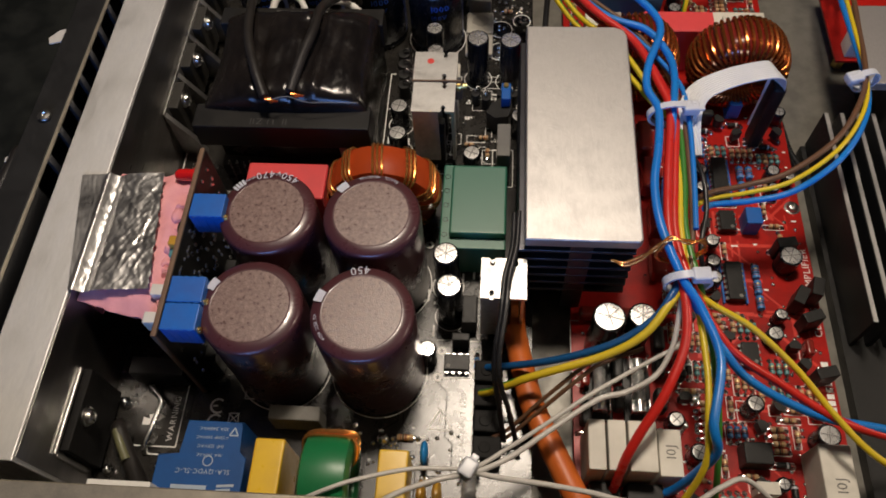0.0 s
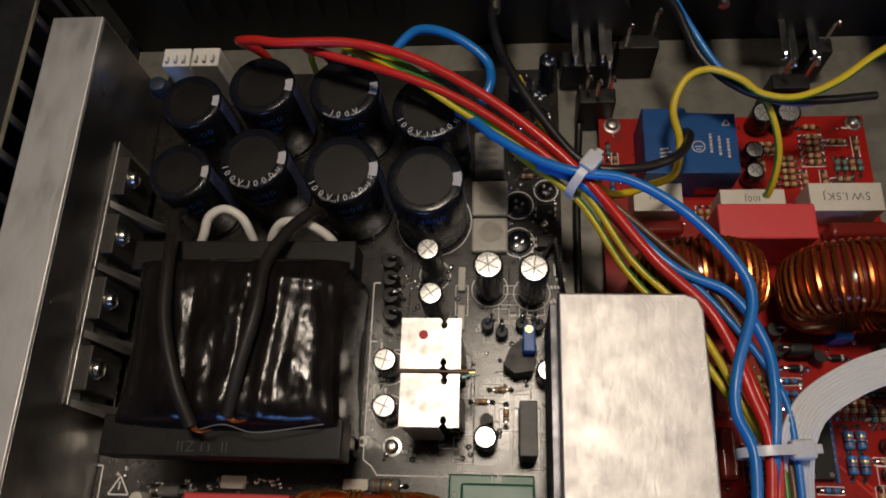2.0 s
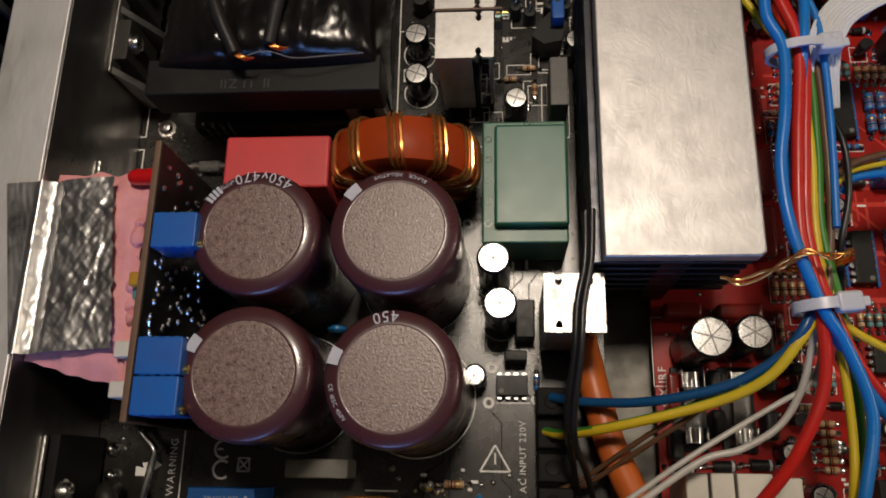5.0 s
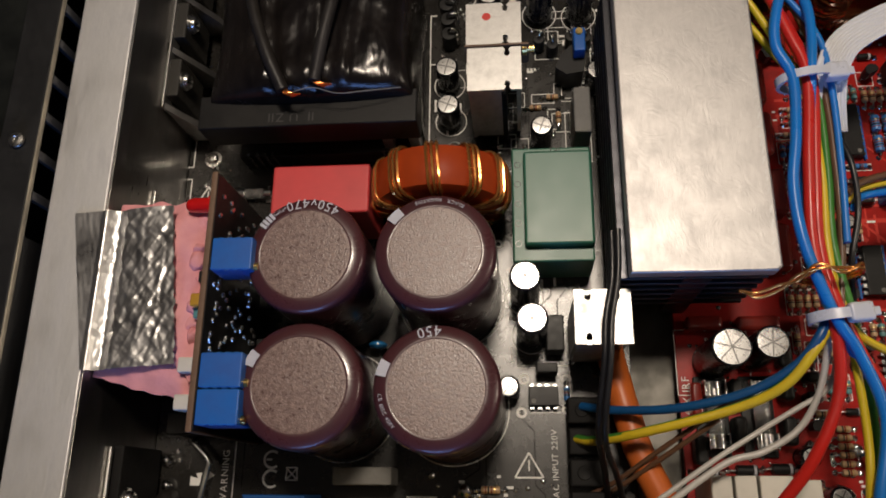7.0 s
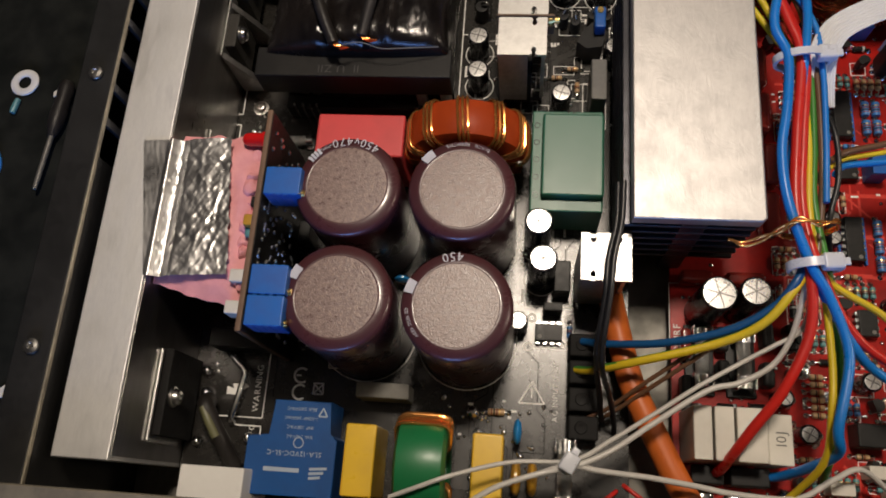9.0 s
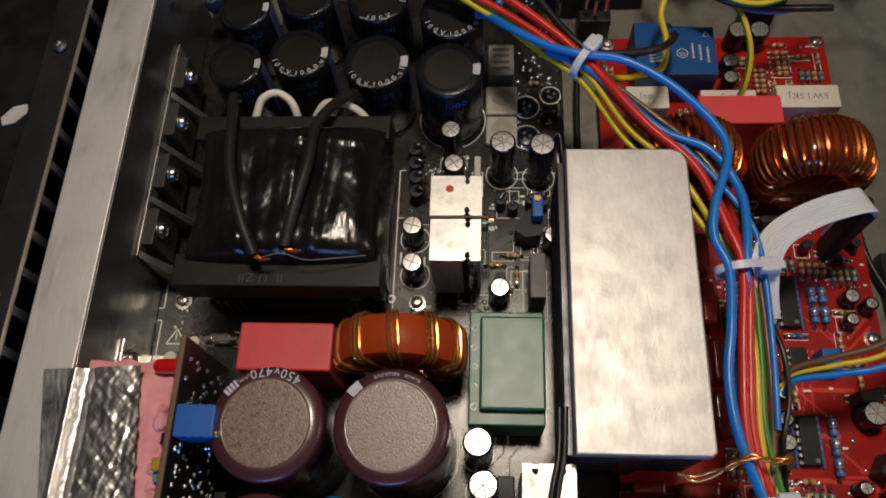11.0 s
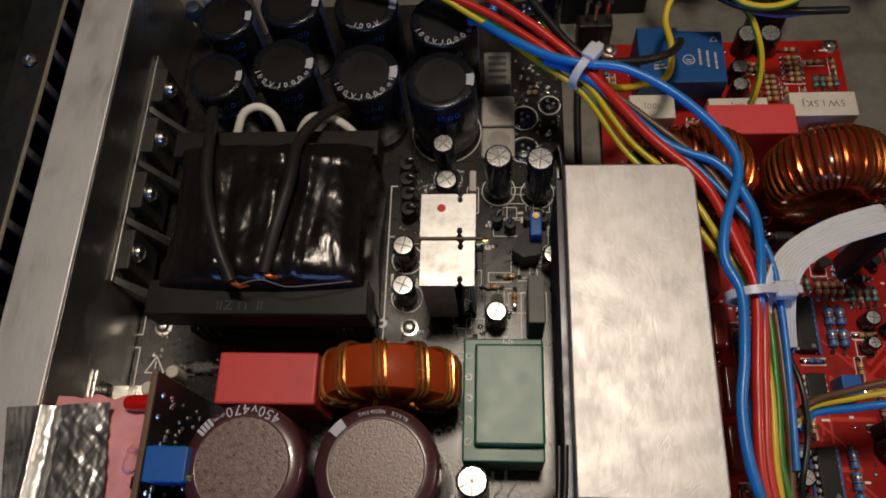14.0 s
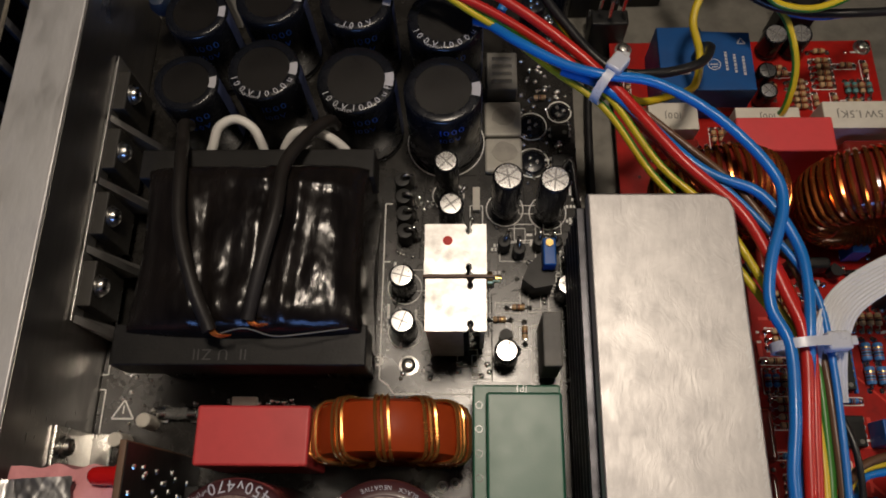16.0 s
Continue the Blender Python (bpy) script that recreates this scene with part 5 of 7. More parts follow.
for x, y in ((-116, 255), (-108, 261)):
    bm = bm_new()
    cyl(bm, x, y, 0.2, 9, 2.4, 14, 0.5)
    thing("glass_part", (0, 0, 0), "pale glass part near the rail", "component", bm=bm, material=WHITE_BOX)
gf = thing("fuse", (-99, 264, 0), "short glass fuse with bright end caps", "fuse")
bm = bm_new()
cyl(bm, 0, 3.0, -5, 5, 2.0, 14, axis="x")
part("tube", bm, GLASS, gf)
for q in (-1, 1):
    bm = bm_new()
    cyl(bm, 0, 3.0, min(q * 3.6, q * 6.4), max(q * 3.6, q * 6.4), 2.25, 14, 0.3, axis="x")
    part("cap", bm, TINNED, gf)
    bm = bm_new()
    box(bm, q * 5 - 1.4, q * 5 + 1.4, -2.9, 2.9, 0.1, 1.4, 0.3, 1)
    part("clip", bm, TINNED, gf)
block("white_label_part", -82, -74, 265.3, 269.5, 0, 3, WHITE_BOX, "pale speckled flat part", "component", 0.3)
wc = thing("pin_header", (-104.5, 419, 0), "white two-row plug header at the board's far end", "connector")
for k in range(2):
    bm = bm_new()
    box(bm, -11 + 11.2 * k, -0.4 + 11.2 * k, -4, 4, 0.2, 29, 0.5)
    o = part("housing", bm, NYLON, wc)
    for q in range(3):
        bm = bm_new()
        box(bm, -9.4 + 11.2 * k + 3.2 * q, -8.2 + 11.2 * k + 3.2 * q, -3, 0, 29, 31, 0.2, 1)
        part("rib", bm, NYLON, o)
bm = bm_new()
lathe(bm, [(0, 0.1), (3, 0.6), (4, 4), (3, 7.5), (0, 8.5)], 0, 0, 18)
thing("varistor", (-118, 410, 18), "dark blue-grey round bead part by the rail", "component", bm=bm, material=DARK_BEAD)
bm = bm_new()
cyl(bm, -118, 410, 0.1, 18.2, 0.6, 6)
thing("bare_post", (0, 0, 0), "thin bare post under the bead", "terminal", bm=bm, material=TINNED)

# white print of the black board
bm = bm_new()
Z = 0.07
for x0, y0, x1, y1 in ((-34.4, 276, -34.4, 339), (-34.4, 339, -32, 339), (-34.4, 317, -32, 317), (-32.6, 297, -31, 297), (-34.4, 276, -31.6, 274), (-31.6, 274, -29.4, 271), (-29.4, 271, -2, 271),
                       (-125.6, 277, -125.6, 298), (-128, 277, -125.6, 277), (-125.6, 254, -125.6, 272), (-128, 272, -125.6, 272), (-121, 178, -99, 178), (-99, 152, -99, 178), (-121, 152, -99, 152), (-99, 138, -99, 149), (-109, 149, -99, 149),
                       (-76, 172, -69, 172), (-76, 172, -76, 179), (-40, 157, -30, 157), (0.6, 184, 11, 184)):
    stroke(bm, x0, y0, x1, y1, 0.45, Z)
for (cx, cy, r) in ((0, 223.4, 6.2), (1.9, 210, 6.2), (8.1, 336.7, 6.3), (23.2, 335.3, 6.3), (-26.7, 307.4, 5.6), (-26.1, 292, 5.6), (-12, 342, 5.4), (18.5, 370, 5.4), (18.5, 355, 5.6), (29, 376, 4.2), (-24.6, 185.2, 18.3), (-62.3, 186.2, 18.3), (-25.4, 223.6, 18.3), (-13, 363.5, 13.8), (30, 313, 2.5)):
    ring_line(bm, cx, cy, r, 0.4, Z)
for cx, cy in ((13, 195), (13, 185), (-2, 184), (-1, 195), (-9, 243), (-13, 242), (-35, 282)):
    ring_line(bm, cx, cy, 0.9, 0.9, Z, 0, 360, 18)
for x0, y0, w, d in ((19, 304, 3.4, 5.2), (8.5, 300.2, 4.2, 1.9), (12, 291.5, 1.9, 4.2), (-2, 332.5, 2.2, 5.6), (21, 284, 4.6, 10.2), (12.3, 320.5, 6.2, 3.4), (24, 316, 3.0, 4.4)):
    for q in ((x0 - w, y0 - d, x0 + w, y0 - d), (x0 + w, y0 - d, x0 + w, y0 + d), (x0 + w, y0 + d, x0 - w, y0 + d), (x0 - w, y0 + d, x0 - w, y0 - d)):
        stroke(bm, *q, 0.32, Z)
stroke(bm, -3.2, 199.5, 14.2, 199.5, 0.4, Z)
stroke(bm, 14.2, 181.5, 14.2, 199.5, 0.4, Z)
for cx, cy, s in ((0, 167, 4.6), (-118.6, 265.4, 3.6)):
    p = [(cx - s, cy - s * 0.8), (cx + s, cy - s * 0.8), (cx, cy + s * 0.9)]
    for k in range(3):
        stroke(bm, *p[k], *p[(k + 1) % 3], 0.55, Z)
    stroke(bm, cx, cy - s * 0.35, cx, cy + s * 0.4, 0.5, Z + 0.01)
writing(bm, "AC INPUT 220V", 2.0, (8.4, 168, Z), 90)
writing(bm, "WARNING", 2.4, (-102.2, 163, Z), 90)
writing(bm, "PTC", 2.2, (-102.5, 146.5, Z), 90)
plate(bm, [(-114, 160), (-109.5, 160), (-110, 161.6), (-108.5, 162.4), (-108.5, 161.4), (-105.6, 163.4), (-108.6, 165.4), (-108.6, 164.4), (-112, 164), (-111.4, 162.4), (-114, 163)], Z, Z + 0.02)
for cy in (162.4, 168.6):
    ring_line(bm, -86, cy, 2.3, 0.8, Z, 50, 310, 20)
stroke(bm, -88, 168.6, -86, 168.6, 0.7, Z)
for a, b in (((-81, 162), (-77, 166)), ((-81, 166), (-77, 162)), ((-81, 162), (-77, 162)), ((-80.6, 166), (-77.4, 166)), ((-81, 162), (-80.6, 166)), ((-77, 162), (-77.4, 166))):
    stroke(bm, *a, *b, 0.5, Z)
for k in range(26):
    x, y = random.choice(((random.uniform(15, 33), random.uniform(345, 425)), (random.uniform(-4, 30), random.uniform(275, 330)), (random.uniform(-30, 6), random.uniform(150, 165))))
    stroke(bm, x, y, x + random.uniform(1, 2.4), y, 0.9, Z)
for k in range(46):
    x, y = random.choice(((random.uniform(16, 33), random.uniform(278, 345)), (random.uniform(-33, -18), random.uniform(275, 345)), (random.uniform(2, 32), random.uniform(300, 345)), (random.uniform(-10, 12), random.uniform(186, 230))))
    n = random.randint(2, 4)
    a = random.choice((0, 1))
    for q in range(n):
        stroke(bm, x + (1.3 * q if a else 0), y + (0 if a else 1.3 * q), x + (1.3 * q if a else 0) + 0.85, y + (0 if a else 1.3 * q), 1.2, Z)
for k in range(16):
    x, y, w, d = random.uniform(-30, 28), random.uniform(275, 340), random.uniform(2, 4.5), random.uniform(1.5, 4)
    for q in ((x - w, y - d, x + w, y - d), (x + w, y - d, x + w, y + d), (x + w, y + d, x - w, y + d), (x - w, y + d, x - w, y - d)):
        stroke(bm, *q, 0.28, Z)
part("print", bm, SILK, black_board, "white printed outlines and letters", smooth=0)["kind"] = "stuff"
random.seed(21)
bm = bm_new()
for a, b, c, d, n in ((15, 33, 345, 428, 90), (-31, 32, 274, 330, 60), (-36, 15, 128, 165, 50), (-123, -117, 140, 182, 10), (-30, -3, 318, 348, 30), (-122, -108, 250, 285, 14), (-100, -45, 264, 269, 24)):
    for k in range(n):
        s = random.uniform(0.6, 1.15)
        lathe(bm, [(s, 0.02), (s * 0.8, 0.4), (0, 0.75)], random.uniform(a, b), random.uniform(c, d), 8)
part("solder_joint", bm, TINNED, black_board)["kind"] = "stuff"
gaps = bm_new()
MASK_RAISED = surface("raised_solder_mask", (0.014, 0.013, 0.011), 0.30, 0.0, (0.020, 0.018, 0.016), 300, 0.8, 0.05, 2500, spec=0.68, rough_var=0.05)
bm = bm_new()
for k, (pts, w) in enumerate((([(-14, 205), (-14, 165), (-24, 157), (-24, 132)], 5),
                  ([(5, 305), (12, 309), (28, 309)], 2.6), ([(4, 320), (4, 300), (9, 288), (9, 277)], 2.2), ([(16, 275), (16, 300), (30, 303)], 2.0), ([(-31, 285), (-20, 274), (20, 274)], 2.4))):
    for a, b in zip(pts, pts[1:]):
        stroke(bm, *a, *b, w, 0.012)
for pts in ([(-14, 176), (-14, 152), (-8, 147), (-8, 131)], [(-6, 131), (-6, 146), (5, 146), (5, 158), (2, 161), (2, 178), (-2, 182), (-2, 186)], [(12.6, 150), (12.6, 184), (10, 187)],
            [(-22, 150), (-22, 162), (-16, 166), (-16, 172)], [(-3, 200), (-3, 217), (4, 219), (9, 224), (9, 229)], [(11, 200), (11, 222), (14, 226)], [(-30, 300), (-22, 316), (-4, 316), (2, 312), (2, 290)], [(-22, 318), (-20, 350), (-2, 350)],
            [(3, 275), (3, 305), (14, 307), (32, 307)], [(15, 345), (15, 328), (30, 328), (33, 331), (33, 346)], [(-122, 186), (-104, 186), (-96, 178), (-96, 160)]):
    for a, b in zip(pts, pts[1:]):
        stroke(gaps, *a, *b, 0.35, 0.03)
part("track_gap", gaps, MASK_GAP, black_board, "dark gaps between tracks", smooth=0)["kind"] = "stuff"
part("copper_track", bm, MASK_RAISED, black_board, "raised tracks under the black mask", smooth=0)["kind"] = "stuff"

# ---- the red board ----
RB = -4.0
bl = thing("relay", (80, 388, RB), "blue relay with faint pale print", "relay")
bm = bm_new()
plate(bm, [(-16.5, -13), (16.5, -13), (16.5, 11), (-1, 11), (-1, 13.5), (-16.5, 13.5)], 0.3, 20)
es = [e for e in bm.edges if all(v.co.z > 18 for v in e.verts)]
bmesh.ops.bevel(bm, geom=es, offset=0.5, segments=2, affect="EDGES", profile=0.5)
part("case", bm, BLUE_RELAY, bl)
bm = bm_new()
for k in range(3):
    yy = -7.0 + k
    for q in (1.1, 0.7, 1.4, 0.9, 1.2, 0.6):
        box(bm, 13 - 3.0 * k - 0.45, 13 - 3.0 * k + 0.45, yy, yy + q, 20.04, 20.06)
        yy += q + 0.35
ring_line(bm, 2.6, -2.5, 2.0, 0.35, 20.06)
stroke(bm, 1.2, -2.5, 4.0, -2.5, 0.4, 20.08)
stroke(bm, 1.6, -3.6, 3.6, -3.6, 0.4, 20.08)
for p, q in (((11.6, 6), (14.4, 6)), ((14.4, 6), (13, 8.4)), ((13, 8.4), (11.6, 6))):
    stroke(bm, *p, *q, 0.4, 20.06)
for k in range(3):
    stroke(bm, -11, -6.5 + 1.5 * k, -6 - k, -6.0 + 1.5 * k, 0.8, 20.06)
part("lettering", bm, PALE_PRINT, bl, smooth=0)

block("film_capacitor", 85, 117, 347.8, 360.6, RB, 22.3, RED_BOX, "matt red box film capacitor on the red board", "capacitor", 0.8)
block("cement_resistor", 90, 112.5, 363.8, 371.5, RB, 10, WHITE_BOX, "white cement power resistor with worn print", "resistor", 0.4, "100J", 2.4, 180)
block("cement_resistor", 121, 146, 363.2, 374, RB, 9.5, WHITE_BOX, "white cement power resistor marked 5W1.5", "resistor", 0.4, "5W1.5KJ", 3.0, 180)
block("cement_resistor", 60, 77.5, 364, 375, RB, 8, WHITE_BOX, "white cement power resistor near the blue relay", "resistor", 0.4, "100J", 2.6, 180)
film(90, 377.5, 15, 5.5, 9, 0, RB)
film(138, 358, 20, 6, 10, 0, RB)
film(70, 359.5, 16, 5.5, 9, 0, RB)

for cx, cy, R, rx_, rz_, label in ((125, 331.5, 14.8, 6.0, 10.0, "copper-wound ring inductor standing on the red board"), (77, 333, 14.8, 6.0, 9.5, "copper-wound ring inductor half under the cables")):
    ti = thing("ring_inductor", (cx, cy, RB), label, "inductor", "ring inductors")
    bm = bm_new()
    ring_tube(bm, R, rx_, rz_, (0, 0, R + rx_ + 2.2), "y")
    part("core", bm, FILM_RED, ti, "dark ring core")
    n = 46
    for k in range(n):
        bm = bm_new()
        turn_of_wire(bm, R, rx_, rz_, (0, 0, R + rx_ + 2.2), "y", 2 * math.pi * k / n, 0.85, 2 * math.pi / n * 0.8, n=16, seg=6)
        part("winding", bm, COPPER_DARK, ti)

dip(117, 283, 8, 90, RB, BLUE_BOX)
dip(117.5, 260, 4, 90, RB)
dip(117, 231, 7, 90, RB, BLUE_BOX)
dip(119, 199, 4, 90, RB)
block("trimmer", 123.5, 130, 255, 263, RB, 6, BLUE_BOX, "blue trimmer box beside a chip", "trimmer", 0.4)
block("trimmer", 124, 130, 318, 325, RB, 6, BLUE_BOX, "blue trimmer box near the ring inductor", "trimmer", 0.4)
for x, y in ((126.5, 286), (130.5, 286), (126.5, 278), (130.5, 278), (126.5, 236), (126.5, 229), (126.5, 222)):
    resistor(x, y, 90, BODY_BLUE, RB, 6.0, 1.5, "blue axial resistor beside a chip")
for x, y, a in ((84.5, 300, 90), (85, 280, 90), (87, 258, 90), (86, 238, 90)):
    film(x, y, 17, 6.5, 11, a, RB)
for x, y, a in ((140, 222, 60), (147, 226, 75), (143, 213, 20), (138, 246, 10), (144, 190, 15)):
    bm = bm_new()
    box(bm, -4, 4, -2.2, 2.2, 0.3, 11, 0.4)
    tt = thing("transistor", (x, y, RB), "flat black transistor leaning on the red board", "transistor", "flat transistors", rz=a)
    part("body", bm, PLASTIC_BLACK, tt)
    bm = bm_new()
    for q in (-2.5, 0, 2.5):
        box(bm, q - 0.4, q + 0.4, -0.3, 0.3, 0.02, 0.6)
    part("lead", bm, TINNED, tt)

# white blocks near the front
for k, (x0, x1, h) in enumerate(((52.6, 58.6, 20), (59.4, 65.6, 20), (66.4, 76, 20), (77.4, 85.4, 15))):
    block("cement_resistor", x0, x1, 146.5, 164 if k < 3 else 163, RB, h, WHITE_BOX, "white cement resistor standing in a row", "resistor", 0.5, "10J" if k == 3 else "", 3.4, 90)
block("cement_resistor", 132.5, 143.5, 132, 161, RB, 13, WHITE_BOX, "white cement resistor with faint print", "resistor", 0.5, "10J", 3.6, 90)
for x, y in ((104, 141), (117, 147), (123, 141)):
    block("small_white_box", x - 4, x + 4, y - 2.2, y + 2.2, RB, 4, WHITE_BOX, "small white marked block on the red board", "component", 0.3)
for x in (60, 74.5):
    f2 = thing("fuse", (x, 183, RB), "glass fuse in bright clips on the red board", "fuse", "red board fuses")
    bm = bm_new()
    cyl(bm, 0, 6, -9, 9, 2.5, 14, axis="y")
    part("tube", bm, GLASS, f2)
    for s in (-1, 1):
        bm = bm_new()
        cyl(bm, 0, 6, min(s * 6, s * 10.5), max(s * 6, s * 10.5), 2.8, 14, axis="y")
        part("cap", bm, TINNED, f2)
        for q in (-1, 1):
            bm = bm_new()
            box(bm, q * 3.2 - 0.3, q * 3.2 + 0.3, s * 8.4 - 2.6, s * 8.4 + 2.6, 0.1, 9.5, 0.2, 1)
            part("clip", bm, TINNED, f2)

# resistors and other small parts in rows
random.seed(11)
taken = [(52, 82, 128, 147), (94, 103, 155, 163), (84.5, 94.5, 165, 176), (109, 121, 154, 164), (101, 110, 311, 326), (107, 117, 131, 137), (121, 129, 131, 138), (112, 122, 272, 294), (112, 122, 254, 267), (112, 122, 221, 241), (114, 124, 193, 205), (50, 88, 138, 210), (131, 145, 130, 163), (99, 151, 308, 376), (52, 104, 308, 362), (143.6, 151, 170, 260),
         (123, 131, 253, 264), (79, 92, 228, 310), (58, 104, 372, 404), (105, 124, 398, 410), (100, 109, 376, 394), (141, 152, 262, 276), (51, 60, 400, 409), (142, 150, 400, 409),
         (133, 144, 235, 245), (104, 111, 226, 233), (104, 111, 233, 251), (104, 111, 270, 287), (124, 133, 218, 290), (123, 134, 316, 327), (112, 120, 173, 181), (124, 132, 202, 210), (135, 145, 161, 171), (136, 142, 281, 287), (50, 74, 190, 212), (135, 150, 208, 229)]


def is_free(x, y, w, d):
    if x - w < 52 or x + w > 149 or y - d < 128 or y + d > 406:
        return False
    for a, b, c, e in taken:
        if x + w > a and x - w < b and y + d > c and y - d < e:
            return False
    taken.append((x - w, x + w, y - d, y + d))
    return True


for k in range(700):
    n = random.randint(3, 6)
    x, y, a = random.uniform(90, 147), random.uniform(130, 404), random.choice((0, 90))
    gap = 2.7
    w, d = (4.2, gap * n / 2) if a == 0 else (gap * n / 2, 4.2)
    if is_free(x, y, w, d):
        m = random.choice((BODY_TAN, BODY_TAN, BODY_TEAL, BODY_BLUE))
        for q in range(n):
            o = (q - (n - 1) / 2) * gap
            resistor(x if a == 0 else x + o, y + o if a == 0 else y, a, m if random.random() < 0.75 else BODY_TAN, RB, 4.4, 1.0)
for k in range(4200):
    x, y = random.uniform(88, 149), random.uniform(128, 406)
    if random.random() < 0.12:
        x, y = random.uniform(52, 100), random.uniform(376, 406)
    kind_ = random.choice("rrrrrrdttbccs")
    a = random.choice((0, 0, 90))
    if kind_ in "rbs":
        w, d = (4.2, 1.25) if a == 0 else (1.25, 4.2)
        if is_free(x, y, w, d):
            resistor(x, y, a, {"r": BODY_TAN, "b": BODY_TEAL, "s": BODY_BLUE}[kind_], RB, 4.4, 0.95)
    elif kind_ == "d":
        if is_free(x, y, *((4.8, 1.7) if a == 0 else (1.7, 4.8))):
            diode(x, y, a, RB, 4.4, 1.2)
    elif kind_ == "t":
        if is_free(x, y, 2.8, 2.8):
            small_transistor(x, y, random.uniform(0, 360), RB)
    elif kind_ == "c":
        if is_free(x, y, 3.0, 3.0):
            can(x, y, 2.6, 8.0, "small electrolytic can on the red board", RB)

# denser dark parts near the front, added for clutter and for shaded board
random.seed(31)
for k in range(1500):
    x, y = random.uniform(88, 149), random.uniform(128, 212)
    kind_ = random.choice("tttdfb")
    a = random.choice((0, 90))
    if kind_ == "t" and is_free(x, y, 2.1, 2.1):
        small_transistor(x, y, random.uniform(0, 360), RB)
    elif kind_ == "d" and is_free(x, y, *((4.4, 1.3) if a == 0 else (1.3, 4.4))):
        diode(x, y, a, RB, 4.4, 1.2)
    elif kind_ == "f" and is_free(x, y, *((3.6, 2.0) if a == 0 else (2.0, 3.6))):
        film(x, y, 6.6, 3.2, 7, a, RB)
    elif kind_ == "b" and is_free(x, y, 2.4, 2.0):
        film(x, y, 4.2, 3.4, 8, 0, RB, PLASTIC_BLACK, "small black box capacitor, added to darken the red board")
for x, y in ((60, 183), (74.5, 183)):
    bm = bm_new()
    box(bm, x - 5.2, x + 5.2, y - 13, y + 13, RB + 0.1, RB + 1.6, 0.4, 1)
    thing("fuse_holder", (0, 0, 0), "flat black fuse holder under a glass fuse", "fuse holder", "fuse holders", bm=bm, material=PLASTIC_BLACK)
for x, y, a in ((67.2, 178, 90), (67.2, 190, 90), (82.5, 178, 90), (83, 192, 90), (54.5, 172, 90)):
    film(x, y, 9, 4, 8, a, RB, PLASTIC_BLACK, "small black box capacitor, added to darken the red board")

# dark parts added by hand to stand in for shade on the board
film(59, 213, 12, 5, 8, 0, RB)
film(113, 315, 8, 4, 9, 0, RB, PLASTIC_BLACK, "small black box capacitor, added to darken the red board")
film(95, 317, 9, 4.5, 9, 90, RB)
can(146, 316, 3.0, 9.0, "small electrolytic can on the red board", RB)
for x, y in ((140.5, 315.5), (119.5, 313), (90.5, 314), (144, 306)):
    small_transistor(x, y, 20 + 7 * x, RB)
for x, y in ((127, 313.5), (113, 309.8)):
    diode(x, y, 0, RB, 4.4, 1.2)
film(76, 212.5, 14, 5, 9, 0, RB)
film(83.5, 203, 10, 4.5, 8, 90, RB, PLASTIC_BLACK, "small black box capacitor, added to darken the red board")
film(54.6, 188, 11, 3.6, 7, 90, RB)
film(67.3, 203, 8, 3.2, 7, 90, RB)
for x, y in ((57, 165.5), (69, 166), (80, 166.5)):
    diode(x, y, 0, RB, 6.4, 1.7)

# print and solder of the red board
bm = bm_new()
Z = 0.07
for a, b, c, e in taken[30:]:
    if random.random() < 0.45:
        for q in ((a, c, b, c), (b, c, b, e), (b, e, a, e), (a, e, a, c)):
            stroke(bm, *q, 0.3, Z)
writing(bm, "CLASS D AMPLIFIER", 3.0, (147.9, 229, Z), 90)
for k in range(8):
    box(bm, 146.5, 149.2, 178 + 2.6 * k, 180 + 2.6 * k, Z, Z + 0.01)
writing(bm, "4 X IRF", 2.6, (52.6, 190, Z), 90)
for cx, cy in ((100, 300), (103, 298)):
    ring_line(bm, cx + 15, cy, 1.6, 0.5, Z, 40, 320, 18)
for k in range(60):
    x, y = random.uniform(88, 149), random.uniform(130, 405)
    stroke(bm, x, y, x + random.uniform(1, 3), y, 0.8, Z)
o = part("print", bm, SILK, red_board, "white printed outlines and letters", smooth=0)
o["kind"] = "stuff"
bm = bm_new()
for k in range(480):
    x, y = random.uniform(53, 149), random.uniform(128, 406) if k < 330 else random.uniform(128, 215)
    s = random.uniform(0.45, 0.95)
    lathe(bm, [(s, 0.02), (s * 0.8, 0.3), (0, 0.5)], x, y, 7)
o = part("solder_joint", bm, TINNED, red_board)
o["kind"] = "stuff"
RED_RAISED = surface("raised_red_mask", (0.62, 0.045, 0.03), 0.36, 0.0, (0.5, 0.03, 0.02), 300, 0.7, 0.05, 2500)
bm = bm_new()
for k in range(70):
    x, y = random.uniform(90, 145), random.uniform(130, 305)
    d = random.choice(((1, 0), (0, 1), (0.7, 0.7), (0.7, -0.7)))
    n = random.uniform(5, 22)
    x1, y1 = min(max(x + d[0] * n, 52), 149), min(max(y + d[1] * n, 128), 406)
    stroke(bm, x, y, x1, y1, random.uniform(0.6, 1.8), 0.012)
part("copper_track", bm, RED_RAISED, red_board, smooth=0)["kind"] = "stuff"

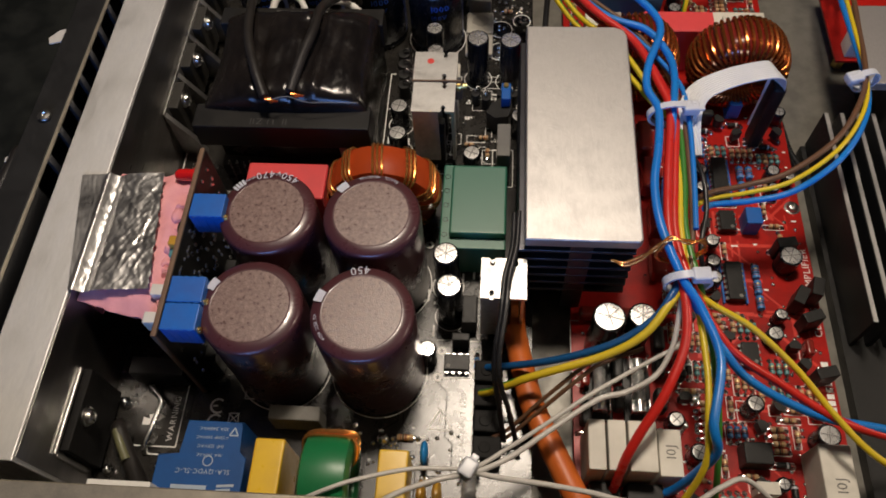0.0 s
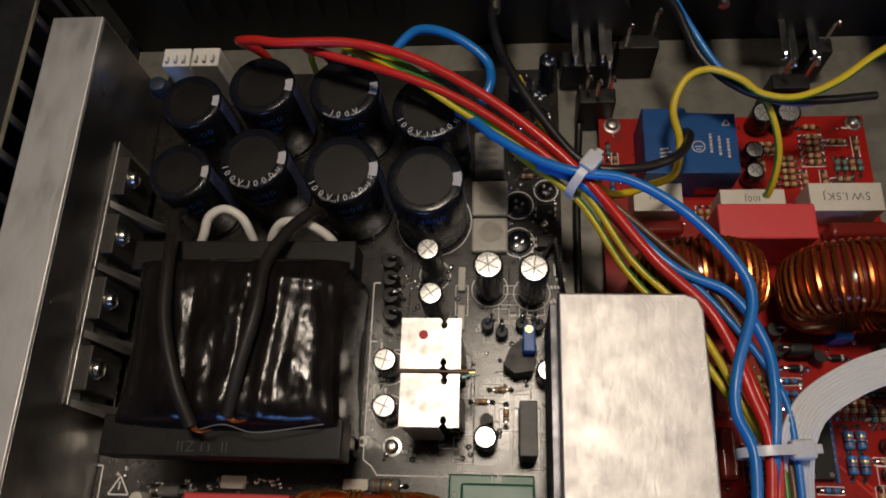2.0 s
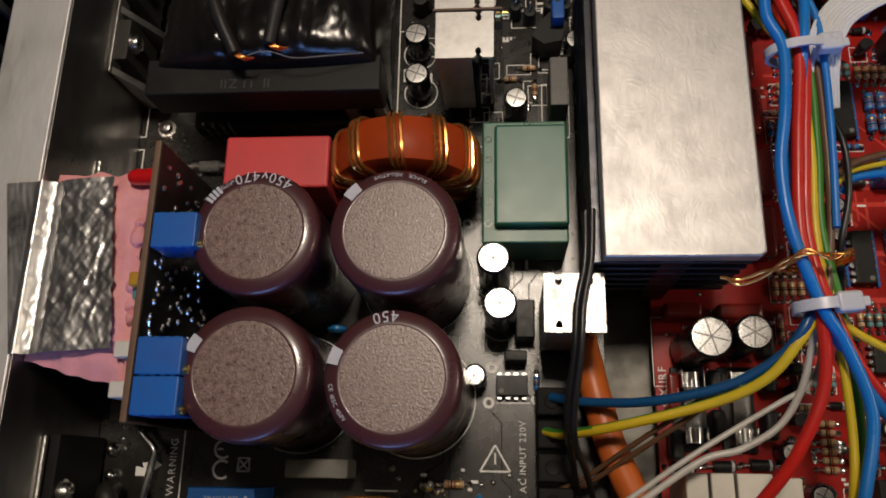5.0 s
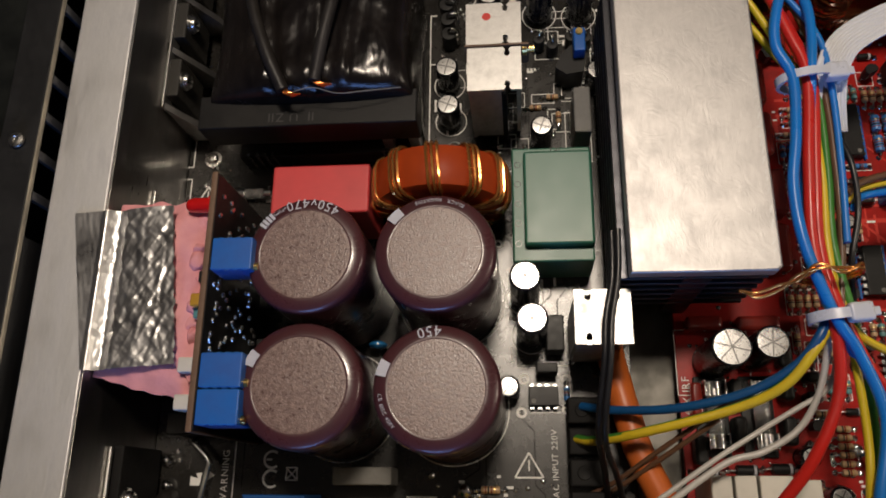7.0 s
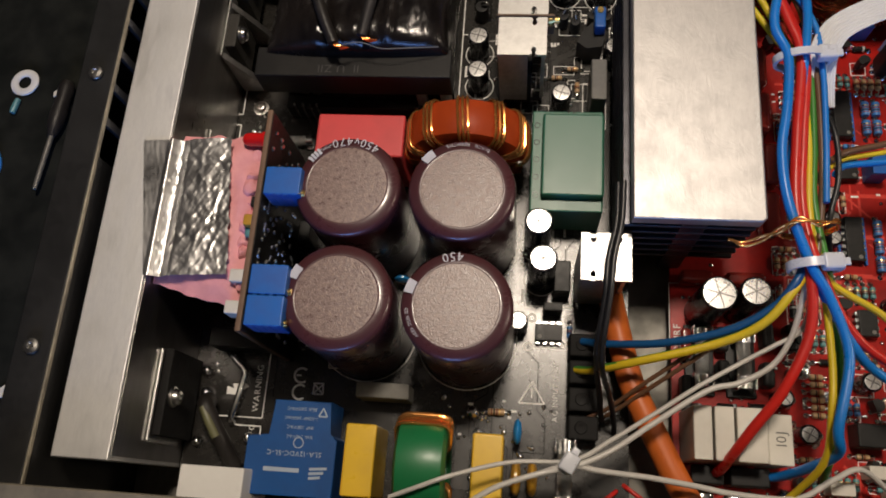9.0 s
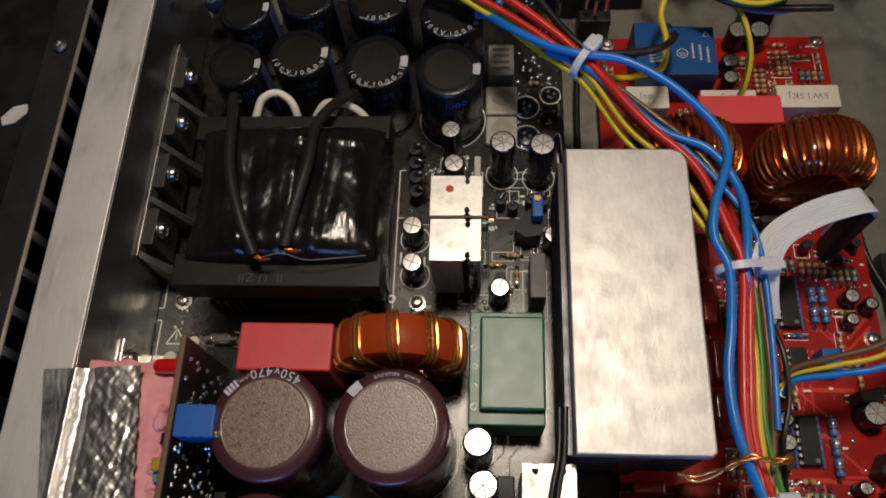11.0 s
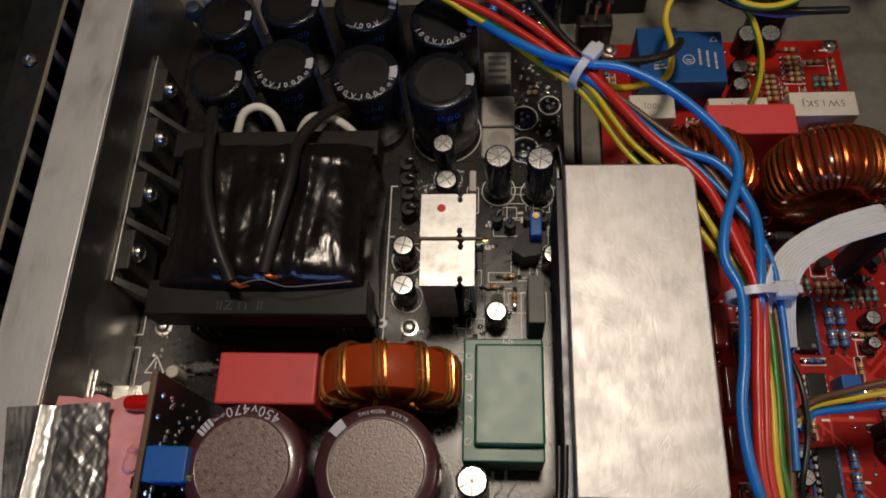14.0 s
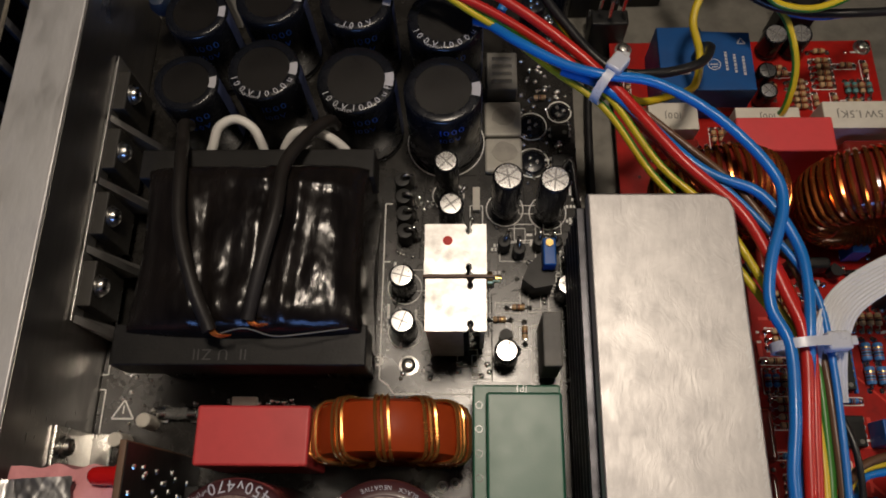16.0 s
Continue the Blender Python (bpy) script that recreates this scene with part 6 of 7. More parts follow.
# ---- second heat sink and board at the case's far side ----
h2 = thing("heat_sink", (180, 250, -13.4), "black finned heat sink with bright fin tips", "heat sink")
bm = bm_new()
box(bm, -22, 60, -130, 56, 0.1, 6)
part("base", bm, BLACK_STEEL, h2)
for k in range(11):
    bm = bm_new()
    x = -20 + 6.6 * k
    box(bm, x, x + 2.2, -43, 57, 6, 28.4, 0.3, 1)
    o = part("fin", bm, BLACK_STEEL, h2)
    bm = bm_new()
    box(bm, x + 0.3, x + 1.9, -42.8, 56.8, 28.5, 28.8)
    part("tip", bm, ALU_PLAIN, o, "bare metal fin tip")
bm = bm_new()
box(bm, -8, 50, 58, 104, 42, 46.5, 0.7, 2)
part("top_plate", bm, ALU, h2, "bright top plate")
bm = bm_new()
box(bm, 12, 44, 58, 100, 0.1, 42)
part("web", bm, BLACK_STEEL, h2)
r2 = thing("circuit_board", (0, 0, -4), "second red circuit board by the case side", "circuit board")
bm = bm_new()
box(bm, 182, 276, 356, 403, -1.6, 0, 0.2, 1)
part("board", bm, RED_PCB, r2)
for x, y in ((187, 362), (270, 398)):
    bm = bm_new()
    cyl(bm, x, y, -9.4, -1.7, 3, 6)
    part("standoff", bm, BRASS, r2)
block("cement_resistor", 186, 210, 358, 367, RB, 9, WHITE_BOX, "white cement power resistor on the second red board", "resistor", 0.4)
film(199, 374, 18, 6, 10, 0, RB)

# ---- the back panel's sockets ----
for x in (45, 121, 200):
    sp = thing("socket", (x, 446, 24), "black back panel socket with bright solder tags", "socket", "back panel sockets")
    bm = bm_new()
    cyl(bm, 0, 0, -10, 6, 15, 28, axis="y", bevel=1)
    part("body", bm, PLASTIC_BLACK, sp)
    for k, (dx, dz) in enumerate(((-5, -4), (0, -9), (5, -4), (8, -8))):
        bm = bm_new()
        box(bm, dx - 1.2, dx + 1.2, -24, -10, dz - 0.3, dz + 0.3)
        tube(bm, [(dx, -24, dz), (dx, -26, dz - 1), (dx, -25, dz - 3)], 0.8, 7, 4)
        part("tag", bm, TINNED, sp)
for x in (10, 90, 160):
    sp = thing("socket", (x, 447, 38), "dark round back panel post", "socket", "back panel posts")
    bm = bm_new()
    cyl(bm, 0, 0, -12, 5, 8, 24, axis="y", bevel=1)
    part("body", bm, PLASTIC_BLACK, sp)
    bm = bm_new()
    cyl(bm, 0, 0, -18, -12, 2, 12, axis="y")
    part("stud", bm, STEEL, sp)
bm = bm_new()
box(bm, 36, 56, 428, 436, -13.3, 4, 1)
thing("plug", (0, 0, 0), "black plug body under the socket", "connector", bm=bm, material=PLASTIC_BLACK)

# ---- black terminals and pooled solder at the front of the red board ----
tb = thing("terminal_pair", (67, 142.5, RB), "black terminal body with wires soldered in pools", "connector")
for x0, x1 in ((-13, -2), (0, 13)):
    bm = bm_new()
    box(bm, x0, x1, -3.2, 3.2, 0.2, 11, 0.8, 2)
    part("terminal", bm, PLASTIC_BLACK, tb)
random.seed(5)
for x, y, rx_, ry_ in ((74.5, 134.5, 7.5, 3.6), (60, 135, 5.5, 3.2), (89.5, 171, 4.0, 4.4), (98, 158.6, 4.0, 3.6), (88, 137, 3.0, 2.6), (104, 172, 2.6, 2.2), (96.5, 181, 2.6, 3.0), (112, 134, 4.0, 2.4), (125, 134.5, 3.0, 2.4)):
    bm = bm_new()
    n = 22
    ring = [(1 + 0.28 * noise.noise(Vector((math.cos(6.2832 * q / n) * 1.6, math.sin(6.2832 * q / n) * 1.6, x)))) for q in range(n)]
    rows = []
    for s, z in ((1.0, 0.05), (0.94, 0.7), (0.75, 1.3), (0.45, 1.7)):
        rows.append([bm.verts.new((rx_ * s * ring[q] * math.cos(6.2832 * q / n), ry_ * s * ring[q] * math.sin(6.2832 * q / n), z + 0.35 * noise.noise(Vector((q * 0.9, s * 4, x))))) for q in range(n)])
    top = bm.verts.new((0, 0, 1.8))
    for a, b in zip(rows, rows[1:]):
        for q in range(n):
            bm.faces.new((a[q], a[(q + 1) % n], b[(q + 1) % n], b[q]))
    for q in range(n):
        bm.faces.new((rows[-1][q], rows[-1][(q + 1) % n], top))
    thing("solder_pool", (x, y, RB), "wide pool of bright solder on the red board", "solder", "solder pools", bm=bm, material=TINNED)
block("dark_module", 110, 120, 155, 163, RB, 5, PLASTIC_BLACK, "flat black box part among resistors", "component", 0.5)
for x, y, a in ((105.5, 322, 0), (105.5, 315, 0)):
    standing_diode(x, y, a, RB, 7.5, 2.6)
for x, y in ((77.5, 311), (77.5, 304.5)):
    bm = bm_new()
    lathe(bm, [(0, -2.2), (2.4, -1.7), (3.2, -0.5), (3.2, 0.5), (2.4, 1.7), (0, 2.2)], 0, 5, 18, "y")
    dc = thing("disc_capacitor", (x, y, RB), "tan disc capacitor standing on the red board", "capacitor", "tan discs")
    part("disc", bm, BODY_TAN, dc)
    bm = bm_new()
    for s in (-1.6, 1.6):
        tube(bm, [(s, 0, 3), (s, 0, 0.05)], 0.35, 6, 2)
    part("lead", bm, TINNED, dc)

# bright tags rising behind the red board
for x, y, h in ((60.6, 434, 22), (71, 439, 24), (134.7, 433, 22), (117, 417.5, 22), (125.4, 417, 22), (44.6, 413, 20), (53.2, 412.5, 20), (48.3, 411, 20)):
    bm = bm_new()
    box(bm, x - 0.7, x + 0.7, y - 0.3, y + 0.3, 7.9, h - 1, 0.15, 1)
    tube(bm, [(x, y, h - 1), (x + 0.3, y - 0.8, h + 1.2), (x + 0.8, y - 1.4, h - 0.6)], 0.7, 7, 4)
    thing("solder_tag", (0, 0, 0), "bright tinned solder tag standing at the back", "terminal", "back solder tags", bm=bm, material=TINNED)
for x, y, w, h in ((48.9, 412.3, 7, 8), (121.2, 417.3, 7, 8), (65.8, 436.5, 8, 8), (134.7, 433, 4, 8)):
    bm = bm_new()
    box(bm, x - w, x + w, y - 3.4, y + 3.4, -13.4, h, 0.8, 2)
    thing("audio_socket", (0, 0, 0), "black moulded audio socket at the back", "socket", "back audio sockets", bm=bm, material=PLASTIC_BLACK)

# ---- cables ----
def wire(pts, r, mat_, label, second=None, group="", n=8):
    bm = bm_new()
    tube(bm, pts, r, 14, n, stripe=2 if second else None)
    mats = [mat_, second] if second else mat_
    return thing("cable", (0, 0, 0), label, "cable", group, bm=bm, material=mats)


BW = "loom wires"
wire([(-25, 407, 46), (-16, 413, 50), (-4, 409, 52), (7, 401, 50), (9, 395, 46), (6, 388, 44)], 1.6, W_BLUE, "thick blue wire looping by the back panel")
wire([(-2, 386, 42), (3, 380, 47), (11, 371, 51), (24, 362, 52.5), (36, 357, 54), (51, 354.5, 53.5), (67, 344, 53), (80, 328, 53), (83, 316, 53), (77, 298, 53.5), (75.5, 286, 53), (79, 275, 53), (77.5, 257, 53.5), (75, 241, 53), (76, 224, 52.5), (82, 205, 50), (88, 195, 47), (93, 178, 45), (89, 157, 43), (91, 150, 36), (87, 146, 22), (82.5, 143.5, 9), (78, 143, 3)], 1.55, W_BLUE, "thick blue wire running over the whole loom", group=BW)
wire([(24, 362, 49), (39, 354, 49), (62, 329, 49), (78, 320, 50), (86, 306, 50), (87, 293, 51), (85, 276, 51), (83, 258, 47), (80, 240, 47), (80, 222, 46), (84, 205, 45), (96, 184, 39), (107, 175, 32), (128, 166, 28), (149, 163, 26), (175, 160, 22)], 1.5, W_BLUE, "thick blue wire crossing to the far board", group=BW)
wire([(-74, 417.5, 8), (-75, 417.5, 30), (-79, 414, 44), (-77, 410, 50.5), (-70, 407.5, 54), (-61, 405.5, 55), (-38, 404.5, 55.5), (-18, 399, 55), (2, 388, 54), (22, 373, 52), (39, 356, 50), (57, 331, 50), (73, 313, 50), (81, 290, 50.5), (84, 276, 50.5), (81, 248, 50), (79.5, 224, 49), (83, 204, 47), (83, 185, 43), (76, 168, 38), (68, 156, 31), (64, 149, 24), (62.6, 144.2, 12), (62.5, 143, 2)], 1.65, W_RED, "thick red wire arching over the loom", group=BW)
wire([(-50, 416.5, 8), (-51, 416, 30), (-55, 411.5, 44), (-53, 406.5, 49.5), (-44, 402.5, 51), (-22, 395, 51), (0, 385, 50), (22, 369, 49), (41, 352, 47), (60, 329, 46), (76, 311, 46), (84, 290, 47), (86.5, 276, 48), (84, 248, 47), (82.5, 224, 46), (87, 203, 45), (98, 185, 39), (116, 175, 32), (136, 164, 28), (160, 160, 22)], 1.5, W_RED, "red wire bundled in the loom", group=BW)
wire([(-58, 417, 8), (-57, 416, 34), (-46, 411, 46), (-30, 402, 50), (-16, 393, 50), (0, 382, 48), (22, 367, 47), (38, 354, 47), (52, 331, 46), (68, 313, 46), (80, 289, 45), (85, 275, 46), (86, 248, 46), (84.5, 224, 46), (88, 203, 44), (106, 192, 40), (121, 180, 34), (133, 165, 30), (143, 154, 28), (158, 146, 24)], 1.15, W_YEL, "green and yellow striped wire leaving the loom", W_GRN, BW)
wire([(-42, 417, 8), (-41, 415, 33), (-32, 408, 44), (-16, 398, 48), (2, 382, 47.5), (20, 365, 47), (37, 351, 45), (50, 329, 44), (65, 311, 43), (79, 288, 43), (87, 274, 44), (87.5, 248, 44), (86, 224, 44), (88, 203, 43), (89.5, 176, 41), (88.5, 161, 40), (88.5, 148, 32), (84, 139, 20), (77, 131, 8), (66, 122, 0), (56, 112, -10)], 1.15, W_YEL, "green and yellow striped wire turning to the front", W_GRN, BW)
wire([(-46, 417.5, 8), (-44, 415, 36), (-30, 402.5, 47.5), (-12, 394, 48.5), (8, 379, 48.5), (30, 364, 48), (40, 356, 45), (60, 332, 44), (74, 317, 44), (84, 296, 44), (88.5, 276, 45), (88, 248, 45), (86.5, 226, 45), (90, 203, 43), (93, 180, 38), (95, 162, 28), (97, 150, 14), (99, 143, 0)], 1.2, W_GRN, "dark green wire inside the loom", None, BW)
wire([(28, 364, 49.5), (42, 353, 48.5), (60, 336, 48), (74, 322, 47), (86, 300, 46), (90, 276, 46), (90, 250, 46), (89, 228, 45), (86, 206, 44)], 1.1, W_BRN, "brown wire inside the loom", None, BW)
wire([(36, 358, 48.5), (58, 334, 48), (75, 316, 48), (89, 294, 48), (91.5, 276, 48), (91, 250, 47.5), (89.5, 226, 47)], 1.0, W_BLUE, "thin blue wire inside the loom", None, BW)
wire([(9, 425, 44), (10, 412, 50), (14, 399, 51), (24, 380, 51), (38, 362, 50.5), (53, 360, 50), (67, 366, 46), (74, 377, 38), (76, 386, 26), (76, 388, 17)], 1.5, W_BLK, "black wire from the back panel to the blue relay")
wire([(18, 396, 46), (21, 386, 49), (26, 376, 49.5), (34, 366, 49), (39.5, 358, 48), (48, 355, 42), (61, 362, 34), (70, 368, 30), (72, 378, 33), (69.5, 388, 38), (73.7, 397.4, 41), (81.5, 400.4, 42), (91, 396.5, 42), (98, 392, 40), (109, 390.5, 40), (121.6, 395, 42), (134.8, 404, 44), (147.6, 410, 46), (160, 411, 46), (170.5, 404, 42), (180, 396, 30), (190, 390, 8)], 1.3, W_YEL, "yellow and green striped earth wire along the back", W_GRN)
wire([(88, 405, 33), (94, 399, 35), (102, 392, 33), (107, 379, 24), (106, 369, 12), (105, 374, 2)], 1.25, W_YEL, "yellow wire curling down to the red board", W_GRN)
wire([(70, 430, 42), (73, 424, 42), (80, 406, 40), (93, 395, 38), (107, 392, 36), (122, 393, 34), (140, 398, 28)], 1.5, W_BLK, "black wire pair behind the red board")
wire([(73, 430, 40), (77, 420, 40), (86, 405, 37), (98, 395, 35), (112, 392.5, 33), (126, 396, 30)], 1.2, W_BLUE, "dark blue wire tucked behind the red board")
wire([(82, 206, 45), (79, 200, 46), (73, 192.5, 42), (61, 186, 36), (43, 182.5, 28), (26, 183, 18), (17, 185, 10)], 1.35, W_NAVY, "dark blue wire to the black terminal strip")
wire([(83, 204, 44), (78, 197, 45), (70, 187.5, 41), (57, 181.5, 35), (32, 175.5, 27), (20, 174, 16), (15, 175, 9)], 1.45, W_YEL, "yellow and green earth wire to the terminal strip", W_GRN)
wire([(83.5, 203, 43), (82.5, 196, 40), (80, 185, 36), (74.5, 176, 33), (64.5, 170, 32), (54.5, 167, 31), (37.5, 155.5, 29), (25.5, 147, 28), (14, 141.4, 28.5), (3, 138.4, 30), (-9, 134, 30), (-16, 130, 29.5), (-22, 125.5, 28)], 0.95, W_WHT, "flat milky white wire to the front")
wire([(85, 203, 41), (85, 193, 38), (82.5, 186.5, 35), (75, 182, 34), (63, 175, 33), (51, 167.6, 32), (37, 158, 30), (25, 150, 28.5), (13, 143, 28.5), (-6, 141.2, 30.5), (-24, 136, 33.5), (-34, 132, 34), (-44, 128, 31)], 0.75, W_WHT, "thin milky white wire above its twin")
wire([(12, 142, 28.5), (22, 140.5, 27), (38, 139.5, 25), (52, 138, 23.5), (65, 136.5, 20), (84, 136.5, 18), (96, 143, 17), (106, 147, 14), (118, 141, 6)], 0.95, W_WHT, "cream wire crossing to the red board")
wire([(-2, 136.5, 27), (6, 140, 28), (12, 142, 27.2)], 0.6, W_WHT, "thin cream tail in the knot")
wire([(27, 214, 5), (27, 204, 7), (28.5, 194.5, 9), (31, 182, 11), (34.5, 169, 12), (43.8, 149, 12), (48.3, 140, 12), (55, 128, 11), (60, 116, 10)], 4.5, W_ORG, "fat orange sheathed mains cable")
wire([(27, 232, 46), (26.3, 218, 45.5), (24, 206, 45), (23, 194, 44.5), (21, 174, 38), (25, 164, 25), (28, 158, 10), (30, 152, -6)], 0.95, W_BLK, "thin black wire down past the heat sink")
wire([(25.4, 232, 44), (24.8, 218, 44), (22.4, 206, 44), (21.5, 194, 43), (19.5, 176, 36), (22, 165, 22), (24, 158, 8)], 0.95, W_BLK, "second thin black wire beside the first")
wire([(26, 345, 5), (31, 352, 8), (33, 342, 5), (36, 325, -2), (38, 300, -8)], 0.8, W_BLK, "thin black wire by the heat sink foot")
wire([(44, 425, -5), (43, 405, -9), (41.5, 380, -10), (41, 350, -10), (41, 320, -10)], 1.5, W_BLK, "black wire lying along the case floor")
wire([(70, 190, 28), (56, 183, 30), (50, 179, 29), (37, 170, 20), (26, 162, 11), (19, 158.5, 8)], 0.75, W_BRN, "thin brown wire to the terminal strip")
wire([(72, 188, 27), (57, 181, 29), (51, 177, 28), (38, 168, 19), (27, 160.5, 10), (20, 157, 7)], 0.75, W_BRN, "thin brown wire beside its twin")
wire([(95, 238, 42), (101, 244, 36), (115, 246, 36), (130, 249, 39), (148, 262, 42), (160, 280, 43), (166, 300, 41), (168, 332, 37), (171, 370, 30), (177, 400, 16)], 1.2, W_BLUE, "blue wire swinging across to the far heat sink")
wire([(93, 240, 42), (100, 245.5, 38), (114, 248.5, 38), (129, 252, 41), (147, 265, 44), (159, 282, 45), (165.5, 302, 43), (169, 334, 38), (174, 372, 30), (182, 400, 14)], 0.9, W_YEL, "thin yellow wire swinging across to the far heat sink")
wire([(93, 242, 43), (100, 247, 40), (113, 250.5, 40), (128, 255, 42.5), (146, 268, 46), (157.5, 285, 47), (165, 304, 44), (171, 335, 38), (178, 372, 30), (187, 400, 12)], 1.1, W_BRN, "brown wire swinging across to the far heat sink")
wire([(92, 262, 44), (94.5, 250, 46), (95, 236, 44), (92, 222, 42), (94, 210, 34)], 0.9, W_BLK, "thin black wire beside the loom")
wire([(135, 340, -10), (150, 330, -10), (154, 305, -10), (160, 285, -8)], 1.3, W_BLK, "black wire beside the red board")
wire([(12, 122, -6), (18, 125, 0), (25, 131, 2), (30, 135, 0), (33, 138, -10)], 0.8, W_RED, "thin red wire by the fuse")
wire([(31, 140, -10), (33, 137, 0), (42, 131, 1), (51, 126, 0), (58, 121, -8)], 0.8, W_RED, "thin red wire near the front panel")

rb = bm_new()
ctr = smooth_line([(92, 262, 42), (91.5, 272, 46), (93, 281, 48), (98, 289, 48.7), (110, 296.5, 47.8), (122, 301, 47), (129, 303, 45.5), (132.8, 304.8, 39), (134, 305.6, 24), (134, 305.6, 4)], 6)
rows = []
for i, p in enumerate(ctr):
    d = (ctr[min(i + 1, len(ctr) - 1)] - ctr[max(i - 1, 0)])
    flat_d = Vector((d.x, d.y, 0))
    side = Vector((-flat_d.y, flat_d.x, 0)).normalized() if flat_d.length > 0.3 else side
    row = []
    for k in range(41):
        q = k / 40 * 2 - 1
        bumpz = 0.28 * abs(math.sin(k / 40 * math.pi * 10))
        row.append(rb.verts.new(p + side * q * 4.7 + Vector((0, 0, 0.2 + bumpz))))
    for k in range(40, -1, -8):
        q = k / 40 * 2 - 1
        row.append(rb.verts.new(p + side * q * 4.7 + Vector((0, 0, -0.35))))
    rows.append(row)
for a, b in zip(rows, rows[1:]):
    for k in range(len(a)):
        rb.faces.new((a[k], a[(k + 1) % len(a)], b[(k + 1) % len(a)], b[k]))
rb.faces.new(rows[0])
rb.faces.new(rows[-1])
thing("ribbon_cable", (0, 0, 0), "milky white flat ribbon cable bending over the red board", "cable", bm=rb, material=RIBBON)
bm = bm_new()
box(bm, 131.6, 137.2, 300.8, 309.6, RB + 0.3, 36, 1.6, 3)
thing("ribbon_plug", (0, 0, 0), "black plug at the ribbon's end", "connector", bm=bm, material=PLASTIC_BLACK)


# ---- cable ties and the copper twist ----
def cable_tie(c, a, b, h, ang, head, label):
    """A strap round a bundle: a, h half width and half height; the head sits at one side."""
    ob = thing("cable_tie", c, label, "cable tie", "cable ties", rz=ang)
    bm = bm_new()
    n = 32
    rings = []
    for k in range(n):
        t = 2 * math.pi * k / n
        x, z = a * math.cos(t), h * math.sin(t)
        rings.append([bm.verts.new((x * s, y, z * s)) for s, y in ((1, -b), (1, b), (1.14, b), (1.14, -b))])
    for k in range(n):
        p, q = rings[k], rings[(k + 1) % n]
        for i in range(4):
            bm.faces.new((p[i], p[(i + 1) % 4], q[(i + 1) % 4], q[i]))
    part("strap", bm, TIE, ob)
    bm = bm_new()
    box(bm, head[0] - 3.2, head[0] + 3.2, -2.6, 2.6, head[1] - 1.8, head[1] + 2.2, 0.9, 2)
    part("head", bm, TIE, ob)
    bm = bm_new()
    box(bm, head[0] + 3.2, head[0] + 5.2, -1.2, 1.2, head[1] - 0.5, head[1] + 0.5, 0.2, 1)
    part("tail", bm, TIE, ob)
    return ob


cable_tie((38, 357.5, 50), 7.4, 1.4, 5.6, 52, (2.5, 5.8), "milky cable tie round the loom at the back")
cable_tie((84.8, 276, 49.2), 8.3, 1.3, 5.6, 4, (6.6, 3.4), "milky cable tie round the middle of the loom")
cable_tie((84.6, 205.0, 46.4), 7.4, 1.4, 5.6, 4, (3.6, 4.6), "milky cable tie gathering the loom's fan-out")
cable_tie((12, 142.2, 27.8), 3.2, 1.6, 2.6, 60, (0, 2.6), "milky cable tie round the cream wires")
cable_tie((164.5, 301, 42.5), 5.2, 1.4, 4.6, 16, (-5.5, 2.6), "milky cable tie round the far wires")
bm = bm_new()
for s in (0, 1.3):
    tube(bm, [(60.5 - s, 213, 45.5), (64, 211 + s, 45.5), (69.5, 212.5 + s, 48), (73.5, 215.5 - s, 51.5), (78, 216.5 + s, 54.6), (84, 216.6 - s, 54.8), (90, 217 + s, 52.5), (92, 217, 47)], 0.5, 8, 8)
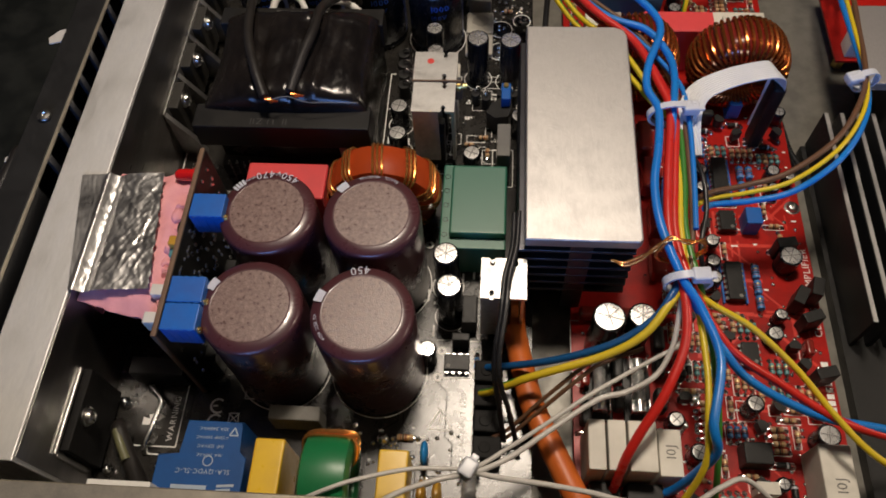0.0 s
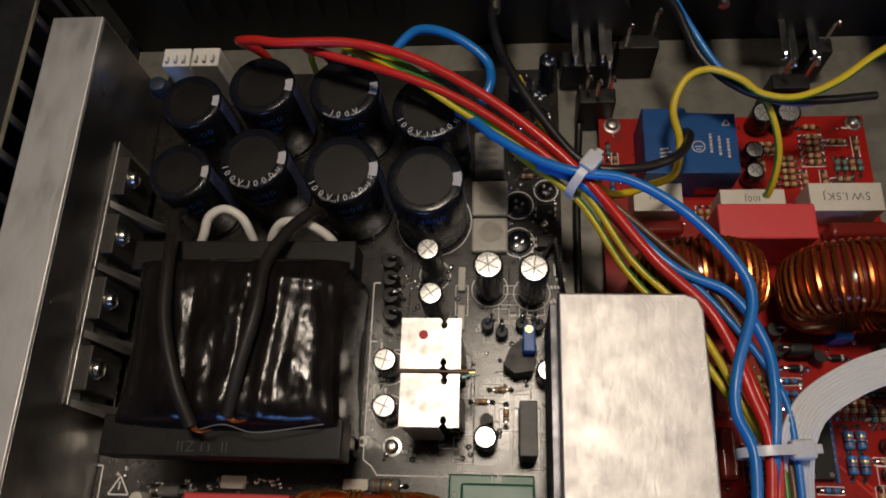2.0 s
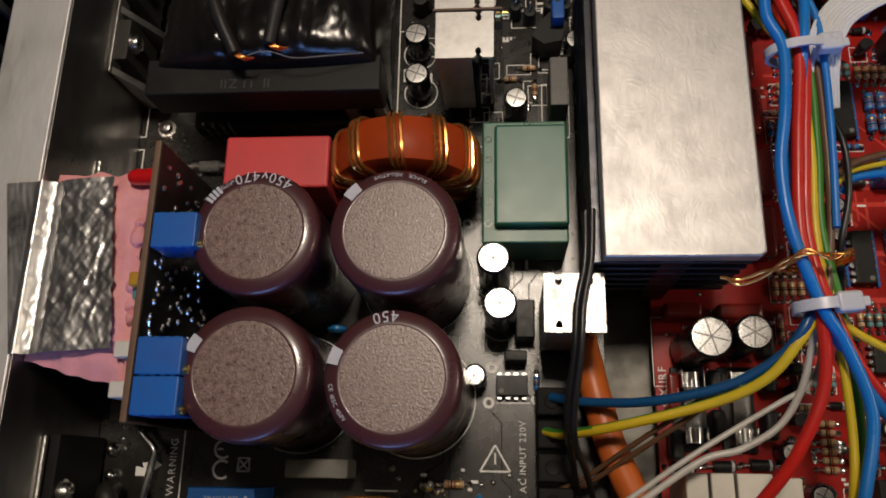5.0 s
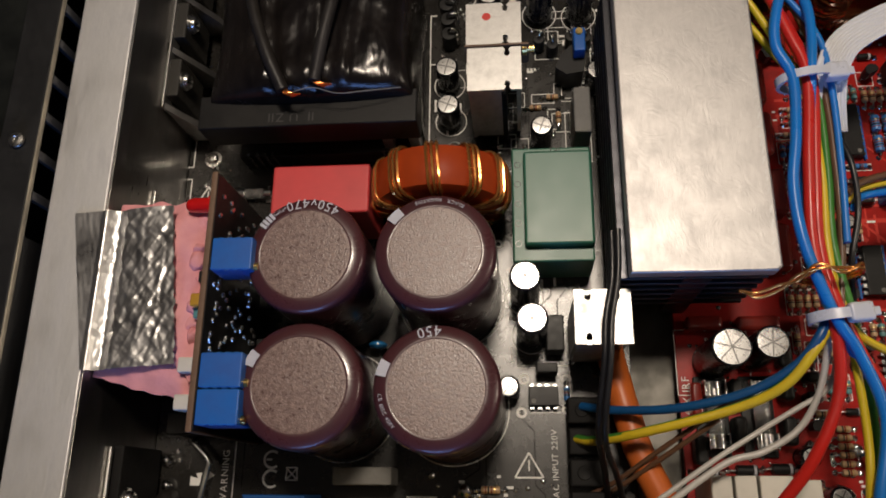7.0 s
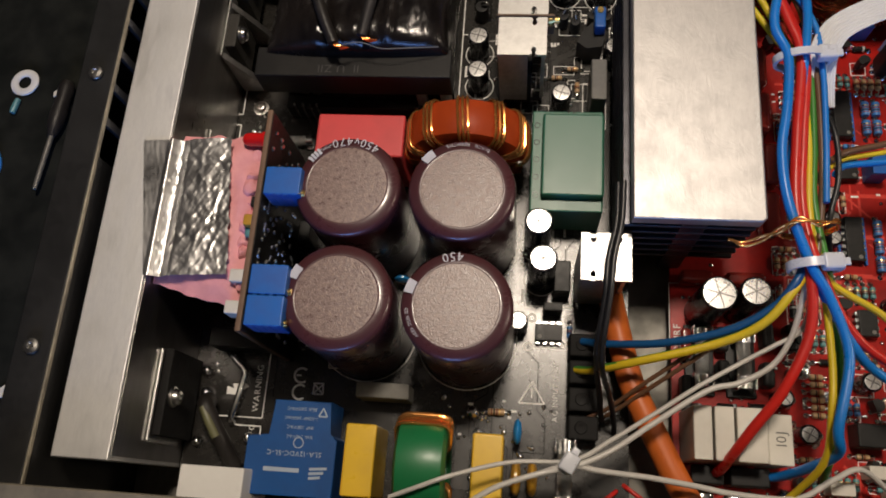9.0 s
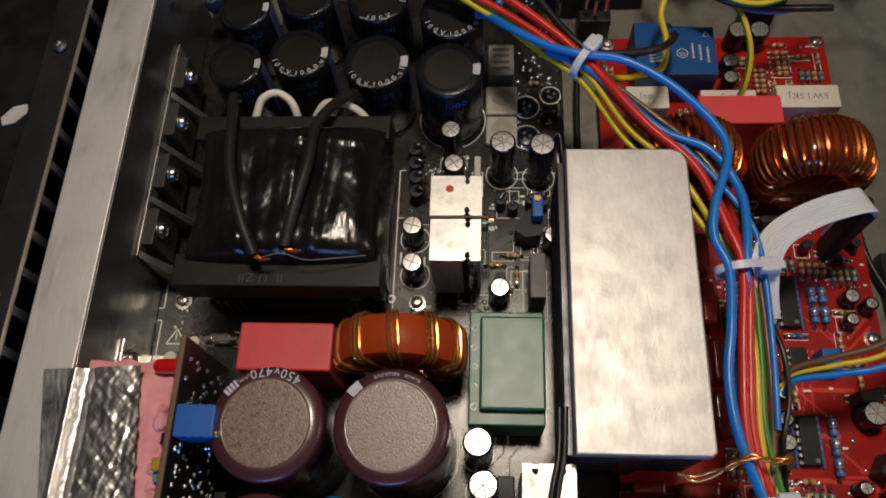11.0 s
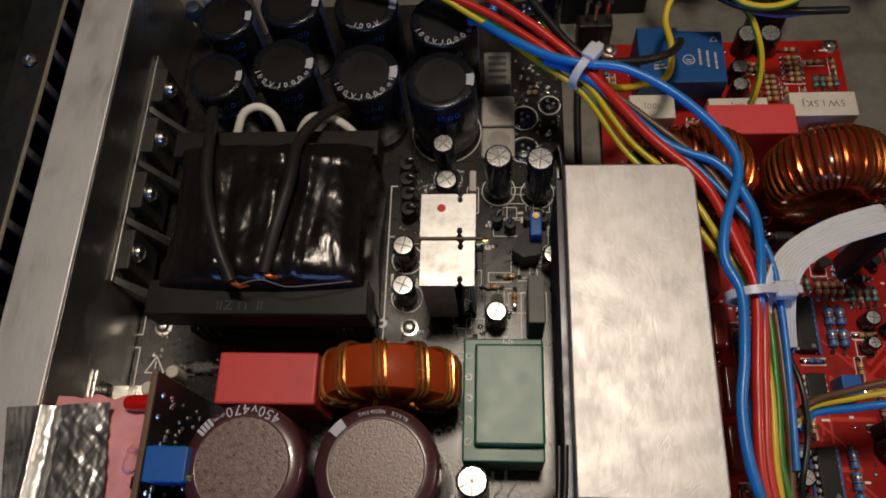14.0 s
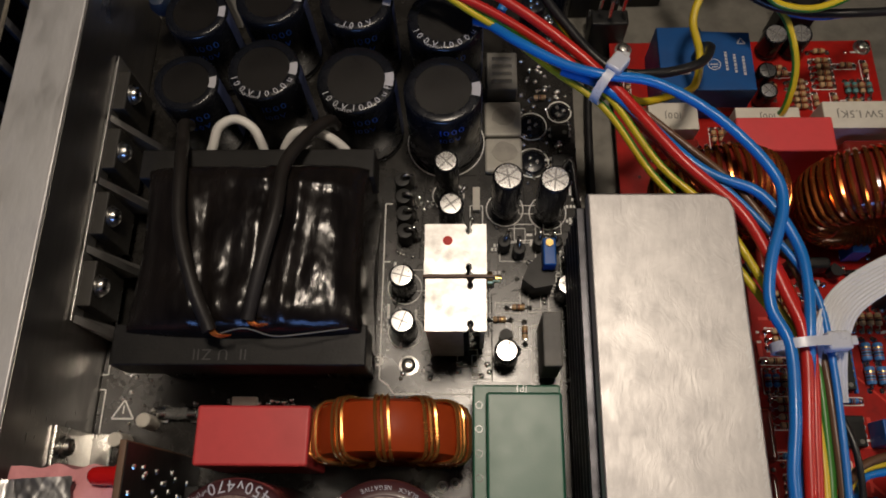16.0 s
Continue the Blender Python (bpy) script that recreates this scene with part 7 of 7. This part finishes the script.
for k in range(2):
    tube(bm, [(92, 217 + k, 47), (86, 216 + k, 40.5), (78, 216 + k, 41), (74.5, 215 + k, 47), (77, 216 + k, 54)], 0.5, 8, 8)
thing("copper_wire_tie", (0, 0, 0), "enamelled copper wire twisted round the loom", "wire", bm=bm, material=COPPER)

# ---- odds and ends on the table ----
sd = thing("screwdriver", (-218.3, 283, -14.2), "small dark precision screwdriver lying on the worktop", "screwdriver", rz=-94)
bm = bm_new()
lathe(bm, [(0, -16), (2.6, -15.6), (3.6, -12), (3.2, -6), (3.7, 0), (3.5, 6), (2.4, 10), (1.8, 12), (0, 12)], 0, 1.0, 14, "x")
part("handle", bm, RUBBER, sd)
bm = bm_new()
lathe(bm, [(0, 12), (1.2, 12.1), (1.1, 34), (0.8, 38), (0, 38.4)], 0, 1.0, 12, "x")
part("shaft", bm, FLOOR_STEEL, sd)
bm = bm_new()
ring_tube(bm, 5.0, 1.9, 0.8, (-241.5, 300, -16.9), "z", 28, 10)
thing("washer", (0, 0, 0), "white washer on the dark worktop", "washer", bm=bm, material=NYLON)
bm = bm_new()
lathe(bm, [(0, -4), (1.3, -3.6), (1.5, 0), (1.3, 3.6), (0, 4)], 0, 0, 12, "x")
thing("loose_resistor", (-243, 287.5, -16.4), "loose teal resistor lying on the worktop", "resistor", bm=bm, material=BODY_TEAL, rz=80)
for x, y, w, d, a in ((-224, 379, 7.5, 4.2, 40), (-222, 297, 5.5, 2.2, 35), (-214, 158, 6.0, 2.6, 25)):
    bm = bm_new()
    plate(bm, [(-w, -d * 0.4), (-w * 0.3, -d), (w * 0.8, -d * 0.7), (w, d * 0.3), (w * 0.2, d), (-w * 0.8, d * 0.6)], 0, 0.6)
    thing("scrap", (x, y, -17.9), "small pale scrap lying on the dark worktop", "scrap", "pale scraps", bm=bm, material=WHITE_BOX, rz=a)
bm = bm_new()
tube(bm, [(-250, 268, -17.2), (-245, 263, -17), (-243, 256, -17.2), (-246, 248, -17.2)], 0.6, 8, 6)
thing("wire_offcut", (0, 0, 0), "short blue wire offcut on the worktop", "wire", bm=bm, material=W_BLUE)
